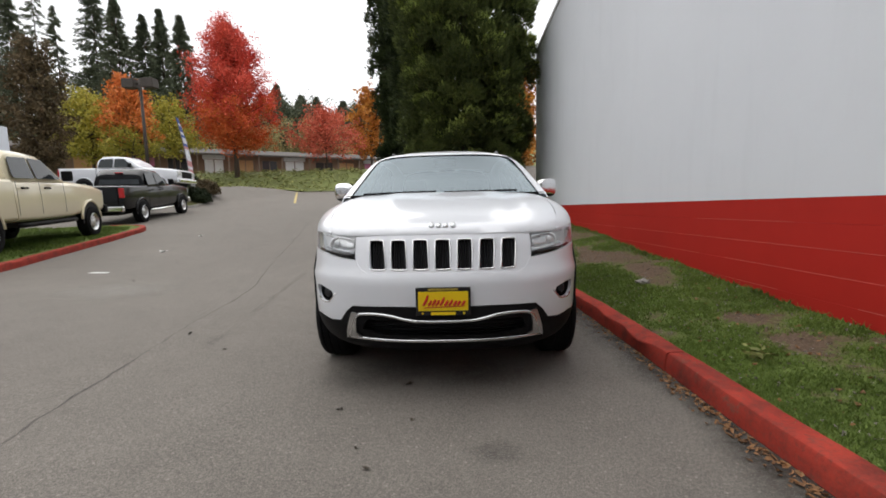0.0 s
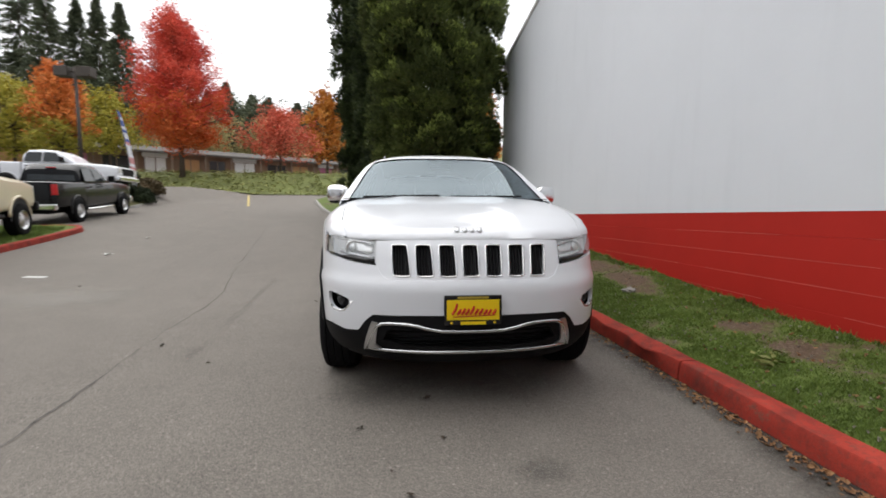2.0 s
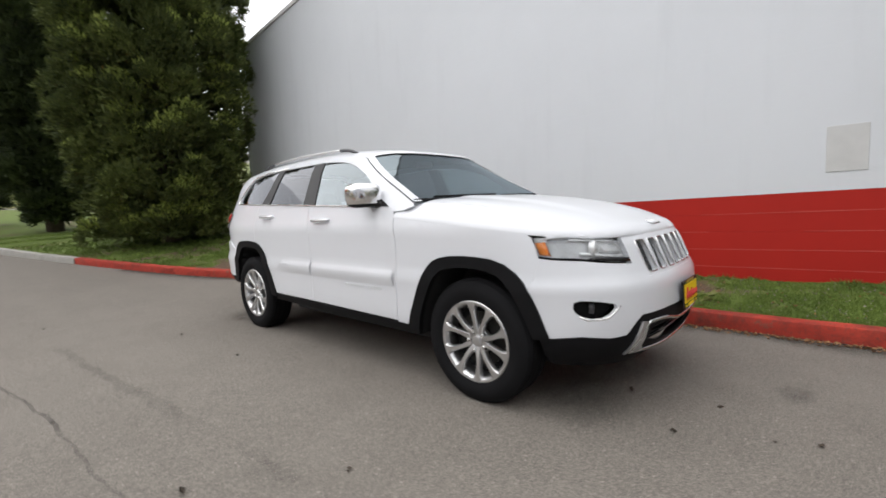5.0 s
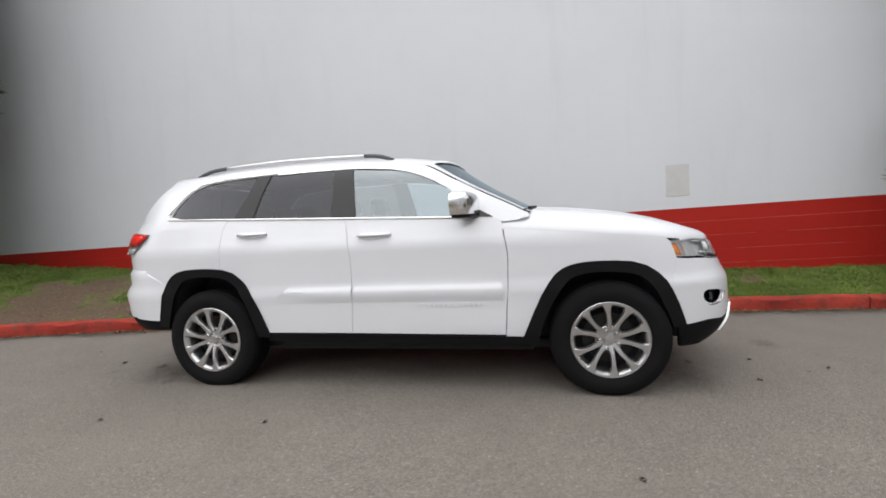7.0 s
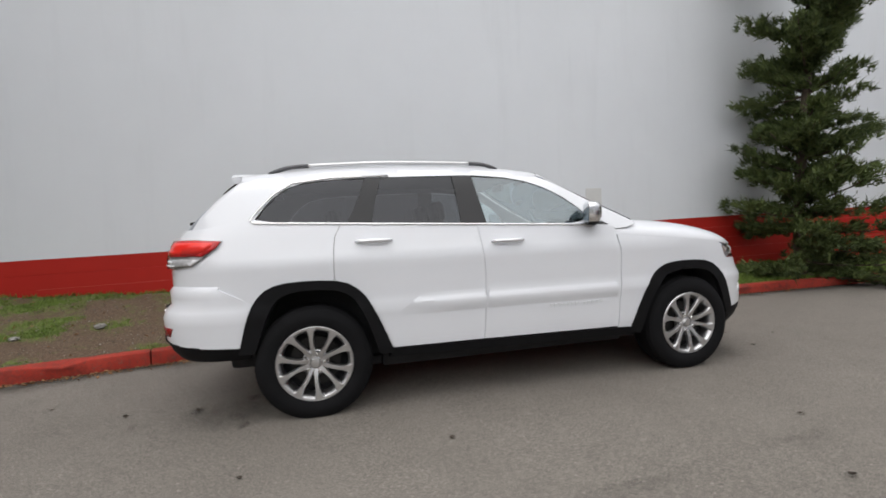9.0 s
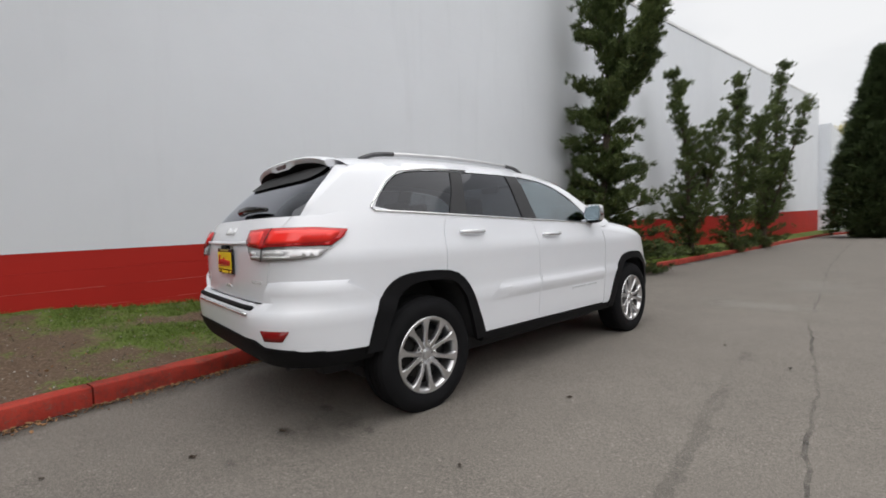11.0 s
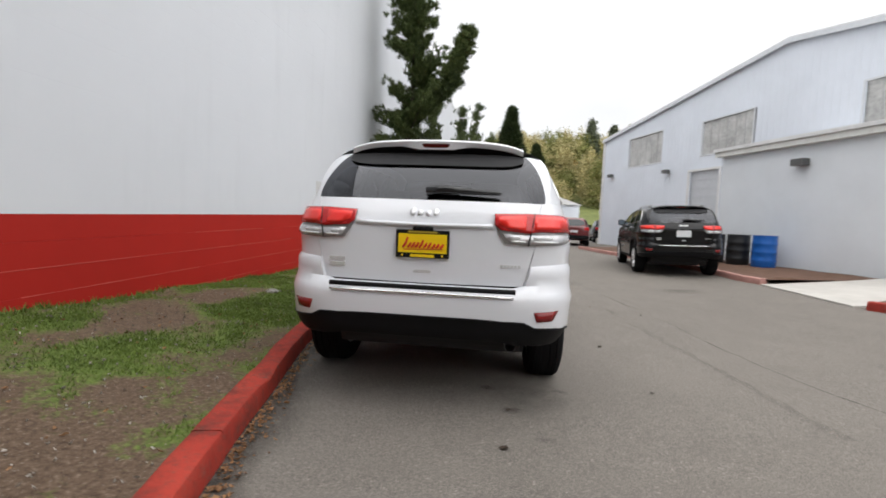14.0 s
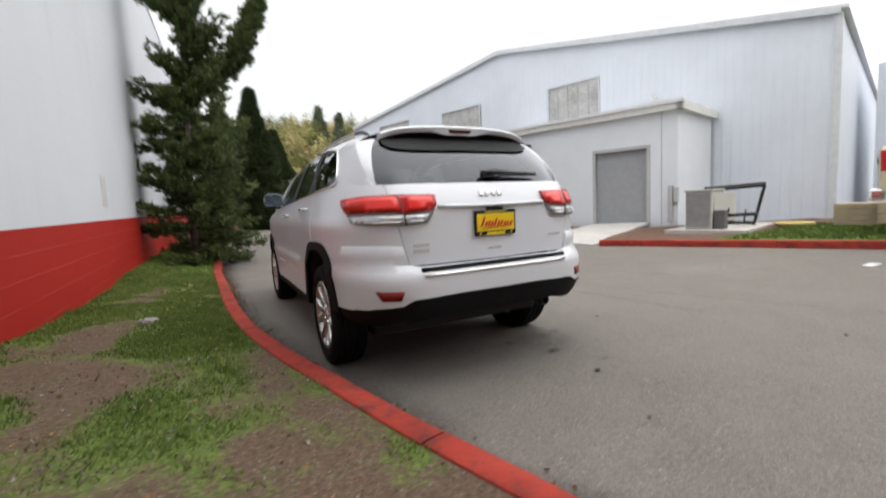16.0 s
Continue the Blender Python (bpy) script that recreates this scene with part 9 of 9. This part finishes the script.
def grass(name, n, ys, label, seed, hmin, hmax, place, width=0.006):
    g = np.random.default_rng(seed)
    C, H = [], []
    while len(C) < n:
        y = g.uniform(*ys)
        p = place(y, g)
        if p is None:
            continue
        C.append(p)
    C = np.repeat(np.array(C), 5, 0)
    m = len(C)
    C[:, :2] += g.normal(0, 0.018, (m, 2))
    a = g.uniform(0, 2 * math.pi, m)
    h = g.uniform(hmin, hmax, m)
    lean = g.normal(0, 0.5, (m, 2)) * h[:, None]
    s = np.stack([np.cos(a), np.sin(a), np.zeros(m)], 1) * width
    tip = C + np.stack([lean[:, 0], lean[:, 1], h], 1)
    V = np.stack([C - s, C + s, tip], 1).reshape(-1, 3)
    ob = mk(name, V.tolist(), np.arange(3 * m).reshape(m, 3).tolist(), GRASS_BLADE)
    return tagged(ob, label, "grass", kind="stuff")


def in_strip(y, g):
    x = g.uniform(float(kerb_x(max(-33, y))) + KERB_W, WALL_X - 0.01)
    i = int(np.clip(np.searchsorted(STRIP_Y, y), 1, len(STRIP_Y) - 1))
    tv = float(np.interp(x, STRIP_V[i][:, 0], STRIP_T[i]))
    if g.uniform() > (tv - 0.34) * 3.2:
        return None
    return (x, y, strip_z(x, y) - 0.005)


grass("lawn_grass", 38000, (-4.5, 7.2), "short patchy green grass along the wall", 41, 0.008, 0.030, in_strip, 0.0038)
grass("lawn_grass_far", 9000, (-14, -4.5), "short patchy green grass along the wall", 42, 0.015, 0.045, in_strip, 0.008)
grass("wall_weeds", 500, (-8, 9), "taller grass tufts along the wall foot", 43, 0.025, 0.07, lambda y, g: (lambda x: (x, y, strip_z(x, y) - 0.005) if noise.noise(Vector((0, y * 1.3, 2))) > -0.15 else None)(WALL_X - abs(g.normal(0, 0.05)) - 0.01), 0.007)
grass("back_lawn", 5000, (6.8, 14), "green grass below the cypress trees", 44, 0.025, 0.06, lambda y, g: (lambda x: (x, y, strip_z(x, y) - 0.005))(g.uniform(float(kerb_x(y)) + KERB_W, 2.9)), 0.009)


def on_truck_lawn(y, g):
    xs = [p[0] for p in KL if abs(p[1] - y) < 0.5]
    if not xs:
        return None
    x = min(xs) - 0.2 - abs(g.uniform(0, 4))
    return (x, y, LAWN_Z(x, y))


grass("truck_lawn_grass", 7000, (-0.2, 8.8), "bright mown grass under the truck", 45, 0.03, 0.07, on_truck_lawn, 0.012)
weed = thing("broadleaf_weed", "small grey-green weed in the grass", "weed")
weed.location = (1.97, -2.15, strip_z(1.97, -2.15))
soup("leaves", [leaf_cards(np.array([[0, 0, 0.03]] * 10), 0.07, 4, 0.045, 9, 0.6)], OLIVE_LEAF, weed)

bk = np.random.default_rng(90)
bx_, by_ = bk.uniform(-42, 3, 2600), bk.uniform(36.2, 43.5, 2600)
cover = soup("bank_cover", [leaf_cards(np.array([(x, y, ground_z(x, y) + 0.09) for x, y in zip(bx_, by_)]), 0.26, 5, 0.12, 91, 0.5)], BANK_LEAF)
tagged(cover, "rough low ground cover over the grassy bank", "ground cover", kind="stuff")

SCRAP = plain("white_paper_scrap", (0.62, 0.62, 0.60), 0.8, var=0.1)
for i, (x, y, s) in enumerate(((-6.6, 4.9, 0.11), (-7.3, 7.6, 0.07))):
    pts = [(math.cos(a) * s * (1.3 if k % 2 else 0.6), math.sin(a) * s * 0.6, 0.012 + 0.02 * (k % 2)) for k, a in enumerate(np.linspace(0, 2 * math.pi, 8, endpoint=False))]
    ob = mk("paper_scrap", pts + [(0, 0, 0.004)], [(k, (k + 1) % 8, 8) for k in range(8)], SCRAP)
    ob.location = (x, y, ground_z(x, y) + 0.004)
    tagged(ob, "crumpled white scrap of paper on the asphalt", "litter")

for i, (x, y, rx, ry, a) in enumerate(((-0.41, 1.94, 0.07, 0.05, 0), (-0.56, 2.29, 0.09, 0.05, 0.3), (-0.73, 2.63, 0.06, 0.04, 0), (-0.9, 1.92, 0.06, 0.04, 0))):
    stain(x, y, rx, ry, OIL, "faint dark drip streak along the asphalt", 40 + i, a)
mk("road_stencil", *panel_mesh([[(-6.15, 2.30), (-5.85, 2.30), (-5.85, 2.42), (-6.15, 2.42)]], lambda u, w, d: (u, w, ground_z(u, w) + 0.008 + d), 0.1, 0.004), SCRAP)
tagged(bpy.data.objects["road_stencil"], "short worn white paint mark on the asphalt", "road marking", kind="structure")
